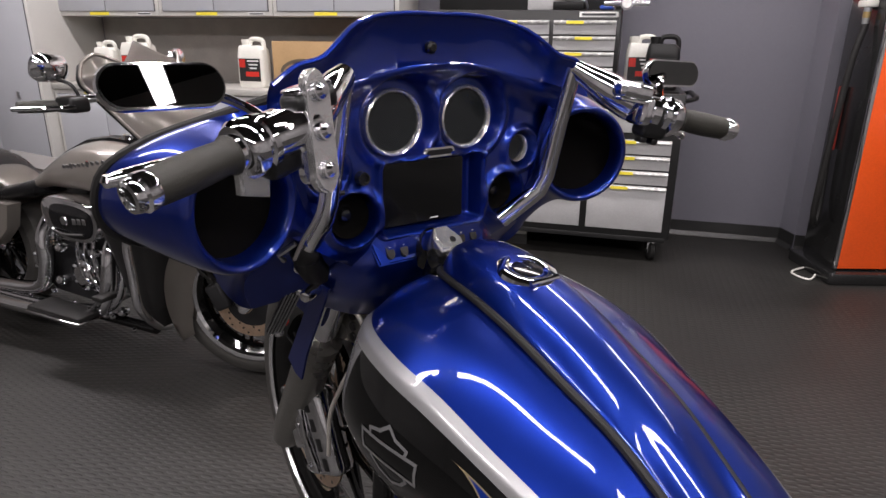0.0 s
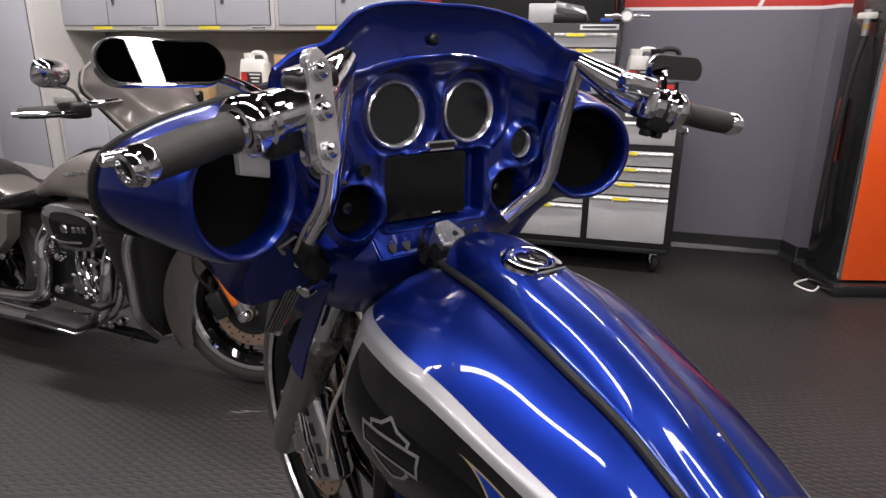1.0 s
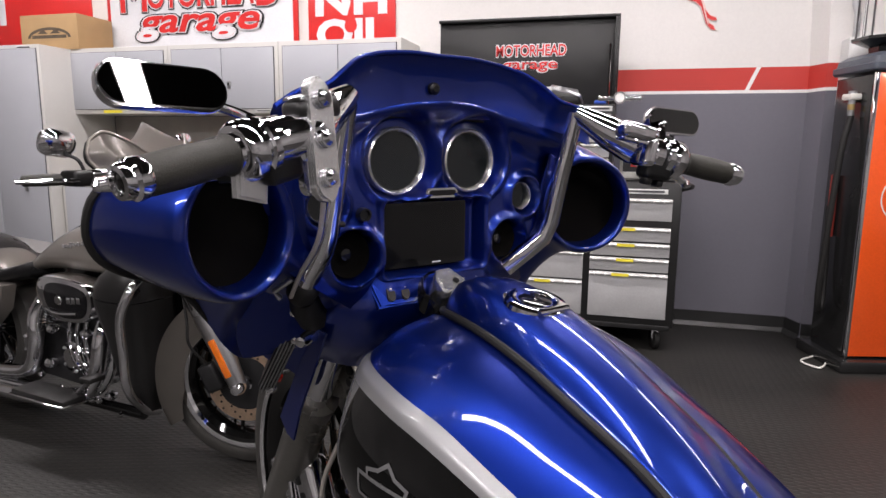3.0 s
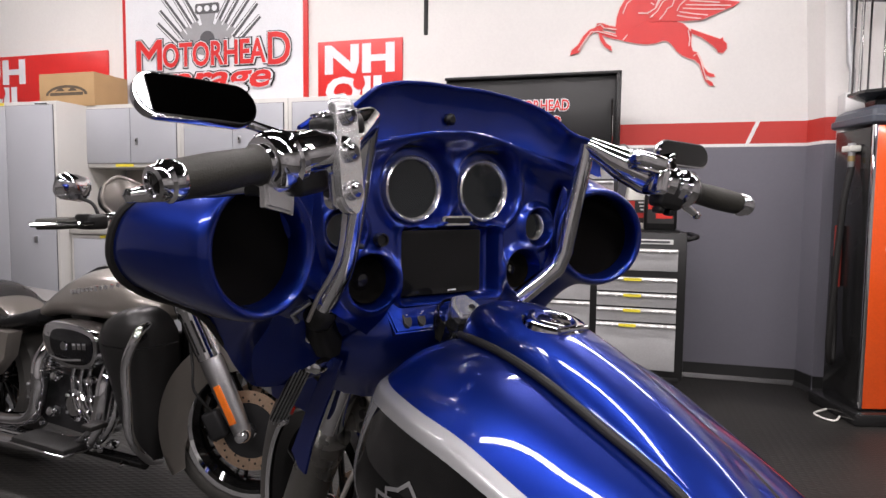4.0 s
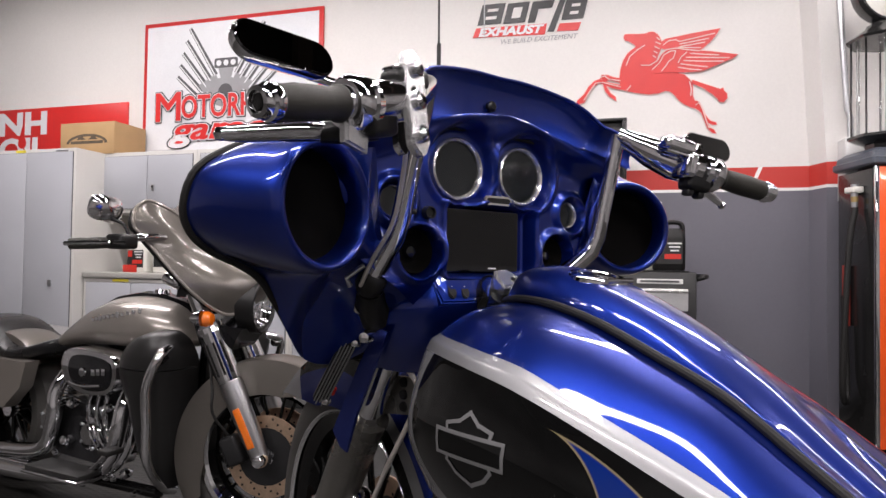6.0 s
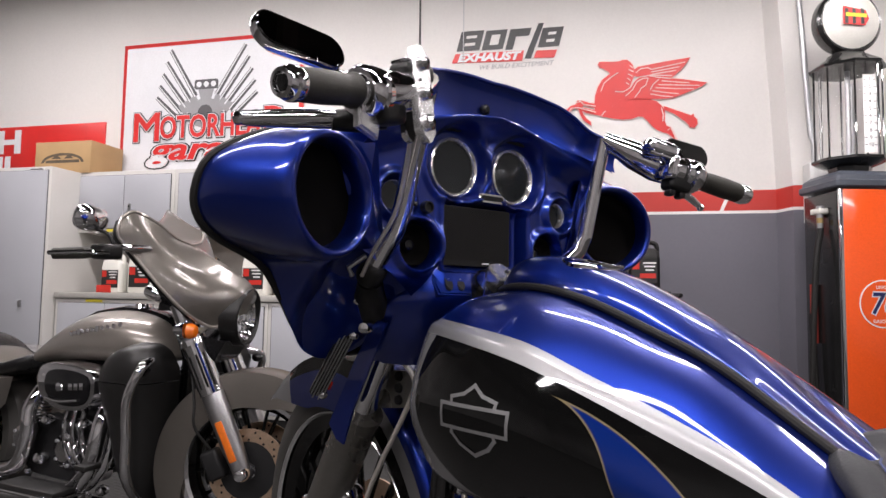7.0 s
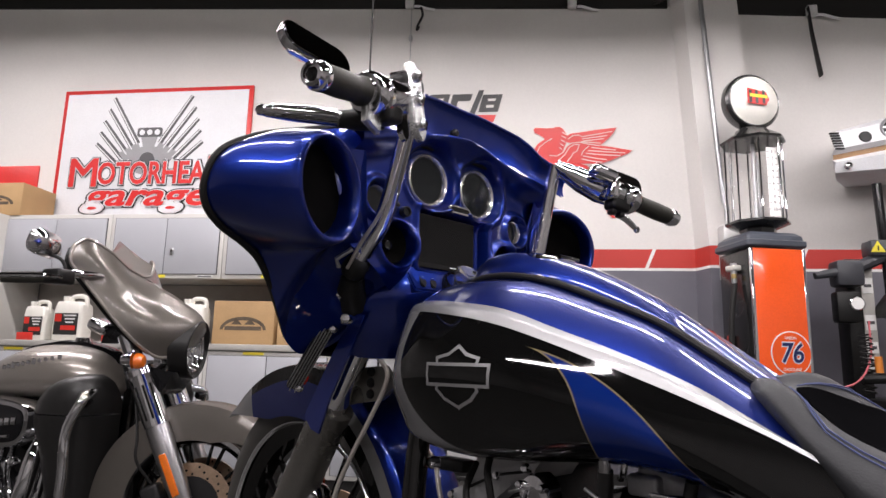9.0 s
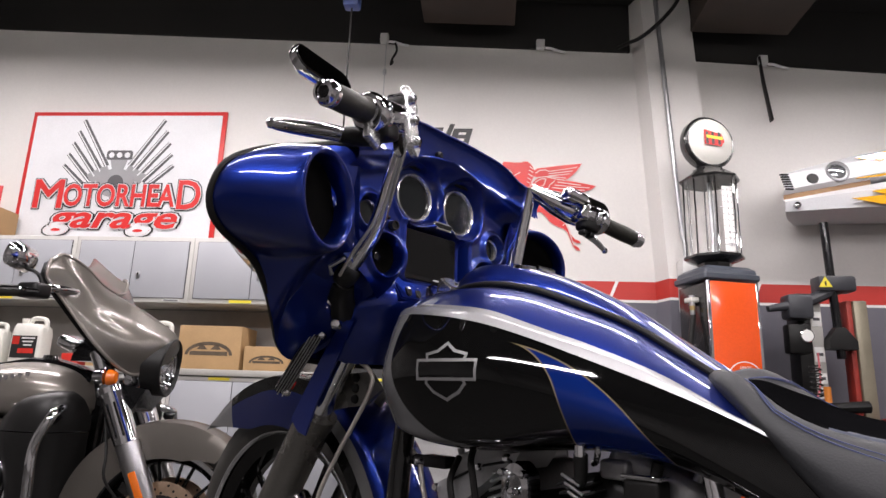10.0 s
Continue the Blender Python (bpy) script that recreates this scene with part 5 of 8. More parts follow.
# side wings of the inner fairing: from the round speaker rim out to the seam
def bez(p, c, e, q, t):
    u = 1 - t
    return p * u ** 3 + c * 3 * u * u * t + e * 3 * u * t * t + q * t ** 3


def speaker_wing(side):
    face = DD(-side * 0.37, 0.93, 0.0).normalized()
    rt = DD(0.93, side * 0.37, 0).normalized() * side
    up = Vector((0, 0, 1))
    cen = DP(-0.328, 0.043, 1.118) if side < 0 else DP(0.320, 0.032, 1.118)
    # outer loop, from the dash side over the top, round the wing and down to the fork
    loop = spline([(0.219, 0.021, 1.10), (0.226, 0.026, 1.16), (0.238, 0.031, 1.215), (0.274, 0.026, 1.238), (0.336, 0.002, 1.220), (0.408, -0.016, 1.195), (0.456, -0.034, 1.162), (0.469, -0.050, 1.118), (0.459, -0.060, 1.084), (0.430, -0.069, 1.059), (0.384, -0.080, 1.039), (0.351, -0.087, 1.017), (0.326, -0.091, 0.975), (0.298, -0.104, 0.927), (0.255, -0.146, 0.887), (0.185, -0.198, 0.867), (0.150, -0.146, 0.89), (0.137, -0.067, 0.945), (0.142, -0.016, 0.99), (0.175, 0.007, 1.03), (0.204, 0.016, 1.065), (0.219, 0.021, 1.10)], 5)[:-1]
    n = len(loop)
    rims = [(-0.03, 0.071), (0.004, 0.0725), (0.018, 0.075), (0.024, 0.079), (0.0245, 0.083), (0.020, 0.087), (0.010, 0.090)]
    rings = [[] for k in range(len(rims) + 12)]
    for p in loop:
        o = DP(side * p.x, p.y, p.z)
        v = o - cen
        x, z = v.dot(rt), v.dot(up)
        ln = math.hypot(x, z)
        x, z = x / ln, z / ln
        rad = rt * x + up * z
        for k, (dd, r) in enumerate(rims):
            rings[k].append(cen + rad * r + face * dd)
        r0 = cen + rad * 0.090 + face * 0.010
        drop = (r0 - o).dot(face)
        # the pod stays round for a while and then flares out to the edge
        hang = max(0.0, -z)
        c1 = r0 - face * (drop * 0.42) + rad * 0.006
        c2 = o.lerp(r0, 0.30) - face * (drop * 0.10 * (1 - hang)) + rad * (0.012 - 0.02 * hang) - face * 0.03 * hang
        for k in range(12):
            rings[len(rims) + k].append(bez(r0, c1, c2, o, (k + 1) / 12))
    p = part("speaker_pod", loft(rings), BLUE, bike, "blue speaker pod of the inner fairing", 80)
    part("speaker_grille", lathe([(0.0, 0.004), (0.05, 0.003), (0.072, 0.0), (0.072, -0.01), (0.0, -0.01)], axis(cen - face * 0.012, face), 40), MESHBLACK, p, "black speaker cloth")


for side in (-1, 1):
    speaker_wing(side)

# outer shell: from the seam forwards to a rounded nose
HALF = [(0.0, -0.002, 1.270), (0.12, 0.008, 1.262), (0.243, 0.028, 1.248), (0.336, 0.002, 1.221), (0.408, -0.016, 1.196), (0.457, -0.034, 1.163), (0.470, -0.050, 1.118), (0.460, -0.060, 1.083), (0.430, -0.069, 1.058), (0.384, -0.080, 1.038), (0.351, -0.087, 1.016), (0.320, -0.095, 0.974), (0.282, -0.124, 0.928), (0.226, -0.184, 0.893), (0.160, -0.225, 0.874), (0.0, -0.255, 0.868)]
half = spline(HALF, 4)
seam = [Vector(p) for p in half] + [Vector((-p.x, p.y, p.z)) for p in half[-2:0:-1]]
nose = Vector((0.0, -0.40, 1.03))
rings = []
for t in (0.0, 0.15, 0.35, 0.55, 0.75, 0.9, 0.98):
    g = math.sqrt(1 - t)
    ring = []
    for p in seam:
        q = Vector((p.x * g * (1 - 0.10 * t), p.y + (nose.y - p.y) * t, nose.z + (p.z - nose.z) * g))
        ring.append(DP(q.x, q.y, q.z))
    rings.append(ring)
bm = loft(rings, True, False)
bm.verts.ensure_lookup_table()
bm.faces.new(bm.verts[-len(seam):])
shell = part("outer_fairing", bm, BLUE, bike, "blue batwing outer fairing", 60)
part("edge_trim", tube([DP(p.x, p.y, p.z) for p in seam + seam[:1]], 0.0065, 8, False), RUBBER, shell, "black rubber edge trim")
# windshield: short blue visor with a rolled rim; a, b, z of its upper edge
RIM = [(0.0, 0.0240, 1.3510), (0.05, 0.0255, 1.3515), (0.10, 0.0290, 1.3470), (0.13, 0.0355, 1.3405), (0.155, 0.0450, 1.3320), (0.18, 0.0570, 1.3160), (0.21, 0.0660, 1.2950), (0.25, 0.0720, 1.2845), (0.285, 0.0815, 1.2640)]
line = [-0.285 + 0.57 * k / 76 for k in range(77)]


def visor(thick):
    rows = []
    for u in range(10):
        t = u / 9
        row = []
        for a in line:
            rb, rz = interp(RIM, abs(a))
            fb, fz = visor_foot(a)
            fz = min(fz, rz - 0.004)
            b = mixed(fb, rb, t) - 0.006 * math.sin(math.pi * t) - thick + 0.004 * max(0.0, t - 0.85) / 0.15
            row.append(DP(a, b, mixed(fz, rz, t)))
        rows.append(row)
    return rows


inner, outer = visor(0.0), visor(0.006)
bm = loft(inner + outer[::-1], False)
part("visor", bm, BLUE, bike, "short blue painted windshield", 50)
part("visor_rim", tube(inner[-1], 0.0035, 8), BLUE, bike)
mv = axis(DP(-0.006, 0.016, 1.305), DD(0, 1, -0.1))
part("visor_screw", lathe([(0.0, 0.008), (0.005, 0.008), (0.009, 0.004), (0.009, -0.004), (0.0, -0.004)], mv, 16), PLASTIC, bike)

# -- handlebars with mitred corners, grips, controls and mirrors
def lerp(p, q, t):
    return tuple(u + (v - u) * t for u, v in zip(p, q))


def handlebar(tip, bend, base, inner, outer, elbow, side):
    G = lambda p: FP(*p)
    bar = part("handlebar", tube([G(p) for p in (lerp(bend, base, 1.05), base, lerp(bend, base, 0.45), lerp(bend, base, 0.12), lerp(bend, tip, 0.1), lerp(bend, tip, 0.5), tip)], [0.016, 0.016, 0.0155, 0.015, 0.0145, 0.014, 0.013], 20), CHROME, bike, "chrome tall handlebar with sharp mitred corner")
    if side < 0:
        part("lower_bar", tube(spline([G(lerp(bend, base, 0.8)), G(base), G((-0.188, -0.060, 0.998)), G((-0.165, -0.085, 0.972))], 6), 0.0158, 18), CHROME, bar)
        part("lower_boot", tube([G((-0.192, -0.052, 1.004)), G((-0.176, -0.074, 0.985)), G((-0.150, -0.095, 0.960))], [0.020, 0.026, 0.030], 20), RUBBER, bar, "black rubber boot")
        part("bar_boot", lathe([(0, -0.03), (0.016, -0.029), (0.022, -0.018), (0.0225, 0.0), (0.020, 0.008), (0.017, 0.011), (0, 0.011)], axis(G(base), Vector(G(bend)) - Vector(G(base))), 24), RUBBER, bar, "black rubber boot")
    fat = 1.18 if side > 0 else 1.0
    part("upper_bar", tube([G(tip), G(lerp(tip, elbow, 0.25)), G(lerp(tip, elbow, 0.6)), G(elbow), G(lerp(elbow, inner, 0.5)), G(inner)], [0.014, 0.019, 0.0225 * fat, 0.0235 * fat, 0.022 * fat, 0.019], 24), CHROME, bar)
    a = Vector(G(inner))
    d = (Vector(G(outer)) - a).normalized()
    ln = (Vector(G(outer)) - a).length
    m = axis(a, d)
    part("grip", lathe([(0.0, 0.0), (0.019, 0.0), (0.0205, 0.004), (0.0172, 0.010), (0.0180, ln * 0.3), (0.0188, ln * 0.6), (0.0178, ln * 0.95), (0.016, ln), (0.0, ln)], m, 32), GRIP, bike, "black rubber hand grip")
    ge = part("grip_end", lathe([(0.0, ln - 0.002), (0.017, ln - 0.002), (0.0188, ln + 0.003), (0.0188, ln + 0.010), (0.0165, ln + 0.013), (0.0165, ln + 0.016), (0.015, ln + 0.021), (0.011, ln + 0.022), (0.010, ln + 0.018), (0.0, ln + 0.018)], m, 28), CHROME, bike, "chrome grip end cap")
    part("end_recess", lathe([(0.0, ln + 0.0192), (0.006, ln + 0.0192), (0.0095, ln + 0.0186), (0.0, ln + 0.0184)], m, 6), BLACKPAINT, ge)
    part("control_collar", lathe([(0.0, -0.066), (0.024, -0.066), (0.027, -0.062), (0.027, -0.048), (0.022, -0.046), (0.022, -0.042), (0.029, -0.040), (0.030, -0.031), (0.025, -0.027), (0.0305, -0.023), (0.0305, -0.011), (0.026, -0.004), (0.0, -0.002)], m, 32), CHROME, bike, "chrome ringed control collar")
    return bar, m, a, d, ln


HL = handlebar((-0.222, 0.112, 1.277), (-0.203, 0.030, 1.090), (-0.203, -0.029, 1.023), (-0.394, 0.172, 1.211), (-0.480, 0.192, 1.193), (-0.312, 0.168, 1.232), -1)
HR = handlebar((0.213, 0.119, 1.275), (0.203, 0.080, 1.075), (0.150, 0.035, 1.018), (0.318, 0.249, 1.199), (0.402, 0.288, 1.180), (0.265, 0.195, 1.222), 1)


def controls(h, side, back):
    bar, m, a, d, ln = h
    up = Vector((0, 0, 1))
    out = d.cross(up).normalized() * side
    # black switch housing with two rocker buttons
    c = a - d * 0.050
    hb = part("switch_housing", box((0, 0, 0), (0.046, 0.036, 0.052), 0.008, 3), PLASTIC, bike, "black switch housing")
    hb.matrix_basis = frame3(c - up * 0.012 + out * 0.004, d, out)
    for k in (-1, 1):
        b = part("switch_button", box((k * 0.0105, 0.0, 0.030), (0.013, 0.020, 0.012), 0.004, 2), PLASTIC, hb)
    part("switch_button", box((0.0, -0.021, -0.004), (0.014, 0.010, 0.012), 0.003, 2), PLASTIC, hb)
    part("switch_lens", box((0.014, -0.021, 0.010), (0.01, 0.006, 0.006), 0.002, 2), REDLENS, hb)
    # reservoir and clamp
    r = part("reservoir", box((0, 0, 0), (0.060, 0.034, 0.026), 0.009, 3), CHROME if side > 0 else PLASTIC, bike, "polished chrome reservoir" if side > 0 else "black switch block")
    r.matrix_basis = frame3(a - d * 0.095 + up * 0.026 + out * 0.012, d, out)
    part("reservoir_lid", box((0, 0, 0.014), (0.052, 0.028, 0.006), 0.004, 2), CHROME, r)
    k = part("clamp", box((0, 0, 0), (0.022, 0.046, 0.044), 0.008, 3), CHROME, bike, "chrome perch clamp")
    k.matrix_basis = frame3(a - d * 0.074 + out * 0.006, d, out)
    for z in (-0.013, 0.013):
        part("bolt", lathe([(0, 0.026), (0.005, 0.026), (0.005, 0.02), (0, 0.02)], axis((0, 0, z), (0, -1, 0)), 12), CHROME, k)
    return out


def lever(points, r):
    ob = part("lever", tube(spline(points, 6), [r * (0.55 + 0.45 * math.sin(math.pi * min(1.0, 0.25 + 0.75 * k / (6 * (len(points) - 1)))) ** 0.5) for k in range(6 * (len(points) - 1) + 1)], 12, True, 0.85), CHROME, bike, "chrome hand lever with ball end")
    m = axis(points[-1], (0, 0, 1))
    part("lever_ball", lathe([(0, -0.008), (0.005, -0.0065), (0.008, 0), (0.005, 0.0065), (0, 0.008)], m, 14), CHROME, ob)


outL = controls(HL, -1, 0)
outR = controls(HR, 1, 0)
lever([FP(-0.375, 0.108, 1.194), FP(-0.40, 0.098, 1.192), FP(-0.435, 0.086, 1.187), FP(-0.482, 0.073, 1.180)], 0.0145)
part("lever_perch", tube([FP(-0.325, 0.140, 1.203), FP(-0.352, 0.122, 1.196), FP(-0.380, 0.107, 1.192)], [0.017, 0.016, 0.012], 14), PLASTIC, bike, "black lever perch")
lever([FP(0.30, 0.20, 1.20), FP(0.335, 0.195, 1.19), FP(0.375, 0.205, 1.178), FP(0.405, 0.215, 1.160)], 0.009)
# link plates bolted outside the left riser
mp = frame3(FP(-0.303, 0.184, 1.226), FD(-0.035, 0.2, -1), FD(0.96, -0.27, 0.0))
plate = part("link_plate", prism(stadium(0.128, 0.034, 8), 0.010, mp @ pose(0, 0, -0.005), 0.003), KNOB, bike, "satin chrome bolted link plate")
for x in (-0.04, 0.0, 0.04):
    part("bolt", lathe([(0, 0.010), (0.004, 0.010), (0.008, 0.006), (0.010, 0.006), (0.010, 0.0), (0, 0.0)], mp @ pose(x, 0, 0.004), 16), CHROME, plate)
plate2 = part("link_plate", prism(stadium(0.10, 0.022, 8), 0.008, mp @ pose(0.004, 0.004, -0.03), 0.002), CHROME, bike, "chrome bolted link plate")
part("perch_plate", prism([(-0.020, -0.012), (0.016, -0.020), (0.019, 0.016), (-0.021, 0.018)], 0.010, frame3(FP(-0.374, 0.166, 1.182), FD(1, -0.25, 0), (0, 0, 1)), 0.003), KNOB, bike, "chrome perch plate under the grip")


def mirror(cen, right, up, w, h, stem, label):
    m = frame3(cen, right, up)
    bm = bmesh.new()
    rings = []
    for z, f in ((0.0, 1.0), (-0.006, 1.03), (-0.014, 0.97), (-0.022, 0.75), (-0.027, 0.35)):
        rings.append([m @ Vector((x, y, z)) for x, y in stadium(w * f if f < 1 else w + (f - 1) * h, h * f, 8)])
    bm.free()
    k = part("mirror", loft(rings), CHROME, bike, label)
    part("mirror_glass", prism(stadium(w - 0.005, h - 0.005, 8), 0.0015, m @ pose(0, 0, 0.0002)), MIRROR, k, "dark reflecting mirror glass")
    part("mirror_stem", tube(spline(stem, 5), 0.0055, 10), CHROME, k)


mirror(FP(-0.431, 0.12, 1.274), FD(1, -0.08, -0.02), FD(0.0, -0.31, 1), 0.124, 0.044, [FP(-0.385, 0.085, 1.262), FP(-0.36, 0.10, 1.255), FP(-0.345, 0.14, 1.24), FP(-0.345, 0.168, 1.22)], "chrome backed oblong mirror")
mirror(FP(0.378, 0.203, 1.265), FD(0.977, 0.21, -0.05), FD(-0.02, -0.14, 1), 0.124, 0.043, [FP(0.35, 0.20, 1.262), FP(0.315, 0.215, 1.255), FP(0.285, 0.235, 1.222)], "chrome backed oblong mirror")
# braided line down beside the left bar
part("hose", tube(spline([FP(*p) for p in ((-0.262, 0.12, 1.20), (-0.240, 0.085, 1.16), (-0.228, 0.05, 1.10), (-0.232, 0.01, 1.05), (-0.225, -0.03, 1.01))], 6), 0.0032, 8), CABLE, bike, "thin braided line")
part("cable_clip", tube([FP(-0.222, 0.048, 1.12), FP(-0.186, 0.046, 1.117)], 0.004, 8), RUBBER, bike, "black cable tie")
part("line_bracket", tube([FP(-0.232, -0.012, 1.040), FP(-0.250, -0.03, 1.022), FP(-0.240, -0.034, 1.010)], 0.004, 8), ALU, bike, "bright metal line bracket")
# -- fork, front wheel, fender, engine
for side in (1, -1):
    up, lo = (0.02 + side * 0.122, -0.06, 0.99), (0.08 + side * 0.122, -0.463, 0.40)
    part("fork_tube", tube([FP(*up), FP(*lerp(up, lo, 0.45))], 0.026, 20), CHROME, bike, "chrome fork tube")
    part("fork_slider", tube([FP(*lerp(up, lo, 0.38)), FP(*lerp(up, lo, 0.42)), FP(*lerp(up, lo, 0.9)), FP(*lo)], [0.042, 0.040, 0.039, 0.034], 24), FORKGREY, bike, "dark silver fork slider")
    # blue cover plate and finned cooler beside the fork
    cov = [Vector((b, z, 0)) for b, z in ((-0.168, 0.893), (-0.118, 0.962), (-0.088, 0.958), (-0.125, 0.890), (-0.172, 0.808), (-0.197, 0.746), (-0.218, 0.752), (-0.240, 0.775))]
    part("fork_cover", loft([[FP(side * x, p.x + 0.034, p.y - 0.021) for p in cov] for x in (0.152, 0.156)]), BLUE, bike, "blue painted fork cover", 40)
    part("fork_strut", loft([[FP(side * x, b, z) for b, z in ((-0.112, 0.925), (-0.096, 0.922), (-0.150, 0.84), (-0.212, 0.758), (-0.232, 0.764), (-0.170, 0.845))] for x in (0.088, 0.096)]), FORKGREY, bike, "grey metal fork strut")
    mc = frame3(FP(side * 0.172, -0.178, 0.862), FD(0, -0.63, -0.78), FD(side * -0.80, 0.6, 0.0))
    cool = part("cooler_core", prism(stadium(0.150, 0.027, 3, 0.005), 0.010, mc @ pose(0, 0, -0.005), 0.002), ENGINE, bike, "black finned cooler")
    for k in range(5):
        for face in (-0.0085, 0.005):
            part("fin", prism(stadium(0.135 + 0.012 * (k % 2), 0.0016, 2, 0.0006), 0.0035, mc @ pose(0.004, -0.0104 + 0.0052 * k, face)), ALU, cool)
    for q in (-0.07, 0.070):
        part("bolt", lathe([(0, 0.012), (0.006, 0.010), (0.008, 0.004), (0.008, 0.0), (0, 0.0)], axis(mc @ Vector((q, 0.012, 0.0)), FD(side, 0.6, 0)), 14), CHROME, cool)
for z, b in ((0.973, -0.096), (0.929, -0.08)):
    for side in (-1, 1):
        m = axis(FP(side * 0.185, b + 0.01, z), FD(side, 0.6, 0))
        part("bolt", lathe([(0, 0.012), (0.008, 0.010), (0.011, 0.004), (0.011, -0.03), (0, -0.03)], m, 18), CHROME, bike, "chrome bolt")

HUB = FP(0.090, -0.438, 0.40)
WX = FD(1, 0.115, 0).normalized()


def wheel(parent, hub, ax, R, rim_r, width, spokes, rim_mat, disc_sides, chunky=False):
    m = axis(hub, ax)
    w = width / 2
    prof = [(rim_r - 0.008, -w * 0.8), (rim_r + 0.012, -w * 0.98), (R - 0.045, -w), (R - 0.012, -w * 0.72), (R - 0.002, -w * 0.35), (R, 0), (R - 0.002, w * 0.35), (R - 0.012, w * 0.72), (R - 0.045, w), (rim_r + 0.012, w * 0.98), (rim_r - 0.008, w * 0.8)]
    wh = part("wheel", lathe(prof, m, 72), TYRE, parent, "black rubber tyre on a spoked rim")
    part("rim", lathe([(rim_r - 0.004, -w * 0.85), (rim_r + 0.006, -w * 0.85), (rim_r + 0.004, -w * 0.7), (rim_r - 0.02, -w * 0.55), (rim_r - 0.03, 0), (rim_r - 0.02, w * 0.55), (rim_r + 0.004, w * 0.7), (rim_r + 0.006, w * 0.85), (rim_r - 0.004, w * 0.85), (rim_r - 0.035, w * 0.5), (rim_r - 0.045, 0), (rim_r - 0.035, -w * 0.5)], m, 64), rim_mat, wh, "polished rim")
    part("hub", lathe([(0, -0.06), (0.035, -0.06), (0.04, -0.03), (0.03, 0), (0.04, 0.03), (0.035, 0.06), (0, 0.06)], m, 24), CHROME, wh)
    for k in range(spokes):
        a = 2 * math.pi * k / spokes
        for s in (-1, 1):
            b = a + s * 0.10
            p0 = m @ Vector((0.034 * math.cos(a), 0.034 * math.sin(a), s * 0.018))
            p1 = m @ Vector(((rim_r - 0.028) * math.cos(b), (rim_r - 0.028) * math.sin(b), s * 0.006))
            part("spoke", tube([p0, p1], [0.012, 0.009], 8, True, 0.7), rim_mat, wh)
    for s in disc_sides:
        z = s * 0.065
        ro = 0.15
        d = part("brake_disc", lathe([(ro * 0.66, z - 0.0025), (ro, z - 0.0025), (ro, z + 0.0025), (ro * 0.66, z + 0.0025)], m, 48), RUST, wh, "drilled steel brake disc")
        for k in range(36):
            a = 2 * math.pi * k / 36
            rr = ro * (0.74, 0.83, 0.92)[k % 3]
            part("drill_hole", lathe([(0, -0.0032), (0.0045, -0.0032), (0.0045, 0.0032), (0, 0.0032)], m @ pose(rr * math.cos(a), rr * math.sin(a), z), 8), PLASTIC, d)
        part("disc_carrier", lathe([(0.03, z - 0.004), (ro * 0.7, z - 0.003), (ro * 0.7, z + 0.003), (0.03, z + 0.004)], m, 24), ENGINE, wh)
    return wh


wheel(bike, HUB, WX, 0.40, 0.315, 0.115, 9, BLACKPAINT, (-1, 1))
part("rim_edge", lathe([(0.308, 0.052), (0.312, 0.059), (0.315, 0.0598), (0.317, 0.057), (0.315, 0.052)], axis(HUB, -WX), 64), BEZEL, bike, "thin bright rim edge")


def fender(parent, hub, ax, up, R, half, a0, a1, skirt, colours, label, cut=0.0, close=0.0):
    """A curved guard over a wheel: angles in degrees from straight forward, up over the top."""
    fwd = ax.cross(Vector((0, 0, 1))).normalized() * -1
    if fwd.dot(up) < 0:
        fwd = -fwd
    bm = bmesh.new()
    n = 46
    rows = []
    for k in range(n + 1):
        t = radians(a0 + (a1 - a0) * k / n)
        d = fwd * math.cos(t) + Vector((0, 0, 1)) * math.sin(t)
        ends = min(1.0, 0.55 + 3.0 * min(k, n - k) / n)
        row = []
        for u in range(-10, 11):
            x = u / 10
            deep = skirt * ends
            if cut and k < n * 0.4:
                deep = min(skirt * 1.6, max(0.002, R - 0.018 - cut / math.sin(t)))
            r = R * (1 - close * max(0.0, k / n - 0.45)) - (0.018 * x * x + deep * max(0.0, abs(x) - 0.72) / 0.28)
            row.append(bm.verts.new(hub + d * r + ax * (half * math.sin(x * 1.45) / math.sin(1.45))))
        rows.append(row)
    for i, (a, b) in enumerate(zip(rows, rows[1:])):
        for k in range(20):
            f = bm.faces.new((a[k], a[k + 1], b[k + 1], b[k]))
            f.material_index = colours(i / n, abs(k - 9.5) / 10)
    bmesh.ops.solidify(bm, geom=list(bm.faces), thickness=0.004)
    return part("fender", bm, [BLUE, BLACKPAINT, SILVER, GREYPAINT], parent, label, 60)


fender(bike, FP(0.090, -0.438, 0.40), WX, FD(0.115, -1, 0), 0.452, 0.088, 43, 200, 0.066, lambda t, x: 2 if (t < 0.09 or (0.80 < x < 0.94 and t > 0.42)) else (1 if (t < 0.38 and x < 0.80) or (x > 0.94 and t > 0.42) else 0), "blue front fender with black and silver edges", 0.314, 0.07)

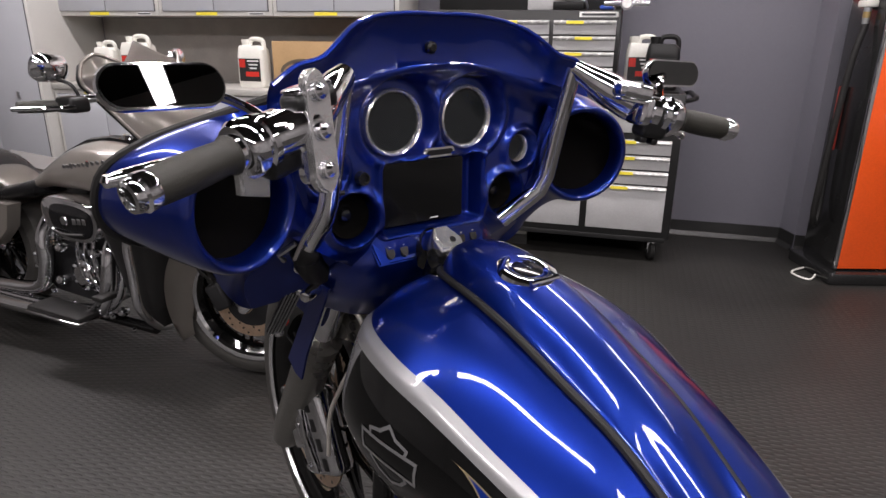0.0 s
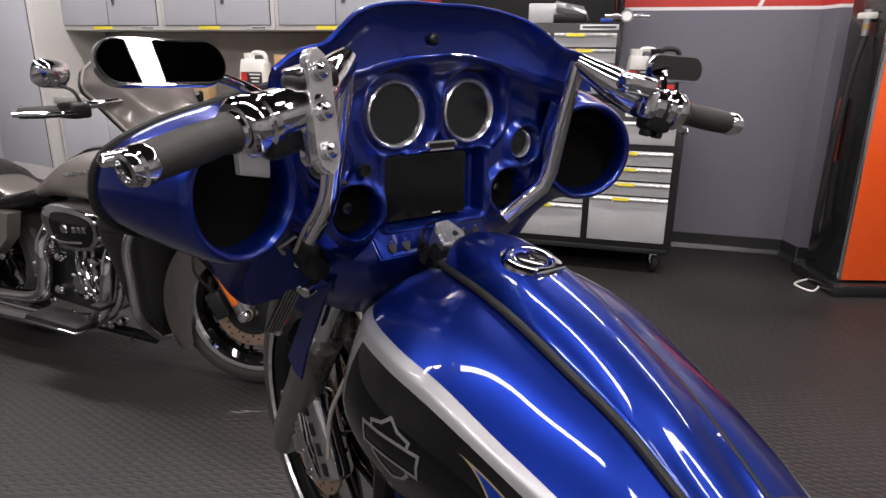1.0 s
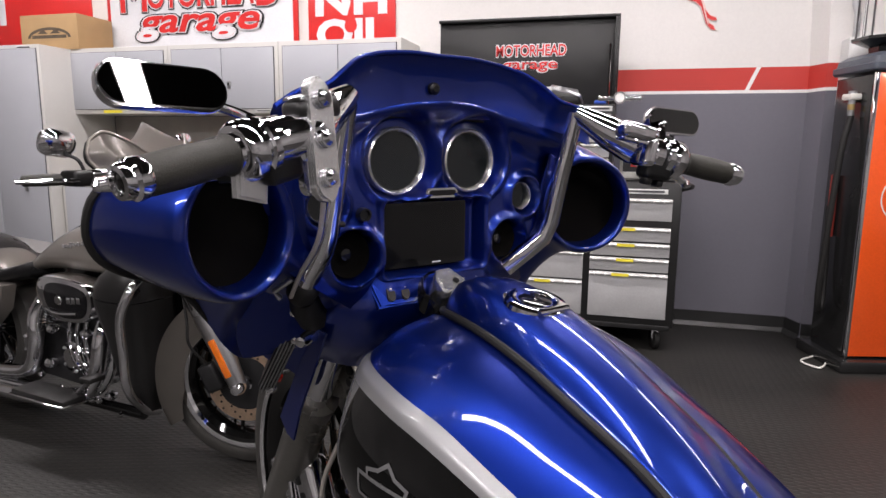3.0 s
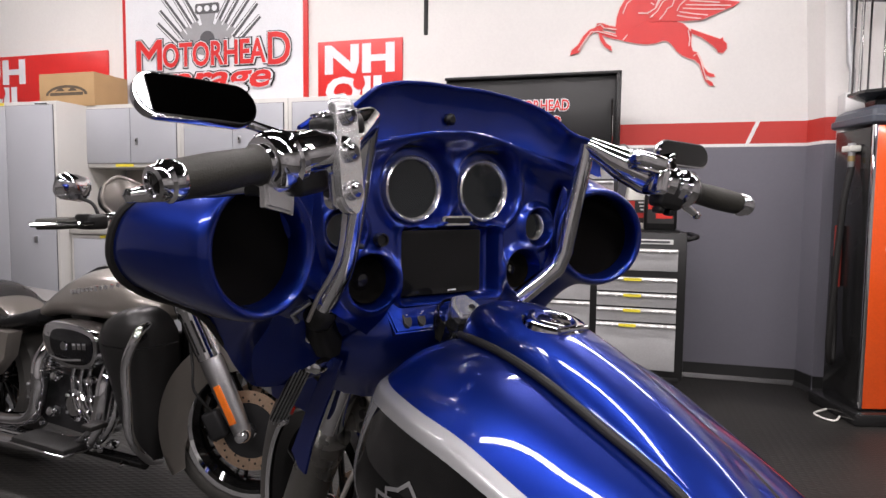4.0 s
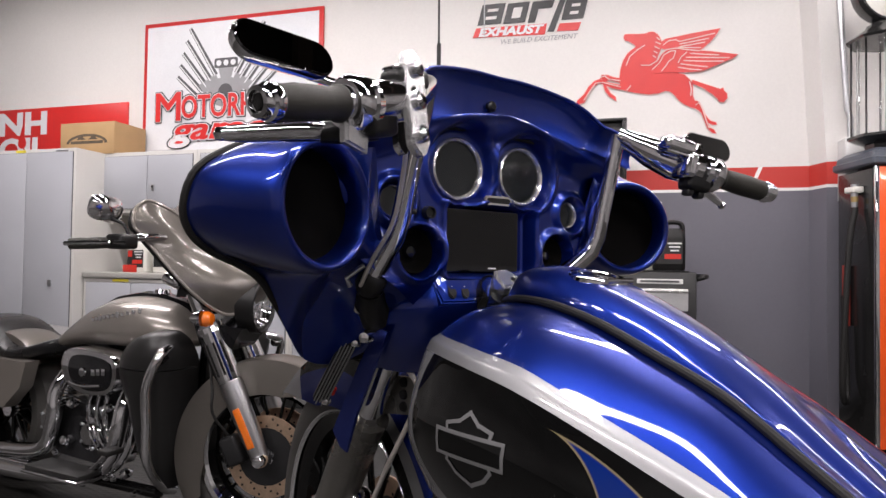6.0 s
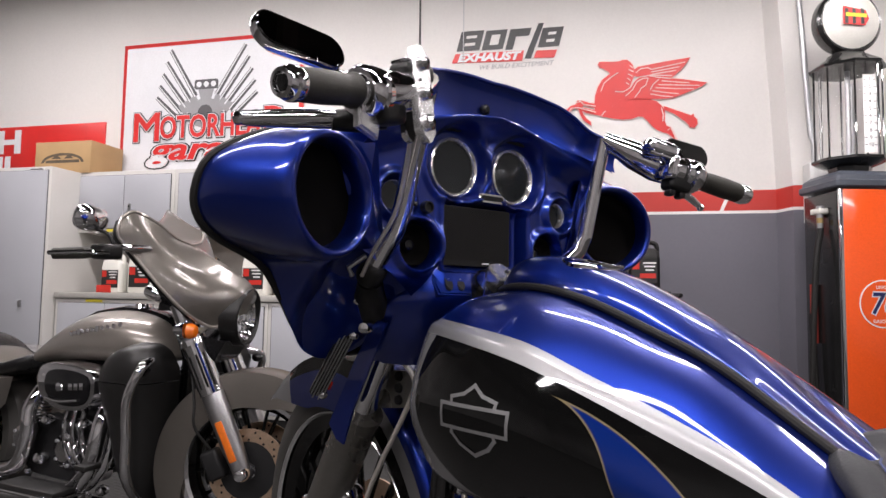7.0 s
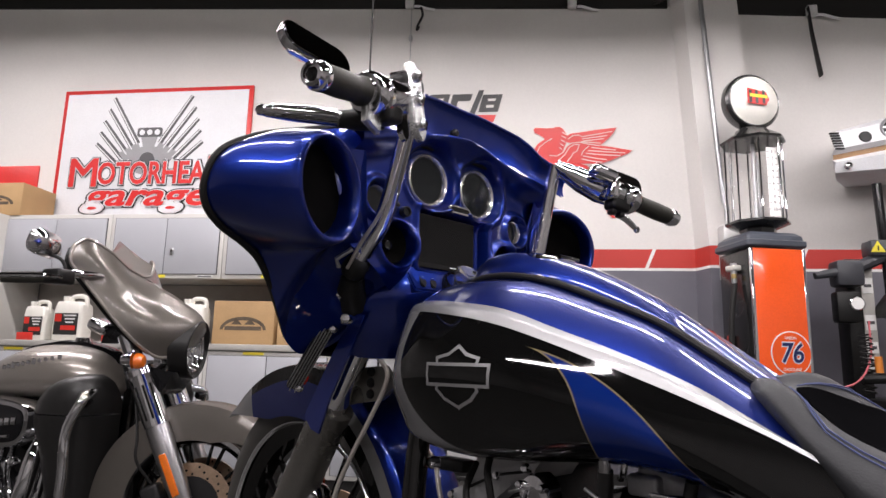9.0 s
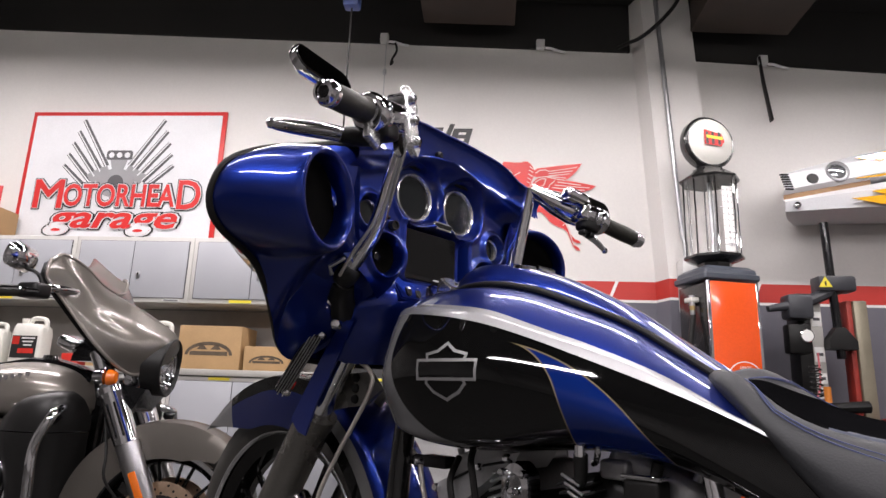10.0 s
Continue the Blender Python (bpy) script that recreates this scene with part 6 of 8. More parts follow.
# chrome brake caliper behind the left fork leg
mq = frame3(BP(0.545, 0.075, 0.50), BP(0.85, 0.25, -0.35) - BP(0, 0, 0), BP(0.30, 0.05, 0.95) - BP(0, 0, 0))
cal = part("brake_caliper", box((0, 0, 0), (0.115, 0.20, 0.06), 0.022, 4), CHROME, bike, "polished chrome brake caliper")
cal.matrix_basis = mq
for sgn in (-1, 1):
    for k in range(4):
        part("caliper_slot", box((-0.026 + 0.004 * k, -0.066 + 0.044 * k, sgn * 0.0295), (0.016, 0.030, 0.006), 0.003, 2), PLASTIC, cal)
        part("bolt", lathe([(0, 0.010), (0.006, 0.009), (0.008, 0.004), (0.009, 0.0), (0, 0.0)], pose(0.030, -0.072 + 0.048 * k, sgn * 0.028, 0 if sgn > 0 else 180), 14), CHROME, cal)
    part("caliper_rib", tube([(0.004, -0.085, sgn * 0.031), (0.010, 0.0, sgn * 0.036), (0.004, 0.085, sgn * 0.031)], 0.007, 10), CHROME, cal)
part("caliper_bracket", box((0.075, 0.03, 0.0), (0.05, 0.15, 0.028), 0.01, 3), CHROME, cal)

# frame tubes, cables
for side in (-1, 1):
    part("down_tube", tube(spline([BP(0.19, side * 0.05, 0.90), BP(0.195, side * 0.10, 0.75), BP(0.175, side * 0.13, 0.5), BP(0.12, side * 0.14, 0.22), BP(-0.3, side * 0.14, 0.18)], 5), 0.019, 14), BLACKPAINT, bike, "black frame tube")
part("steering_neck", tube([BP(0.16, 0, 0.99), BP(0.24, 0, 0.80)], 0.045, 20), BLACKPAINT, bike)
part("backbone", tube([BP(0.18, 0, 0.93), BP(-0.2, 0, 0.80), BP(-0.7, 0, 0.62)], 0.04, 16), BLACKPAINT, bike)
part("coil_bracket", loft([[FP(x, b, z) for b, z in ((-0.225, 0.84), (-0.15, 0.845), (-0.092, 0.849), (-0.06, 0.815), (-0.10, 0.785), (-0.17, 0.775), (-0.232, 0.762))] for x in (-0.062, -0.052)]), FORKGREY, bike, "dark grey metal bracket")
# raised black discs stand for the bracket's three holes, their shade put into colour
for q in (0.795, 0.816, 0.837):
    part("bolt", lathe([(0, 0.005), (0.008, 0.004), (0.0095, 0), (0, 0)], axis(FP(-0.0625, -0.128, q), FD(-1, 0, 0)), 14), PLASTIC, bike)
part("clutch_cable", tube(spline([FP(-0.08, b, z) for b, z in ((-0.15, 0.90), (-0.117, 0.874), (-0.084, 0.856), (-0.068, 0.833), (-0.082, 0.795), (-0.118, 0.737), (-0.153, 0.683), (-0.196, 0.601), (-0.21, 0.5))], 8), 0.0045, 10), CABLE, bike, "braided steel clutch cable")


def engine(parent, P, chrome, finmat, scale=1.0, s0=0.0):
    """A V-twin: two finned cylinders, rocker boxes, crankcase and covers."""
    case = part("crankcase", tube([P(s0 - 0.02, 0.13, 0.36), P(s0 - 0.02, -0.13, 0.36)], 0.15, 28), finmat, parent, "engine crankcase")
    for tilt in (-22.5, 22.5):
        dx, dz = math.sin(radians(tilt)), math.cos(radians(tilt))
        base = Vector((s0 - 0.02 + dx * 0.13, 0.36 + dz * 0.13))
        for k in range(11):
            h = 0.014 * k
            c = P(base.x + dx * h, 0, base.y + dz * h)
            m = axis(c, P(dx, 0, dz) - P(0, 0, 0))
            r = 0.078 - (0.006 if k < 2 else 0.0)
            part("cooling_fin", lathe([(0.0, 0.0), (r, 0.0), (r + 0.001, 0.002), (r, 0.004), (0, 0.004)], m, 28), ALU if k % 2 == 0 else finmat, case, "")
        m = axis(P(base.x + dx * 0.075, 0, base.y + dz * 0.075), P(dx, 0, dz) - P(0, 0, 0))
        part("cylinder", lathe([(0, -0.08), (0.064, -0.08), (0.064, 0.085), (0, 0.085)], m, 28), finmat, case)
        hm = frame3(P(base.x + dx * 0.19, 0, base.y + dz * 0.19), P(dz, 0, -dx) - P(0, 0, 0), P(0, 1, 0) - P(0, 0, 0))
        part("cylinder_head", box((0, 0, 0), (0.15, 0.17, 0.07), 0.014, 3), finmat, case, "aluminium cylinder head").matrix_basis = hm
        rb = part("rocker_box", box((0, 0, 0.0), (0.135, 0.16, 0.05), 0.016, 4), chrome, case, "chrome rocker box")
        rb.matrix_basis = hm @ pose(0, 0, -0.055 if (hm.to_3x3() @ Vector((0, 0, 1))).z < 0 else 0.055)
        for a in (-0.05, 0.05):
            for b in (-0.06, 0.06):
                part("bolt", lathe([(0, 0.036), (0.006, 0.036), (0.006, 0.02), (0, 0.02)], pose(a, b, 0, 180 if (hm.to_3x3() @ Vector((0, 0, 1))).z < 0 else 0), 10), chrome, rb)
        for q in (-0.03, 0.03):
            for sgn in (-1, 1):
                part("pushrod_tube", tube([P(base.x - 0.02 * (tilt > 0) + q * 0.3, sgn * 0.10, 0.40), P(base.x + dx * 0.18 + q, sgn * 0.085, base.y + dz * 0.18)], 0.010, 10), finmat, case)
    return case


engine(bike, BP, SATIN, ENGINE, s0=-0.085)
part("primary_cover", loft([[BP(s, l, z) for s, z in ((0.10, 0.36), (0.07, 0.45), (-0.05, 0.48), (-0.35, 0.47), (-0.45, 0.40), (-0.43, 0.28), (-0.3, 0.24), (0.0, 0.24), (0.07, 0.28))] for l in (0.15, 0.19)] + [[BP(-0.17 + (s + 0.17) * 0.9, 0.205, 0.36 + (z - 0.36) * 0.85) for s, z in ((0.10, 0.36), (0.07, 0.45), (-0.05, 0.48), (-0.35, 0.47), (-0.45, 0.40), (-0.43, 0.28), (-0.3, 0.24), (0.0, 0.24), (0.07, 0.28))]]), CHROME, bike, "chrome primary cover")
# horn and chrome fittings ahead of the engine
for s, l, z, r in ((0.14, 0.10, 0.52, 0.045), (0.05, 0.19, 0.56, 0.035)):
    part("chrome_cover", lathe([(0, 0.03), (r * 0.5, 0.028), (r * 0.9, 0.016), (r, 0.0), (r, -0.02), (0, -0.02)], axis(BP(s, l, z), BP(0.3, 1, 0.35)), 28), CHROME, bike, "chrome cover")
part("exhaust_pipe", tube(spline([BP(0.02, -0.12, 0.55), BP(0.12, -0.16, 0.45), BP(0.10, -0.18, 0.28), BP(-0.2, -0.19, 0.22), BP(-0.9, -0.22, 0.24)], 6), 0.03, 16), CHROME, bike)
wheel(bike, BP(-1.12, 0, 0.33), Vector((1, 0, 0)), 0.33, 0.23, 0.18, 9, CHROME, (1,))
fender(bike, BP(-1.12, 0, 0.33), Vector((1, 0, 0)), Vector((0, 1, 0)), 0.40, 0.12, 20, 190, 0.10, lambda t, x: 0, "blue rear fender")
part("jiffy_stand", tube([BP(-0.15, 0.15, 0.18), BP(-0.05, 0.32, 0.02), BP(0.0, 0.36, 0.012)], [0.014, 0.012, 0.016], 10), CHROME, bike)

# fittings between the cylinders and the tank's underside
head = part("head_casting", loft([[BP(s, l, z) for s, z in ((0.100, 0.668), (0.008, 0.711), (-0.070, 0.729), (-0.050, 0.703), (-0.022, 0.694), (0.050, 0.640), (0.085, 0.628))] for l in (0.02, 0.118)], cap=True), SATIN, bike, "satin silver head casting", 20)
for s, z in ((0.094, 0.662), (0.072, 0.634), (0.004, 0.701), (-0.048, 0.718)):
    part("bolt", lathe([(0, 0.010), (0.005, 0.009), (0.007, 0.004), (0.007, -0.006), (0, -0.006)], axis(BP(s, 0.118, z), BP(0, 1, 0.2)), 12), CHROME, head)
part("gasket_line", tube([BP(0.062, 0.119, 0.678), BP(0.010, 0.119, 0.702), BP(-0.055, 0.119, 0.716)], 0.0022, 6), RUBBER, head)
oval = []
for f, l in ((1.0, 0.115), (1.0, 0.136), (0.92, 0.143), (0.60, 0.146), (0.52, 0.139), (0.2, 0.139)):
    oval.append([BP(-0.078 + x * f * 0.8, l, 0.678 + y * f) for x, y in stadium(0.062, 0.082, 8)])
cover = part("cam_cover", loft(oval), CHROME, bike, "polished oval cover with cap screws", 30)
for x, y in ((-0.018, 0.024), (0.018, 0.024), (-0.018, -0.024), (0.018, -0.024), (0.0, 0.0)):
    part("bolt", lathe([(0, 0.008), (0.0045, 0.007), (0.006, 0.003), (0.006, -0.004), (0, -0.004)], axis(BP(-0.078 + x, 0.146, 0.678 + y), BP(0, 1, 0.1)), 12), CHROME, cover)
for k in range(6):
    part("head_fin", tube([BP(-0.026 + 0.003 * k, 0.126, 0.697 - 0.0125 * k), BP(-0.060 + 0.003 * k, 0.130, 0.709 - 0.0125 * k)], 0.0026, 6), ALU, bike)
    part("head_fin", tube([BP(-0.140 - 0.005 * k, 0.118, 0.706 - 0.011 * k), BP(-0.170 - 0.005 * k, 0.122, 0.694 - 0.011 * k)], 0.0022, 6), ALU, bike)
for k in range(7):
    part("cylinder_rib", box(BP(-0.155 - 0.004 * k, 0.06, 0.700 - 0.011 * k), (0.11, 0.055, 0.004), 0.0012, 1, pose(0, 0, 0, -20, 0, 0)), ENGINE, bike)
part("breather_tube", tube([BP(-0.182, 0.138, 0.758), BP(-0.182, 0.138, 0.733)], 0.0075, 16), CHROME, bike, "short chrome breather tube")
part("breather_boot", tube([BP(-0.182, 0.136, 0.735), BP(-0.178, 0.13, 0.715), BP(-0.165, 0.11, 0.695)], [0.0095, 0.0095, 0.008], 14), RUBBER, bike, "black rubber boot")
part("fuel_pipe", tube(spline([BP(-0.208, 0.13, 0.757), BP(-0.204, 0.13, 0.740), BP(-0.196, 0.12, 0.728), BP(-0.18, 0.10, 0.722)], 5), 0.0042, 10), CHROME, bike, "thin chrome fuel pipe")
part("intake_flange", box(BP(-0.205, 0.08, 0.716), (0.03, 0.042, 0.026), 0.006, 3), SATIN, bike, "satin intake flange")
part("sensor_body", box(BP(-0.255, 0.10, 0.690), (0.035, 0.050, 0.040), 0.006, 3), RUBBER, bike, "black sensor with a bright cap")
part("sensor_cap", box(BP(-0.255, 0.10, 0.7125), (0.038, 0.054, 0.006), 0.002, 2), CHROME, bike)
part("sensor_plug", tube([BP(-0.268, 0.10, 0.713), BP(-0.272, 0.10, 0.731)], 0.0075, 12), RUBBER, bike)
part("chrome_tube", tube([BP(-0.342, 0.11, 0.722), BP(-0.360, 0.12, 0.62)], 0.011, 16), CHROME, bike)
for k, (s, l, z) in enumerate(((0.020, 0.125, 0.735), (0.066, 0.120, 0.700))):
    part("plug_lead", tube(spline([BP(s, l - 0.02, z + 0.01), BP(s - 0.012, l + 0.012, z - 0.02), BP(s - 0.022, l + 0.018, z - 0.05), BP(s - 0.02, l, z - 0.12)], 6), 0.0055, 8), RUBBER, bike, "black plug lead")
banjo = BP(0.165, 0.092, 0.697)
part("brake_union", lathe([(0, 0.014), (0.007, 0.013), (0.0105, 0.008), (0.0105, -0.012), (0, -0.012)], axis(banjo, BP(0.2, 1, 0.1)), 18), CHROME, bike, "chrome banjo union")
part("brake_line", tube(spline([banjo + BP(0.045, -0.004, 0.045), banjo + BP(0.02, 0.0, 0.016), banjo, banjo + BP(-0.012, 0.004, -0.03), banjo + BP(-0.028, 0.004, -0.09), banjo + BP(-0.03, 0, -0.2)], 6), 0.0042, 10), CABLE, bike, "braided brake line")
part("union_block", box(BP(0.135, 0.075, 0.697), (0.03, 0.06, 0.02), 0.005, 2), PLASTIC, bike)
part("throttle_body", box(BP(-0.10, 0.02, 0.62), (0.10, 0.14, 0.10), 0.02, 3), ENGINE, bike, "black throttle body")
part("reflector", box((0, 0, 0), (0.018, 0.026, 0.008), 0.003, 2, mc @ pose(0.060, 0.010, -0.016)), REDLENS, bike, "small red reflector")
# ---- vintage fuel pump by the column ----
PUMP = pose(1.540, 4.334, 0, 0, 0, 15)
pump = thing("fuel_pump", "vintage orange fuel pump with glass cylinder and white globe", "fuel pump", PUMP)
HW, HD = 0.185, 0.17
def pump_body():
    part("plinth", box((0, 0, 0.035), (0.46, 0.46, 0.07), 0.012), PUMPDARK, pump, "black base plinth")
    part("side_panel", box((0, 0.012, 0.84), (2 * HW - 0.01, 2 * HD - 0.024, 1.54), 0.006), PUMPDARK, pump, "dark side panels")
    part("front_panel", box((0, -HD - 0.004, 0.85), (2 * HW - 0.03, 0.012, 1.53), 0.003), ORANGE, pump, "orange enamel front panel")
    for s in (-1, 1):
        part("corner_strip", box((s * (HW - 0.008), -HD - 0.002, 0.85), (0.022, 0.022, 1.54), 0.006), CHROME, pump, "chrome corner strip")
    part("top_cap", loft([[Vector((x * f, y * f, z)) for x, y in stadium(0.395, 0.365, 3, 0.02)] for z, f in ((1.625, 1.0), (1.635, 1.05), (1.665, 1.05), (1.672, 0.98), (1.70, 0.96), (1.725, 0.80))]), mat("slate_enamel", (0.07, 0.08, 0.10), 0.35), pump, "slate grey cap")
    rs = [[Vector((r * math.cos(radians(22.5 + 45 * k)), r * math.sin(radians(22.5 + 45 * k)), z)) for k in range(8)] for z, r in ((1.735, 0.11), (1.765, 0.115), (1.80, 0.20), (1.815, 0.20))]
    part("lower_collar", loft(rs), PUMPDARK, pump, "black octagonal collar")
    rs = [[Vector((r * math.cos(radians(22.5 + 45 * k)), r * math.sin(radians(22.5 + 45 * k)), z)) for k in range(8)] for z, r in ((2.36, 0.20), (2.375, 0.205), (2.44, 0.11), (2.46, 0.10))]
    part("upper_collar", loft(rs), PUMPDARK, pump, "black octagonal collar")
    for k in range(8):
        a = radians(22.5 + 45 * k)
        part("guard_rod", tube([(0.178 * math.cos(a), 0.178 * math.sin(a), 1.81), (0.178 * math.cos(a), 0.178 * math.sin(a), 2.37)], 0.006, 8), CHROME, pump)
    g = part("glass_cylinder", lathe([(0.150, 1.815), (0.150, 2.365), (0.145, 2.365), (0.145, 1.815)], None, 32), GLASS, pump, "clear glass measuring cylinder")
    g.visible_shadow = False
    part("inner_pipe", tube([(0.0, 0, 1.81), (0.0, 0, 2.36)], 0.014, 12), STEEL, pump)
    part("inner_pipe", tube([(0.06, 0.05, 1.81), (0.06, 0.05, 2.30)], 0.009, 10), STEEL, pump)
    sc = part("scale_strip", box((0.045, -0.125, 2.07), (0.075, 0.003, 0.46)), WHITETAG, pump, "white measuring strip with numbers")
    for i in range(10):
        letters(str(i + 1), 0.032, frame3((0.045, -0.1275, 2.27 - 0.043 * i), (1, 0, 0), (0, 0, 1)), SIGNBLACK, sc, "number", 0.0004)
        for s in (-1, 1):
            part("tick", box((0.045 + s * 0.028, -0.1272, 2.27 - 0.043 * i), (0.014, 0.001, 0.004)), SIGNBLACK, sc)
    GZ = 2.655
    gl = part("globe", lathe([(0.0, -0.085), (0.12, -0.080), (0.182, -0.050), (0.198, -0.02), (0.198, 0.03), (0.182, 0.05), (0.0, 0.055)], axis((0, 0, GZ), (0, -1, 0)), 40), PUMPDARK, pump, "black round globe frame")
    part("globe_lens", lathe([(0.0, 0.096), (0.07, 0.090), (0.13, 0.074), (0.176, 0.048), (0.176, 0.03), (0.0, 0.03)], axis((0, 0, GZ), (0, -1, 0)), 40), JUGWHITE, gl, "white globe lens")
    m = frame3((-0.01, -0.0985, GZ + 0.012), (1, 0, 0), (0, 0, 1))
    part("globe_badge", prism([(-0.07, -0.055), (0.06, -0.062), (0.085, -0.02), (0.065, 0.03), (-0.07, 0.055)], 0.003, m), SIGNRED, gl, "red badge")
    for x in (-0.05, -0.005, 0.045):
        part("badge_stripe", prism([(x - 0.01, -0.052), (x + 0.01, -0.052), (x + 0.01, 0.036), (x - 0.01, 0.042)], 0.001, m @ pose(0, 0, 0.003)), SIGNBLACK, gl)
    part("badge_print", prism([(-0.055, -0.008), (0.07, -0.014), (0.07, 0.008), (-0.055, 0.014)], 0.001, m @ pose(0, 0, 0.0042)), YELLOWTAG, gl)
    # round badge with the number
    mb = frame3((0.045, -HD - 0.0105, 0.965), (1, 0, 0), (0, 0, 1))
    circ = lambda r: [(r * math.cos(radians(a)), r * math.sin(radians(a))) for a in range(0, 360, 8)]
    b = part("round_badge", prism(circ(0.135), 0.002, mb), WHITETAG, pump, "orange round badge with white rim")
    part("badge_field", prism(circ(0.128), 0.002, mb @ pose(0, 0, 0.001)), ORANGE, b)
    letters("76", 0.17, mb @ pose(0, -0.003, 0.0035), SIGNWHITE, b, "number", 0.0005, 0.155, shear=0.15, bold=0.009)
    letters("76", 0.17, mb @ pose(0, -0.003, 0.0050), NAVY, b, "number", 0.0005, 0.145, shear=0.15, bold=0.002)
    letters("UNION", 0.028, mb @ pose(0, 0.092, 0.0035), WHITETAG, b, "word", 0.0005, 0.075)
    letters("GASOLINE", 0.028, mb @ pose(0, -0.098, 0.0035), WHITETAG, b, "word", 0.0005, 0.12)
    # hose and nozzle on its side
    h = part("hose", tube(spline([(-HW - 0.03, -0.05, 1.40), (-HW - 0.07, -0.06, 1.2), (-HW - 0.10, -0.07, 0.8), (-HW - 0.11, -0.06, 0.42), (-HW - 0.07, -0.02, 0.30), (-HW - 0.03, 0.03, 0.42), (-HW - 0.03, 0.06, 0.9)], 8), 0.017, 10), RUBBER, pump, "black fuel hose")
    part("nozzle", tube([(-HW - 0.035, -0.05, 1.53), (-HW - 0.035, -0.05, 1.40)], [0.02, 0.016], 12), STEEL, pump, "steel nozzle")
    part("valve", box((-HW - 0.025, -0.03, 1.50), (0.06, 0.09, 0.035), 0.008), JUGWHITE, pump)
    part("brass_fitting", lathe([(0, 0), (0.018, 0), (0.018, 0.03), (0, 0.03)], pose(-HW - 0.035, -0.05, 1.43), 12), GOLD, pump)
    part("red_bracket", box((-HW - 0.015, 0.06, 0.9), (0.02, 0.05, 0.35), 0.004), RUSTMETAL, pump)


pump_body()
# electrical box, conduit on the column
t = thing("electrical_box", "grey metal electrical box on the painted column", "electrical box", pose(1.46, 4.70, 1.47))
part("case", box((0, -0.075, 0.2), (0.14, 0.15, 0.38), 0.006), PAINTGREY, t)
part("cover", box((0, -0.152, 0.2), (0.12, 0.006, 0.35), 0.003), PAINTGREY, t)
tagged(part("conduit", tube([(1.45, 4.66, 1.84), (1.45, 4.66, 2.0), (1.435, 4.67, 2.06), (1.315, 4.67, 4.2)], 0.018, 12), STEEL), "galvanised conduit up the column", "conduit")
tagged(part("power_cord", tube(spline([(1.40, 4.38, 0.02), (1.30, 4.3, 0.012), (1.22, 4.2, 0.01), (1.28, 4.1, 0.01), (1.33, 4.16, 0.01), (1.38, 4.28, 0.02)], 6), 0.006, 8), JUGWHITE), "white power cord loop on the floor", "cord")
# straps and cords hanging from the ceiling
tagged(part("strap", tube([(2.17, 4.80, 3.62), (2.18, 4.79, 3.4), (2.22, 4.79, 3.05)], [0.024, 0.029, 0.034], 8, True, 0.3), RUBBER), "black strap hanging on the wall", "strap")
t = thing("cord_reel", "blue and grey overhead cord with hanging cable", "cord", pose(-1.05, 4.0, 0))
part("ceiling_bracket", tube([(0, 0, 3.7), (0, 0, ceiling_z(-1.05) + RISE + 0.01)], 0.012, 8), STEEL, t)
part("reel", box((0, 0, 3.66), (0.12, 0.1, 0.16), 0.02), mat("blue_plastic", (0.05, 0.09, 0.3), 0.4), t)
part("hanging_cable", tube([(0, 0, 3.6), (0.0, 0, 2.9), (0.005, 0, 2.3)], 0.007, 8), RUBBER, t)
part("cord_grip", tube([(0.005, 0, 2.45), (0.005, 0, 2.2)], 0.014, 8), RUBBER, t)
t = thing("hanging_cord", "thin grey cord hanging down the wall", "cord", pose(-0.93, 4.8, 0))
part("cord_line", tube([(0, 0, 3.8), (0, 0, 2.75)], 0.004, 6), STEEL, t)
part("cord_end", lathe([(0, 0.03), (0.012, 0.025), (0.018, 0.0), (0.012, -0.025), (0, -0.03)], pose(0.0, -0.01, 3.50), 12), STEEL, t)
part("cord_loop", tube(spline([(0.08, 0, 3.78), (0.095, -0.01, 3.70), (0.06, -0.01, 3.62), (0.05, -0.01, 3.57), (0.07, -0.01, 3.60)], 5), 0.010, 8), RUBBER, t, "black loop of cord")
for x, z in ((-0.95, 3.83), (0.39, 3.755), (2.20, 3.59)):
    t = thing("junction_box", "grey junction box at the top of the wall", "junction box", pose(x, 4.81, z), "junction boxes along the wall")
    part("box_body", box((0, 0, 0), (0.070, 0.05, 0.085), 0.006), PAINTGREY, t)
    part("box_cover", box((0, -0.027, 0), (0.062, 0.006, 0.075), 0.003), PAINTGREY, t)
    part("box_conduit", tube(spline([(0.04, 0, -0.03), (0.09, 0, -0.035), (0.15, 0.005, -0.055), (0.21, 0.02, -0.06)], 5), 0.011, 8), FIXTURE, t, "white bent conduit")
tagged(part("ceiling_cable", tube(spline([(1.04, 4.832, 3.735), (1.10, 4.70, 3.70), (1.18, 4.62, 3.70), (1.318, 4.6, 3.811), (1.45, 4.56, 3.96), (1.52, 4.5, 4.12)], 6), 0.016, 8), RUBBER), "black cable slung under the ceiling", "cable")


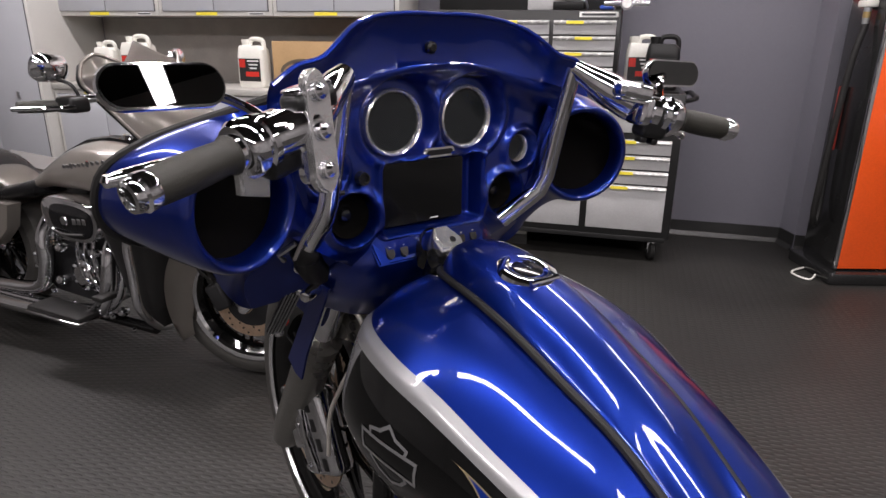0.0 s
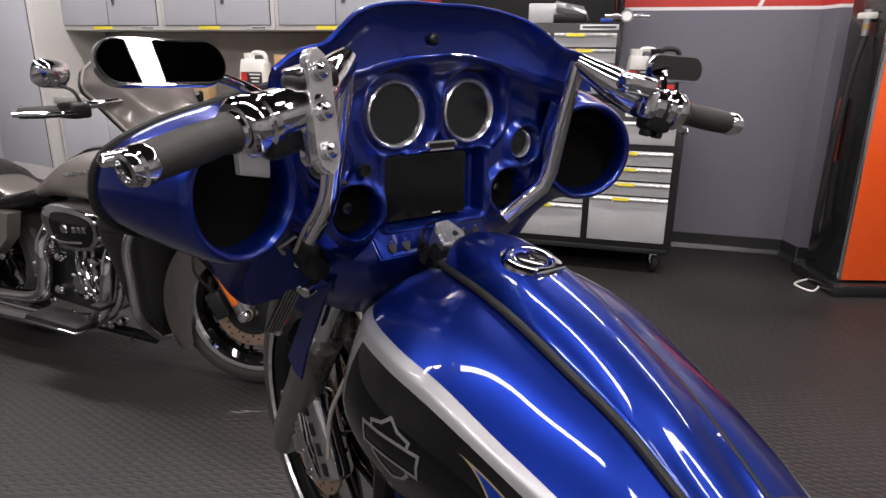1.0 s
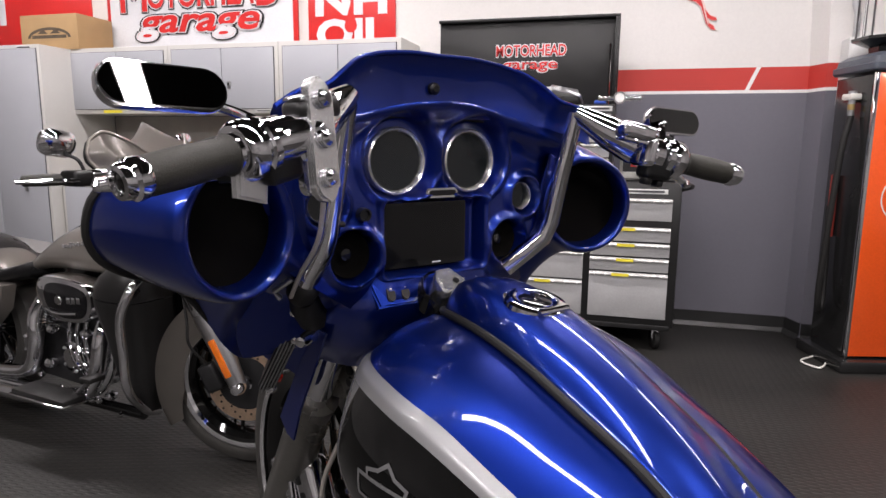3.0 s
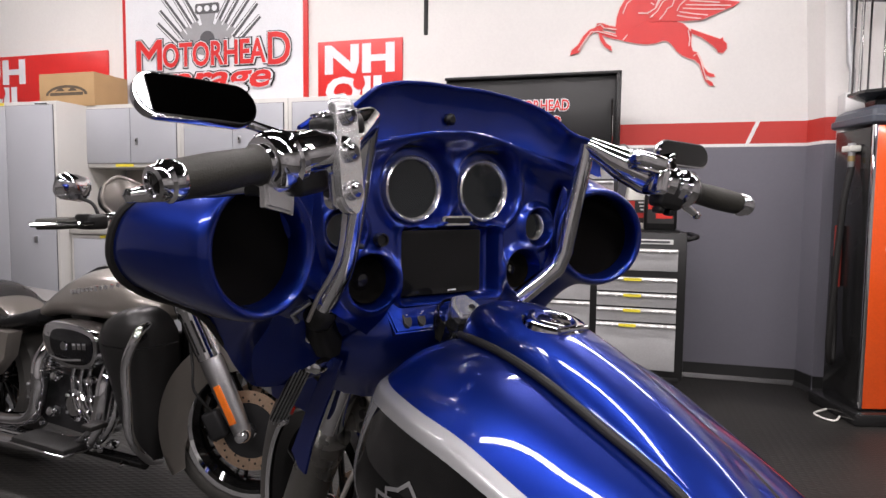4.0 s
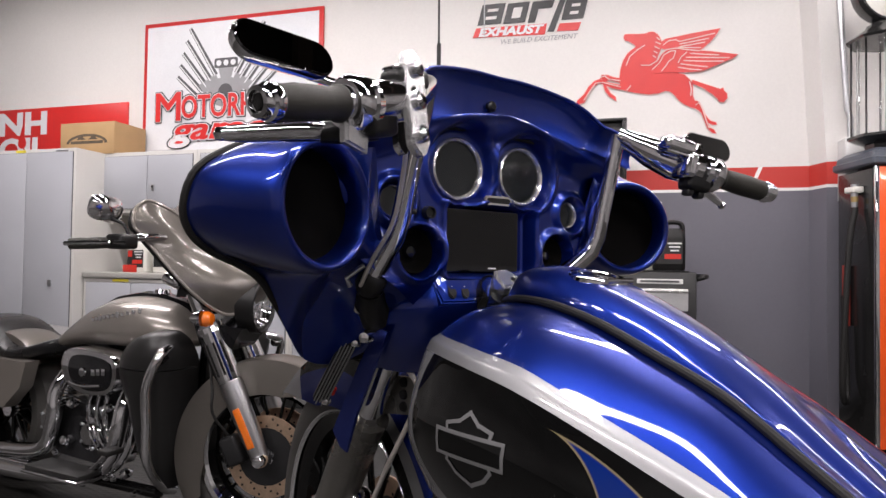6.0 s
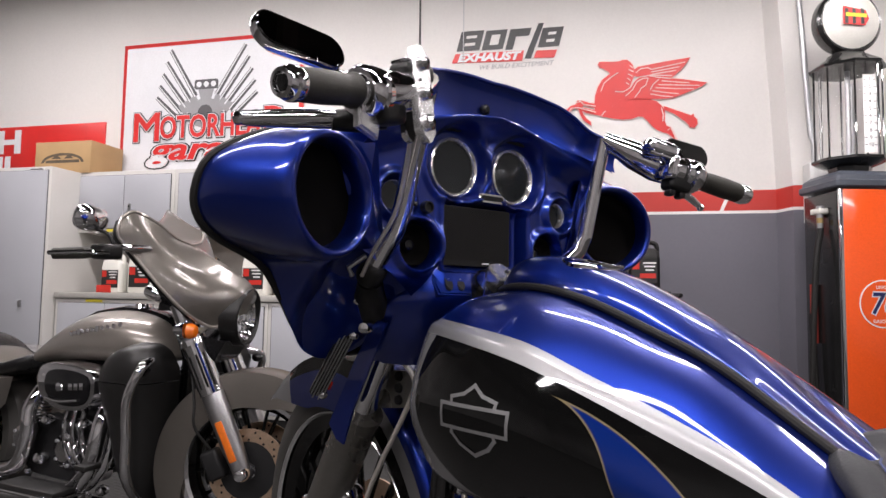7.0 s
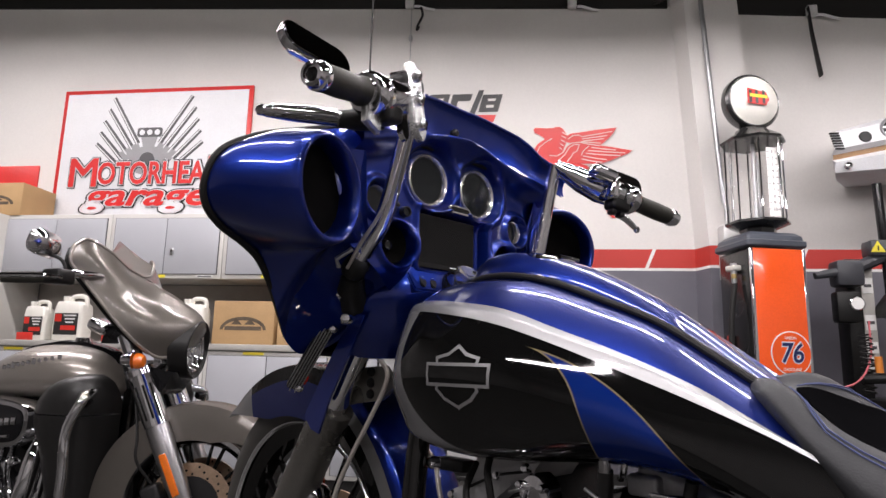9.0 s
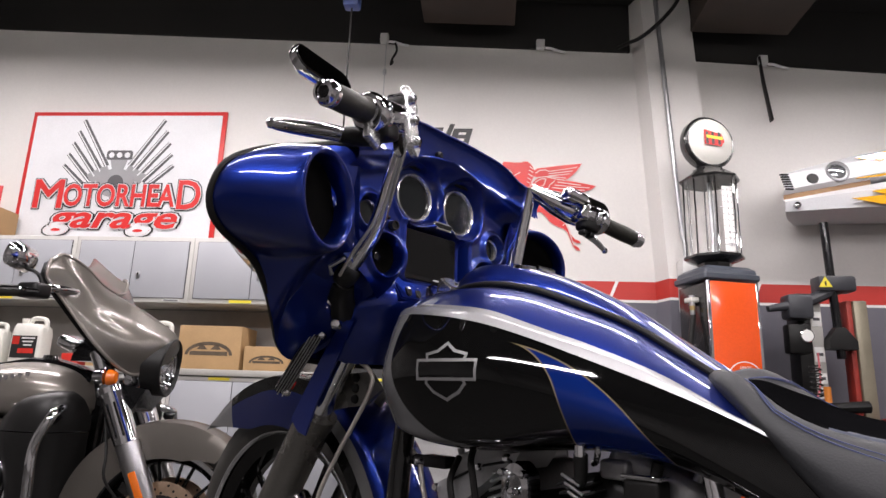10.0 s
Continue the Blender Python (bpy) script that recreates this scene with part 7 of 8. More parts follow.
# ---- car nose mounted on the wall and machine beneath it ----
def car_nose():
    t = thing("car_nose", "white car front end with painted flames mounted on the wall", "car front", pose(2.095, 4.86, 2.165))
    W = 1.5
    rise = 0.20
    lean = lambda pts: [Vector((p.x + (0.24 if p.y > -0.1 else (0.06 if p.y > -0.35 else 0.0)) * max(0.0, 1 - p.x / 0.5), p.y, p.z)) for p in pts]
    sec = lambda x: [Vector((x, y, z)) for y, z in ((-0.02, 0.03 + 0.03 * x), (-0.30, 0.0 + 0.03 * x), (-0.42 - 0.05 * min(1, x / 0.4), 0.02 + 0.05 * x), (-0.44 - 0.05 * min(1, x / 0.4), 0.09 + 0.14 * x), (-0.40, 0.115 + rise * x), (-0.02, 0.12 + rise * x))]
    part("bumper", loft([lean(sec(x)) for x in (0.0, 0.03, 0.12, 0.3, 0.6, 1.0, W)]), SIGNWHITE, t, "white bumper")
    sec2 = lambda x: [Vector((x, y, z + rise * x)) for y, z in ((-0.02, 0.15), (-0.40, 0.15), (-0.44, 0.18), (-0.42, 0.30), (-0.32, 0.345 + 0.03 * min(1, x / 0.5)), (-0.02, 0.37 + 0.05 * min(1, x / 0.5)))]
    part("nose_panel", loft([lean(sec2(x)) for x in (0.0, 0.03, 0.12, 0.3, 0.6, 1.0, W)]), SIGNWHITE, t, "white nose panel")
    strip = loft([lean([Vector((x, y, z + rise * x)) for y, z in ((-0.40, 0.112), (-0.40, 0.152), (-0.05, 0.152), (-0.05, 0.112))]) for x in (0.005, 0.3, 0.62)])
    part("gap_strip", strip, mat("tan_plywood", (0.34, 0.20, 0.10), 0.6), t, "brown wooden strip")
    for k in range(7):
        part("louvre", box((0.035 - 0.004 * k, -0.437 + 0.002 * k, 0.185 + 0.019 * k), (0.06, 0.016, 0.011), 0.002), PLASTIC, t)
    m = axis((0.385, -0.435, 0.325), (0, -1, 0.12))
    h = part("headlight", lathe([(0, -0.012), (0.05, -0.010), (0.070, -0.002), (0.078, 0.004), (0.082, 0.0), (0.082, -0.02), (0, -0.02)], m, 28), SIGNGREY, t, "round headlight in a grey rim")
    part("headlight_glass", lathe([(0, 0.006), (0.04, 0.003), (0.062, -0.006), (0, -0.008)], m, 24), CLEARLENS, h)
    m = axis((0.205, -0.437, 0.268), (0, -1, 0.1))
    part("vent_hole", lathe([(0, 0.004), (0.038, 0.004), (0.043, -0.01), (0, -0.01)], m, 20), PLASTIC, t)
    m = axis((0.07, -0.452, 0.06), (0, -1, 0))
    part("parking_lamp", lathe([(0, 0.02), (0.022, 0.016), (0.028, 0.0), (0, 0)], m, 18), CHROME, t)
    P = lambda pts: [(x, z) for x, z in pts]
    mf = frame3((0, -0.452, 0), (1, 0, 0), (0, 0.09, 1))
    part("flame", prism(P([(0.50, 0.27), (0.66, 0.29), (1.5, 0.46), (1.5, 0.66), (1.1, 0.58), (0.78, 0.50), (0.52, 0.435), (0.62, 0.42), (0.54, 0.37), (0.60, 0.34)]), 0.006, mf), YELLOWPAINT, t, "yellow flame")
    part("flame_heart", prism(P([(0.60, 0.31), (1.5, 0.50), (1.5, 0.62), (0.9, 0.49), (0.62, 0.415), (0.72, 0.40), (0.63, 0.365), (0.70, 0.35)]), 0.004, mf @ pose(0, 0, 0.006)), ORANGE, t, "orange flame")
    violet = mat("purple_flame_paint", (0.05, 0.02, 0.16), 0.2, coat=1.0)
    part("flame_core", prism(P([(0.72, 0.36), (0.80, 0.355), (1.5, 0.52), (1.5, 0.57), (0.84, 0.42), (0.74, 0.40)]), 0.003, mf @ pose(0, 0, 0.010)), violet, t, "purple flame core")
    part("flame_core", prism(P([(0.66, 0.425), (0.82, 0.455), (1.5, 0.60), (1.5, 0.65), (0.84, 0.50), (0.70, 0.46)]), 0.003, mf @ pose(0, 0, 0.010)), violet, t, "purple flame core")
    mf = frame3((0, -0.497, 0), (1, 0, 0), (0, 0, 1))
    part("flame", prism(P([(0.42, 0.10), (0.62, 0.06), (1.5, 0.10), (1.5, 0.32), (0.8, 0.20), (0.56, 0.155), (0.66, 0.13)]), 0.006, mf), YELLOWPAINT, t, "yellow flame")
    part("flame_heart", prism(P([(0.66, 0.09), (1.5, 0.14), (1.5, 0.28), (0.8, 0.165), (0.74, 0.13)]), 0.004, mf @ pose(0, 0, 0.006)), ORANGE, t, "orange flame")


car_nose()


def tyre_changer():
    t = thing("tyre_changer", "dark grey tyre changing machine with arm, gauge and hoses", "tyre changer", pose(2.28, 4.42, 0))
    part("cabinet_body", box((0.18, 0.05, 0.35), (0.62, 0.55, 0.70), 0.02), PLASTIC, t)
    part("column", box((-0.11, 0.12, 1.1), (0.12, 0.16, 1.0), 0.01), PLASTIC, t, "dark upright column")
    part("label_strip", box((-0.045, 0.035, 1.22), (0.075, 0.004, 0.72), 0.001), BENCHTOP, t, "pale instruction strip")
    for k, z in enumerate((0.92, 1.02, 1.18, 1.42)):
        part("label_panel", box((-0.045, 0.031, z), (0.065, 0.003, 0.07 + 0.03 * (k > 1)), 0.001), WHITETAG, t)
        part("label_print", box((-0.045, 0.0285, z), (0.045, 0.002, 0.02)), SIGNDARK, t)
    part("swing_arm", tube([(-0.40, -0.06, 1.47), (-0.24, -0.05, 1.50), (-0.1, 0.0, 1.54), (0.12, 0.02, 1.64)], [0.022, 0.035, 0.04, 0.045], 10), CHESTGREY, t, "dark grey swing arm")
    part("arm_head", box((-0.19, -0.02, 1.49), (0.17, 0.14, 0.17), 0.025), CHESTGREY, t)
    part("arm_block", box((0.085, 0.02, 1.66), (0.25, 0.14, 0.11), 0.02), CHESTGREY, t)
    part("warning_sticker", prism([(-0.045, 0), (0.045, 0), (0, 0.075)], 0.002, frame3((0.0, -0.052, 1.63), (1, 0, 0), (0, 0, 1))), YELLOWTAG, t, "yellow warning triangle")
    part("warning_print", box((0.0, -0.056, 1.655), (0.008, 0.003, 0.03)), SIGNBLACK, t)
    part("vertical_shaft", tube([(0.08, 0.0, 1.15), (0.055, 0.0, 2.1)], 0.028, 12), GLOSSPLASTIC, t, "black vertical shaft")
    part("mount_head", loft([[Vector((x, y, z)) for x, y in ((-0.01, -0.05), (0.17, -0.05), (0.17, 0.05), (-0.01, 0.05))] for z in (1.21, 1.27)] + [[Vector((x, y, 1.36)) for x, y in ((0.05, -0.03), (0.11, -0.03), (0.11, 0.03), (0.05, 0.03))]]), PLASTIC, t)
    g = part("pressure_gauge", lathe([(0, 0.012), (0.04, 0.012), (0.046, 0.006), (0.046, -0.02), (0, -0.02)], axis((-0.18, -0.10, 1.29), (0, -1, 0)), 24), CHROME, t, "round white pressure gauge")
    part("gauge_face", lathe([(0, 0.0135), (0.038, 0.0135), (0.038, 0.01), (0, 0.01)], axis((-0.18, -0.10, 1.29), (0, -1, 0)), 24), WHITETAG, g)
    part("regulator", box((-0.22, -0.05, 1.27), (0.15, 0.10, 0.20), 0.02), PLASTIC, t)
    coil = [(-0.15 + 0.035 * math.cos(k * 0.8), -0.10 + 0.035 * math.sin(k * 0.8), 1.1 - 0.0042 * k) for k in range(90)]
    part("coiled_hose", tube(coil, 0.006, 6), RUBBER, t, "black coiled air hose")
    part("air_hose", tube(spline([(-0.12, -0.1, 1.18), (-0.14, -0.12, 0.95), (-0.25, -0.16, 0.8), (-0.45, -0.16, 0.74)], 6), 0.006, 8), mat("pink_hose", (0.55, 0.12, 0.14), 0.4), t, "thin red air hose")
    part("second_column", box((0.24, 0.05, 1.0), (0.09, 0.1, 1.1), 0.01), mat("brass_grey", (0.3, 0.27, 0.2), 0.4, 0.5), t)
    part("red_column", box((0.17, 0.06, 1.05), (0.035, 0.1, 1.0), 0.006), RUSTMETAL, t, "red upright rail")
    part("red_foot", box((0.50, -0.05, 0.74), (0.35, 0.3, 0.06), 0.02), RUSTMETAL, t)
    part("valve_body", tube([(-0.2, -0.12, 0.82), (0.15, -0.12, 0.84)], [0.03, 0.04], 10), PLASTIC, t)
    part("valve_body", tube([(-0.1, -0.13, 0.86), (-0.1, -0.13, 0.96)], 0.022, 10), mat("orange_fitting", (0.6, 0.2, 0.03), 0.4), t)


tyre_changer()
# ---- the grey motorcycle behind ----
# its own frame: x to the camera's side (its right), y forwards
GREY = Matrix.Translation((-1.125, 2.303, 0)) @ Matrix(((-0.178, 0.984, 0), (-0.984, -0.178, 0), (0, 0, 1))).to_4x4()
grey = thing("motorcycle", "pewter grey touring motorcycle with chrome engine and black seat", "motorcycle", GREY)


def GP(s, l, z):
    """Forward from the front axle, left, up."""
    return Vector((-l, s, z))


# the front end is steered to the bike's left: its own frame at the axle
STEERED = GREY.inverted() @ Matrix.Translation((-1.162, 2.299, 0)) @ Matrix(((0.139, 0.990, 0), (-0.990, 0.139, 0), (0, 0, 1))).to_4x4()


def GF(s, l, z):
    """Forward from the axle, left, up, turned with the fork."""
    return STEERED @ Vector((-l, s, z))


def GV(x, y, z):
    """A direction of the fork's frame: right, forward, up."""
    return STEERED.to_3x3() @ Vector((x, y, z))


wheel(grey, GF(0, 0, 0.335), GV(1, 0, 0), 0.335, 0.250, 0.13, 10, BLACKPAINT, (-1, 1))
ring = part("rim_edge", lathe([(0.230, 0.058), (0.240, 0.068), (0.256, 0.070), (0.263, 0.066), (0.255, 0.060)], axis(GF(0, 0, 0.335), GV(1, 0, 0)), 56), CHROME, grey, "bright rim edge")
fender(grey, GF(0, 0, 0.335), GV(1, 0, 0), GV(0, 1, 0), 0.362, 0.090, 50, 212, 0.115, lambda t, x: 3, "pewter grey front fender")
for side in (-1, 1):
    l = side * 0.12
    part("fork_tube", tube([GF(-0.262, l, 0.93), GF(-0.121, l, 0.62)], 0.031, 20), CHROME, grey, "chrome fork tube")
    cover = part("fork_cover", tube([GF(-0.207, l, 0.810), GF(-0.200, l, 0.795), GF(-0.119, l, 0.615)], [0.047, 0.043, 0.043], 24), CHROME, grey, "chrome slotted fork cover")
    part("cover_band", tube([GF(-0.203, l, 0.802), GF(-0.195, l, 0.784)], 0.0475, 24), CHROME, cover)
    for q in (-50, -16, 18, 52):
        off = GV(side * -0.0415 * math.cos(radians(q)), 0.0375 * math.sin(radians(q)), 0.017 * math.sin(radians(q)))
        part("cover_slot", tube([GF(-0.180, l, 0.750) + off, GF(-0.129, l, 0.638) + off], 0.0042, 8), BLACKPAINT, cover, "dark slot")
    sl = part("fork_slider", tube([GF(-0.123, l, 0.623), GF(-0.114, l, 0.602), GF(-0.034, l, 0.425), GF(0.006, l, 0.335)], [0.038, 0.040, 0.038, 0.030], 20), ALU, grey, "satin aluminium fork slider")
    part("axle_cap", lathe([(0, 0.045), (0.018, 0.04), (0.028, 0.02), (0.03, -0.02), (0, -0.02)], axis(GF(0.006, l, 0.340), GV(-side, 0, 0)), 20), CHROME, sl)
    part("reflector", box(GF(-0.047, l + side * 0.038, 0.456), (0.010, 0.026, 0.15), 0.004, 2, STEERED.to_3x3().to_4x4() @ pose(0, 0, 0, 24.5, 0, 0)), AMBER, sl, "orange side reflector")
    part("turn_signal", lathe([(0, 0.03), (0.02, 0.026), (0.028, 0.012), (0.029, 0.0), (0, 0.0)], axis(GF(-0.200, l + side * 0.035, 0.838), GV(0, 1, 0)), 20), AMBER, grey, "amber turn signal")
    part("signal_shell", lathe([(0, -0.045), (0.018, -0.04), (0.028, -0.015), (0.030, 0.0), (0, 0.0)], axis(GF(-0.210, l + side * 0.035, 0.840), GV(0, 1, 0)), 20), CHROME, grey)
    part("signal_bar", tube([GF(-0.235, l - side * 0.03, 0.840), GF(-0.228, l + side * 0.035, 0.840)], 0.012, 10), CHROME, grey)
    c = part("brake_caliper", box(GF(-0.115, l * 0.75, 0.36), (0.05, 0.07, 0.11), 0.014, 3, STEERED.to_3x3().to_4x4() @ pose(0, 0, 0, 25, 0, 0)), ENGINE, grey, "black brake caliper")
    part("brake_line", tube(spline([GF(-0.12, l, 0.42), GF(-0.17, l * 1.2, 0.5), GF(-0.18, l * 1.1, 0.58), GF(-0.22, l * 0.7, 0.7)], 6), 0.005, 8), RUBBER, grey)
# fairing
# five lines from the middle to the wing: upper edge, crest, slope, brow of the lamp, lower edge
GLINES = [[(-0.285, 0, 1.155), (-0.296, 0.10, 1.175), (-0.325, 0.18, 1.222), (-0.368, 0.248, 1.252), (-0.395, 0.285, 1.226)],
          [(-0.204, 0, 1.113), (-0.226, 0.09, 1.093), (-0.270, 0.17, 1.122), (-0.335, 0.250, 1.185), (-0.393, 0.302, 1.186)],
          [(-0.122, 0, 1.066), (-0.152, 0.085, 1.030), (-0.210, 0.145, 1.030), (-0.292, 0.225, 1.090), (-0.389, 0.300, 1.160)],
          [(-0.028, 0, 0.984), (-0.046, 0.070, 0.968), (-0.116, 0.125, 0.950), (-0.225, 0.200, 0.990), (-0.382, 0.296, 1.148)],
          [(-0.085, 0, 0.852), (-0.108, 0.080, 0.856), (-0.156, 0.122, 0.857), (-0.232, 0.215, 0.944), (-0.376, 0.290, 1.140)]]
fine = [spline(r, 5) for r in GLINES]
cols = [spline(c, 6) for c in zip(*fine)]
cols = [[Vector((p.x, -p.y, p.z)) for p in c] for c in cols[:0:-1]] + cols
bm = loft([[GF(p.x, p.y, p.z) for p in c] for c in cols], False)
bmesh.ops.solidify(bm, geom=list(bm.faces), thickness=0.008)
gf = part("fairing", bm, GREYPAINT, grey, "pewter grey batwing fairing", 60)
edge = [c[0] for c in cols] + cols[-1][1:] + [c[-1] for c in cols[-2::-1]] + cols[0][-2::-1]
part("fairing_edge", tube([GF(p.x, p.y, p.z) for p in edge], 0.006, 8, False), GREYPAINT, gf)
part("fairing_back", loft([[GF(p.x - 0.03, p.y * 0.94, p.z * 0.96 + 0.04) for p in c] for c in cols], False), PLASTIC, gf, "black inner fairing")
rows = []
for t in (0, 0.2, 0.4, 0.6, 0.8, 1.0):
    row = []
    for k in range(27):
        x = -0.182 + 0.014 * k
        f = 1 - min(1.0, abs(x) / 0.182) ** 1.25
        row.append(GF(-0.287 - 1.1 * x * x - 0.100 * t * f, x, 1.156 + 2.0 * x * x + 0.138 * t * f))
    rows.append(row)
bm = loft(rows, False)
bmesh.ops.solidify(bm, geom=list(bm.faces), thickness=0.005)
part("windscreen", bm, GREYPAINT, gf, "short smoked windscreen", 60)
hm = axis(GF(-0.066, 0, 0.884), GV(0, 1, -0.04))
hl = part("headlight", lathe([(0.086, -0.06), (0.098, -0.01), (0.101, 0.006), (0.096, 0.012), (0.088, 0.006), (0.084, -0.06)], hm, 40), PLASTIC, grey, "round headlight in black bezel")
part("headlight_ring", lathe([(0.080, -0.004), (0.087, 0.002), (0.088, 0.010), (0.083, 0.013), (0.078, 0.006)], hm, 40), CHROME, hl)
part("headlight_bowl", lathe([(0.0, -0.055), (0.03, -0.05), (0.06, -0.03), (0.080, 0.0), (0.081, -0.004), (0.06, -0.038), (0.0, -0.062)], hm, 32), CHROME, hl)
for k in range(6):
    a = radians(60 * k)
    part("headlight_facet", lathe([(0, 0.012), (0.012, 0.010), (0.022, 0.0), (0.020, -0.02), (0, -0.02)], hm @ pose(0.046 * math.cos(a), 0.046 * math.sin(a), -0.012), 10), CLEARLENS, hl)
part("headlight_bulb", lathe([(0, 0.014), (0.014, 0.012), (0.022, 0.0), (0.020, -0.02), (0, -0.02)], hm @ pose(0, 0, -0.01), 16), CLEARLENS, hl)
lens = part("headlight_lens", lathe([(0, 0.026), (0.04, 0.022), (0.066, 0.012), (0.080, 0.0), (0.0795, -0.003), (0.065, 0.0095), (0.04, 0.0195), (0, 0.0235)], hm, 32, False), GLASS, hl, "clear lens")
lens.visible_shadow = False
# black shroud round the lamp, under the brow
rows = []
for q in range(33):
    a = 2 * math.pi * q / 32
    c, d = math.cos(a), math.sin(a)
    out = 0.012 * max(0.0, d)
    rows.append([hm @ Vector((c * rr, d * rr, zz + out)) for rr, zz in ((0.090, -0.03), (0.099, 0.010), (0.104, 0.022), (0.109, 0.018), (0.107, -0.05))])
part("headlight_shroud", loft(rows, False), PLASTIC, hl, "satin black lamp shroud")
part("fork_nacelle", loft([[GF(s, x * f, z) for s, x, z in ((-0.08, -0.12, 0.80), (-0.08, 0.12, 0.80), (-0.26, 0.14, 0.84), (-0.26, -0.14, 0.84))] for f in (1.0,)] + [[GF(s, x, z) for s, x, z in ((-0.13, -0.10, 0.72), (-0.13, 0.10, 0.72), (-0.25, 0.10, 0.74), (-0.25, -0.10, 0.74))]]), GLOSSPLASTIC, grey)
part("red_marker", lathe([(0, 0.02), (0.018, 0.016), (0.022, 0.0), (0, 0)], axis(GF(-0.16, 0.18, 0.80), GV(0, 1, 0)), 16), REDLENS, grey, "small red lamp")
# handlebar, mirrors
for side in (-1, 1):
    part("handlebar", tube(spline([GF(-0.30, side * 0.05, 1.06), GF(-0.31, side * 0.18, 1.12), GF(-0.35, side * 0.33, 1.12), GF(-0.42, side * 0.37, 1.105)], 6), 0.013, 12), CHROME, grey)
    part("grip", lathe([(0, 0), (0.018, 0), (0.020, 0.06), (0.018, 0.13), (0, 0.13)], axis(GF(-0.42, side * 0.37, 1.102), GV(-side * 0.25, -0.95, -0.05)), 20), GRIP, grey, "black rubber grip")
    part("control", box(GF(-0.39, side * 0.36, 1.105), (0.07, 0.08, 0.05), 0.012, 3), PLASTIC, grey)
    part("lever", tube(spline([GF(-0.36, side * 0.39, 1.10), GF(-0.41, side * 0.44, 1.10), GF(-0.52, side * 0.46, 1.095)], 6), 0.007, 8), CHROME, grey, "chrome lever")
    m = frame3(GF(-0.455, side * 0.365, 1.215), GV(side, 0.15, -0.12), GV(-0.1, 0.2, 1))
    mr = part("mirror", loft([[m @ Vector((x * f, y * f, z)) for x, y in stadium(0.135, 0.085, 6, 0.035)] for z, f in ((0.0, 0.96), (-0.012 * side, 1.0), (-0.03 * side, 0.78), (-0.042 * side, 0.4))]), CHROME, grey, "chrome mirror")
    part("mirror_stem", tube(spline([GF(-0.43, side * 0.36, 1.18), GF(-0.39, side * 0.35, 1.16), GF(-0.37, side * 0.34, 1.10)], 5), 0.006, 8), PLASTIC, mr)
# tank
GT = [(-0.39, 0.05, 0.765, 0.72), (-0.42, 0.12, 0.815, 0.705), (-0.49, 0.165, 0.860, 0.69), (-0.60, 0.187, 0.888, 0.682), (-0.72, 0.188, 0.897, 0.678), (-0.85, 0.175, 0.886, 0.675), (-0.98, 0.150, 0.845, 0.67), (-1.10, 0.12, 0.785, 0.66), (-1.22, 0.09, 0.715, 0.64), (-1.30, 0.05, 0.665, 0.63)]
rings = []
for k in range(34):
    s = -0.39 - 0.91 * k / 33
    w, zt, zb = interp(GT, s)
    ring = []
    for q in range(36):
        a = 2 * math.pi * q / 36
        ca, sa = math.cos(a), math.sin(a)
        mid = zb + (zt - zb) * 0.38
        ring.append(GP(s, -w * abs(ca) ** 0.85 * (1 if ca > 0 else -1), mid + ((zt - mid) if sa > 0 else (mid - zb)) * abs(sa) ** 0.9 * (1 if sa > 0 else -1)))
    rings.append(ring)
gt = part("fuel_tank", loft(rings), GREYPAINT, grey, "pewter grey fuel tank", 60)
part("tank_console", loft([[GP(s, x, zt + dz) for x, dz in ((-0.04, -0.012), (-0.03, 0.012), (0, 0.018), (0.03, 0.012), (0.04, -0.012))] for s, zt in ((-0.42, 0.83), (-0.5, 0.868), (-0.6, 0.89), (-0.75, 0.896), (-0.9, 0.874), (-1.05, 0.812), (-1.2, 0.73))], False), GLOSSPLASTIC, gt)
part("tank_cap", lathe([(0, 0.02), (0.03, 0.018), (0.036, 0.0), (0, 0)], pose(0, -0.66, 0.905), 20), CHROME, gt)
for k in range(11):
    ss = -0.60 - 0.026 * k
    w, zt, zb = interp(GT, ss)
    zz = 0.842 - 0.0042 * k
    mid = zb + (zt - zb) * 0.38
    rr = w * max(0.05, 1 - ((zz - mid) / (zt - mid)) ** 2.2) ** 0.46
    part("tank_script", box(GP(ss, -rr - 0.006, zz), (0.005, 0.019, 0.014 + 0.008 * (k % 4 == 0)), 0.001, 1, pose(0, 0, 0, -12, 0, 0)), CHROME, gt)
part("clamp_cover", loft([[GP(s, x, z) for x, z in ((-0.07, 0.90), (-0.05, 0.985), (0.05, 0.985), (0.07, 0.90))] for s in (-0.50, -0.42, -0.36)], True), GLOSSPLASTIC, grey, "black instrument console")
part("chrome_dash", box(GP(-0.50, -0.06, 0.965), (0.10, 0.10, 0.05), 0.02, 3, pose(0, 0, 0, -20, 0, 0)), CHROME, grey)
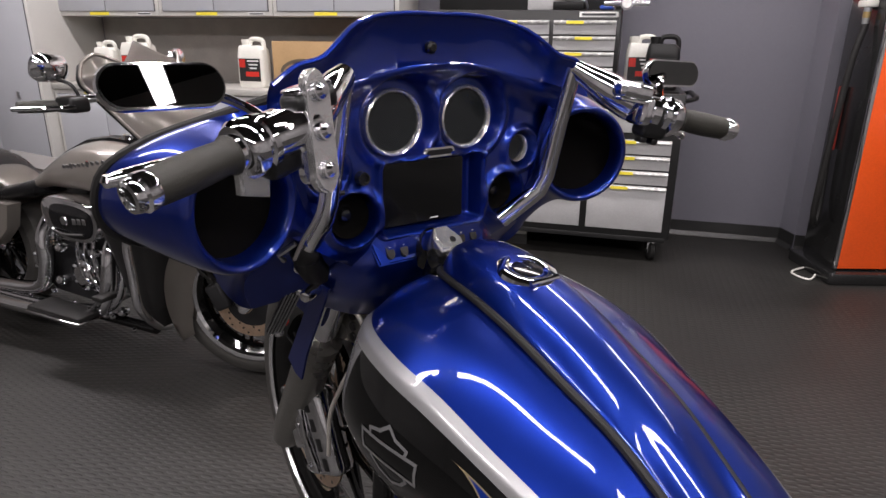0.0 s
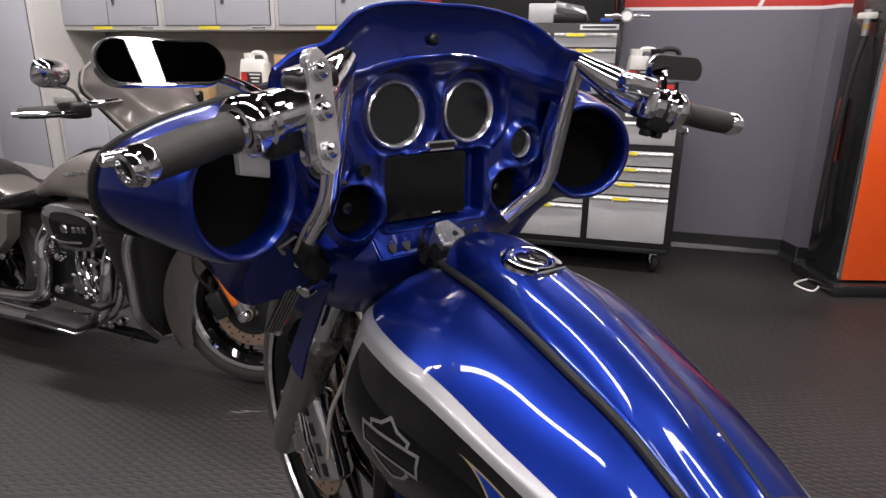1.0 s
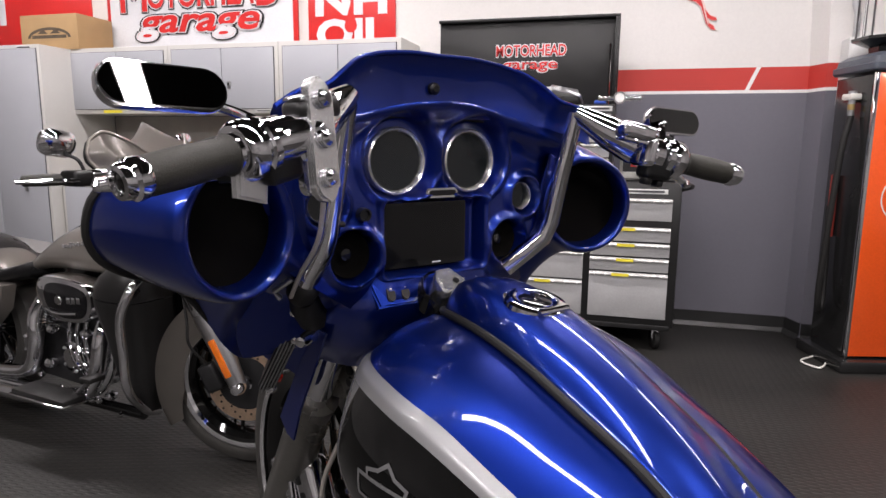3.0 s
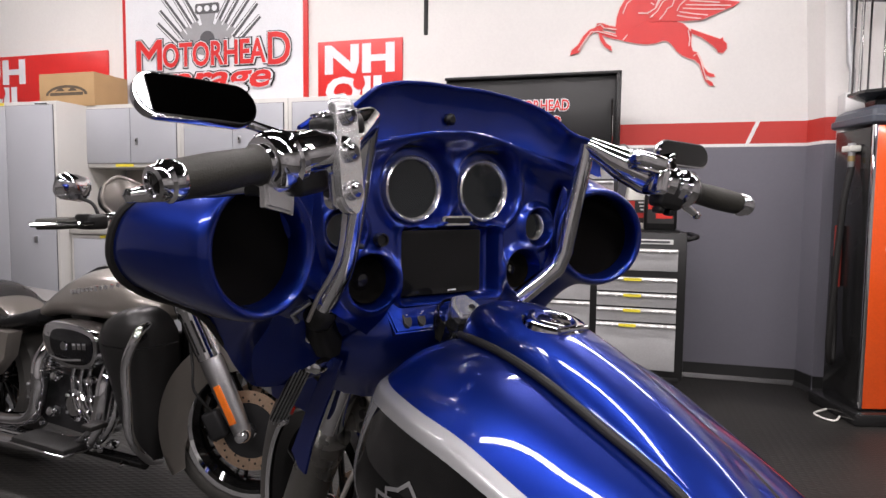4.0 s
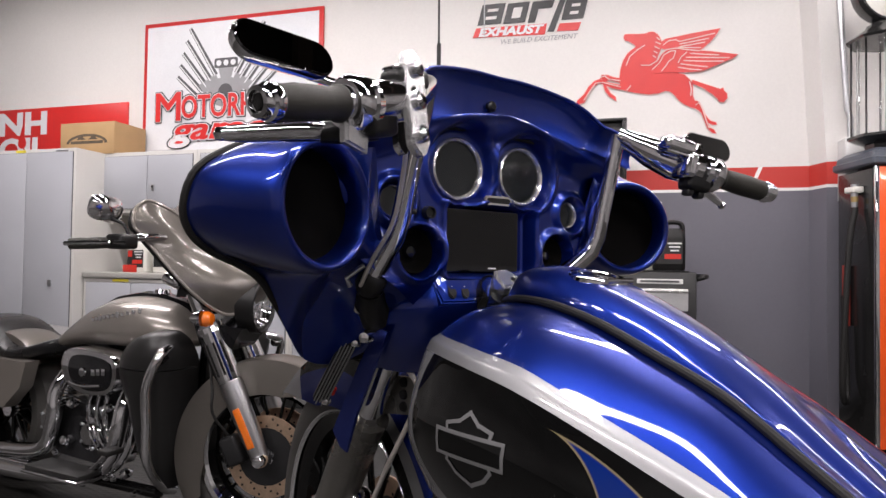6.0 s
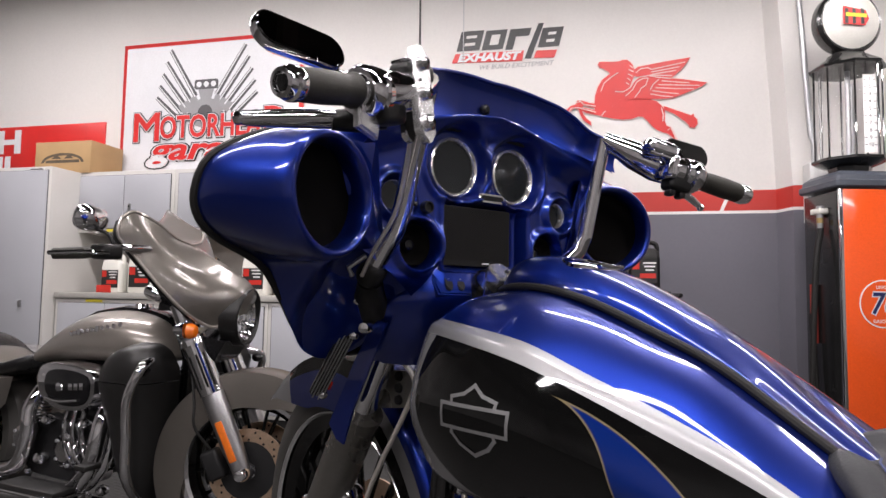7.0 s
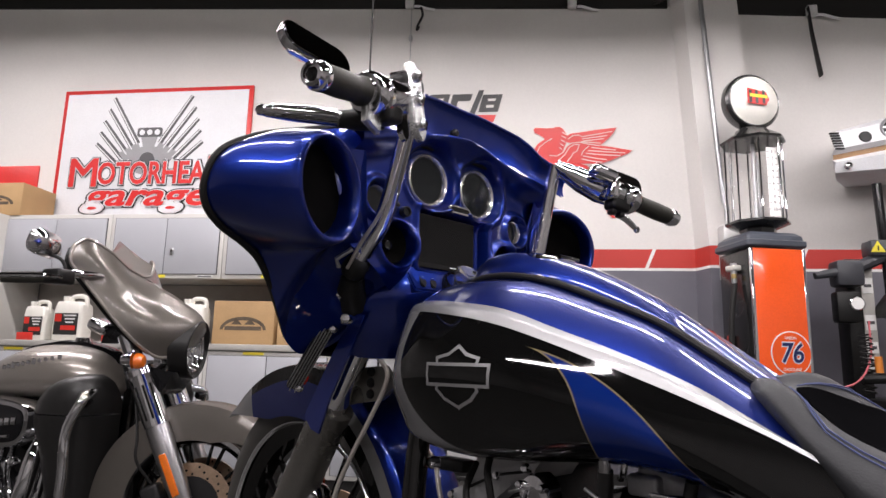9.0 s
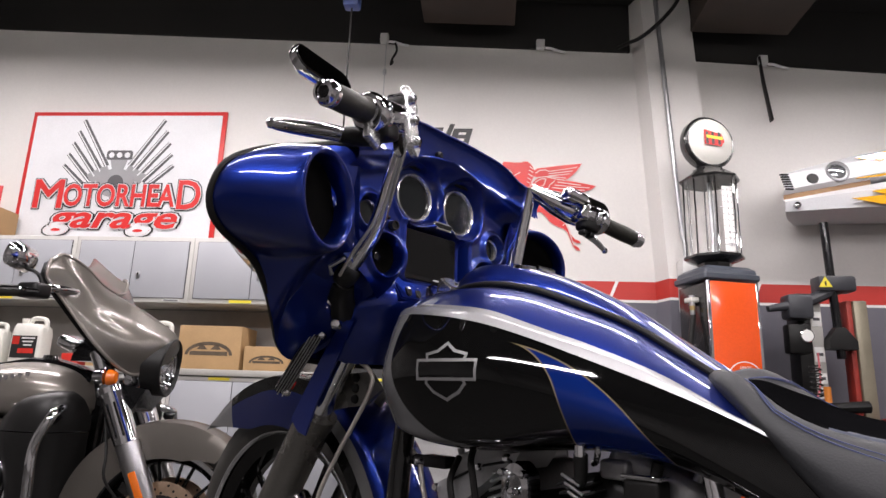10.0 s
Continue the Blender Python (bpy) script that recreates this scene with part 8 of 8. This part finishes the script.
# seat and side covers
GS = [(-1.15, 0.06, 0.715, 0.63), (-1.24, 0.13, 0.69, 0.61), (-1.36, 0.165, 0.657, 0.585), (-1.47, 0.175, 0.642, 0.575), (-1.58, 0.17, 0.68, 0.58), (-1.68, 0.165, 0.74, 0.60), (-1.80, 0.155, 0.768, 0.62), (-2.0, 0.13, 0.755, 0.64)]
rings = []
for k in range(28):
    s = -1.15 - 0.85 * k / 27
    w, zt, zb = interp(GS, s)
    rings.append([GP(s, -w * math.copysign(abs(math.cos(a)) ** 0.6, math.cos(a)), (zt + zb) / 2 + (zt - zb) / 2 * math.copysign(abs(math.sin(a)) ** 0.6, math.sin(a))) for a in [2 * math.pi * q / 28 for q in range(28)]])
part("seat", loft(rings), LEATHER, grey, "black leather two-level seat", 60)
for side in (-1, 1):
    part("side_cover", loft([[GP(s, side * l, z) for s, z in ((-1.26, 0.595), (-1.55, 0.60), (-1.62, 0.42), (-1.42, 0.38), (-1.30, 0.48))] for l in (0.14, 0.19, 0.20)]), GREYPAINT, grey, "pewter grey side cover")
    part("saddlebag", loft([[GP(s, side * (0.17 + l * (1 if z < 0.6 else 0.95)), z) for s, z in ((-1.55, 0.66), (-2.15, 0.68), (-2.2, 0.45), (-2.1, 0.33), (-1.62, 0.33))] for l in (0.0, 0.18, 0.22)]), GREYPAINT, grey, "pewter grey saddlebag")
wheel(grey, GP(-1.63, 0, 0.325), Vector((1, 0, 0)), 0.325, 0.22, 0.17, 10, BLACKPAINT, (-1,))
fender(grey, GP(-1.63, 0, 0.325), Vector((1, 0, 0)), Vector((0, 1, 0)), 0.38, 0.11, 40, 190, 0.10, lambda t, x: 3, "pewter grey rear fender")
# engine, air cleaner, covers
engine(grey, GP, CHROME, ENGINE, s0=-0.80)
AC = [(-0.175, 0.03), (-0.15, 0.075), (-0.08, 0.092), (0.05, 0.088), (0.15, 0.066), (0.175, 0.02), (0.16, -0.05), (0.10, -0.085), (-0.02, -0.092), (-0.10, -0.07), (-0.16, -0.03)]
ac = part("air_cleaner", loft([[GP(-0.785 + p.x * f, l, 0.60 + p.y * f) for p in spline([(u, v, 0) for u, v in AC + AC[:1]], 3)[:-1]] for l, f in ((-0.14, 0.92), (-0.17, 1.0), (-0.225, 1.0), (-0.242, 0.95), (-0.246, 0.88))]), CHROME, grey, "chrome air cleaner cover with black face")
part("air_insert", loft([[GP(-0.765 + p.x * f, l, 0.598 + p.y * f) for p in spline([(u, v, 0) for u, v in AC + AC[:1]], 3)[:-1]] for l, f in ((-0.24, 0.76), (-0.250, 0.74), (-0.252, 0.70))]), GLOSSPLASTIC, ac, "black face")
for k in range(3):
    part("air_badge", box(GP(-0.735 + 0.030 * k, -0.254, 0.604 + 0.003 * k), (0.004, 0.022, 0.026), 0.002), CHROME, ac)
part("air_badge", lathe([(0, 0.006), (0.017, 0.005), (0.020, 0), (0, 0)], axis(GP(-0.80, -0.252, 0.600), (1, 0, 0)), 16), CHROME, ac)
part("air_trim", tube(spline([GP(-0.88, -0.252, 0.555), GP(-0.80, -0.256, 0.545), GP(-0.69, -0.254, 0.556)], 6), 0.006, 8), CHROME, ac)
for k in range(5):
    part("air_rib", tube([GP(-0.955 + 0.012 * k, -0.19, 0.665 - 0.028 * k), GP(-0.915 + 0.012 * k, -0.246, 0.668 - 0.028 * k)], 0.006, 8), CHROME, ac)
for s, z, r in ((-0.83, 0.34, 0.075), (-1.10, 0.36, 0.06), (-0.70, 0.27, 0.045)):
    cv = part("engine_cover", lathe([(0, 0.035), (r * 0.55, 0.034), (r * 0.62, 0.028), (r * 0.9, 0.022), (r, 0.008), (r, -0.06), (0, -0.06)], axis(GP(s, -0.17, z), (1, 0, 0)), 32), CHROME, grey, "chrome round engine cover")
    for k in range(5):
        a = 2 * math.pi * k / 5
        part("bolt", lathe([(0, 0.03), (0.006, 0.029), (0.007, 0.02), (0, 0.02)], axis(GP(s + r * 0.8 * math.cos(a), -0.17, z + r * 0.8 * math.sin(a)), (1, 0, 0)), 10), STEEL, cv)
cc = part("cam_cover", loft([[GP(-0.92 + u * f, l, 0.33 + v * f) for u, v in ((-0.22, 0.10), (-0.05, 0.14), (0.12, 0.12), (0.20, 0.0), (0.10, -0.12), (-0.15, -0.11), (-0.26, -0.02))] for l, f in ((-0.13, 1.0), (-0.16, 1.0), (-0.172, 0.93))]), ENGINE, grey, "black cam cover")
for l in (-0.21, -0.27):
    part("exhaust_pipe", tube(spline([GP(-0.62, -0.12, 0.60), GP(-0.56, l * 0.9, 0.50), GP(-0.60, l, 0.30), GP(-0.78, l, 0.20), GP(-1.3, l - 0.02, 0.17), GP(-2.3, l - 0.05, 0.22)], 7), 0.024 if l > -0.25 else 0.03, 16), CHROME, grey, "chrome exhaust pipe")
part("exhaust_pipe", tube(spline([GP(-0.98, -0.12, 0.60), GP(-1.02, -0.19, 0.52), GP(-1.03, -0.2, 0.40), GP(-1.10, -0.2, 0.25), GP(-1.3, -0.22, 0.2)], 7), 0.024, 16), CHROME, grey, "chrome exhaust pipe")
part("heat_shield", tube(spline([GP(-0.99, -0.165, 0.60), GP(-1.0, -0.225, 0.50), GP(-1.0, -0.235, 0.38), GP(-1.08, -0.235, 0.26), GP(-1.4, -0.24, 0.22)], 7), 0.030, 16), CHROME, grey, "chrome heat shield")
for k in range(7):
    part("case_fin", box(GP(-1.00 - 0.004 * k, -0.185, 0.44 + 0.012 * k), (0.02, 0.15, 0.004), 0.0015, 1), CHROME, grey)
for k in range(6):
    part("oil_cooler_fin", box(GP(-0.62, -0.15, 0.30 + 0.03 * k), (0.10, 0.05, 0.006), 0.002, 1), ALU, grey)
for s, l, z, r in ((-0.66, -0.19, 0.40, 0.022), (-0.71, -0.20, 0.46, 0.018), (-0.90, -0.22, 0.46, 0.02), (-0.96, -0.20, 0.30, 0.024), (-0.60, -0.2, 0.22, 0.02), (-0.68, -0.22, 0.20, 0.016)):
    part("chrome_fitting", lathe([(0, r * 1.2), (r * 0.7, r), (r, r * 0.4), (r * 1.05, 0.0), (r * 0.8, -r), (0, -r)], axis(GP(s, l, z), GP(0.2, -1, 0.25)), 16), CHROME, grey, "chrome fitting")
for q in (0.0, 0.05, 0.10):
    part("oil_line", tube(spline([GP(-0.66 - q, -0.16, 0.24), GP(-0.70 - q, -0.20, 0.33), GP(-0.76 - q, -0.18, 0.42), GP(-0.78 - q, -0.15, 0.50)], 6), 0.010, 10), CHROME, grey, "chrome oil line")
fb = part("footboard", box(GP(-0.78, -0.33, 0.245), (0.11, 0.32, 0.02), 0.008, 2), RUBBER, grey, "black rubber footboard")
part("footboard_edge", box(GP(-0.78, -0.335, 0.232), (0.12, 0.33, 0.014), 0.006, 2), CHROME, fb)
part("brake_pedal", tube(spline([GP(-0.78, -0.26, 0.22), GP(-0.65, -0.30, 0.26), GP(-0.55, -0.32, 0.33)], 6), 0.011, 10), CHROME, grey)
part("pedal_pad", box(GP(-0.53, -0.32, 0.345), (0.07, 0.06, 0.02), 0.006, 2), RUBBER, grey)
part("lower_rail", tube([GP(-0.45, -0.17, 0.16), GP(-1.4, -0.17, 0.15)], 0.022, 12), BLACKPAINT, grey)
for k in range(9):
    part("fastener", lathe([(0, 0.014), (0.01, 0.012), (0.013, 0.0), (0, 0)], axis(GP(-0.55 - 0.09 * k, -0.20 - 0.02 * (k % 2), 0.15 + 0.05 * (k % 3)), (1, 0, 0)), 10), CHROME, grey)
# lower leg fairings and engine guard
LOWER = mat("satin_black_lower", (0.010, 0.0097, 0.0095), 0.40, vary=0.15, rough_vary=0.05)
for side in (-1, 1):
    def leg_rows(table):
        rows = []
        for z, s0, s1, lo, li in table:
            m_, w = (s0 + s1) / 2, s1 - s0
            loop = [(s0, lo * 0.80), (s0 + w * 0.08, lo * 0.93), (s0 + w * 0.28, lo * 0.995), (m_, lo * 1.01), (s1 - w * 0.28, lo * 1.0), (s1 - w * 0.08, lo * 0.93), (s1, lo * 0.80), (s1, li), (m_, li), (s0, li)]
            rows.append([GP(s, side * l, z) for s, l in loop])
        return rows
    lf = part("leg_fairing", loft(leg_rows(((0.19, -0.43, -0.385, 0.20, 0.14), (0.26, -0.475, -0.365, 0.24, 0.13), (0.33, -0.497, -0.35, 0.26, 0.12), (0.42, -0.512, -0.34, 0.275, 0.11), (0.50, -0.528, -0.335, 0.286, 0.11), (0.57, -0.552, -0.325, 0.296, 0.11), (0.62, -0.566, -0.317, 0.302, 0.12), (0.643, -0.566, -0.313, 0.304, 0.12)))), LOWER, grey, "satin black lower leg fairing", 50)
    part("glove_box", loft(leg_rows(((0.647, -0.566, -0.312, 0.305, 0.12), (0.69, -0.552, -0.305, 0.307, 0.13), (0.728, -0.525, -0.305, 0.302, 0.15), (0.757, -0.49, -0.313, 0.288, 0.165), (0.775, -0.45, -0.328, 0.265, 0.18), (0.786, -0.415, -0.345, 0.238, 0.19)))), LOWER, lf, "satin black upper compartment", 50)
    part("guard_slot", tube([GP(-0.296, side * 0.296, 0.712), GP(-0.312, side * 0.306, 0.69)], [0.024, 0.022], 16), GLOSSPLASTIC, lf)
    part("engine_guard", tube(spline([GP(-0.36, side * 0.18, 0.735), GP(-0.305, side * 0.285, 0.722), GP(-0.296, side * 0.325, 0.69), (GP(-0.328, side * 0.338, 0.60)), GP(-0.327, side * 0.336, 0.47), GP(-0.346, side * 0.312, 0.33), GP(-0.40, side * 0.20, 0.20), GP(-0.43, side * 0.12, 0.16)], 7), 0.0165, 16), CHROME, grey, "chrome engine guard bar")
part("down_tube", tube([GP(-0.38, 0, 0.85), GP(-0.42, 0, 0.18)], 0.03, 12), BLACKPAINT, grey)
part("radiator", box(GP(-0.45, 0, 0.42), (0.24, 0.06, 0.45), 0.01), ENGINE, grey)
part("jiffy_stand", tube([GP(-0.9, 0.14, 0.16), GP(-0.8, 0.34, 0.012)], 0.014, 10), CHROME, grey)
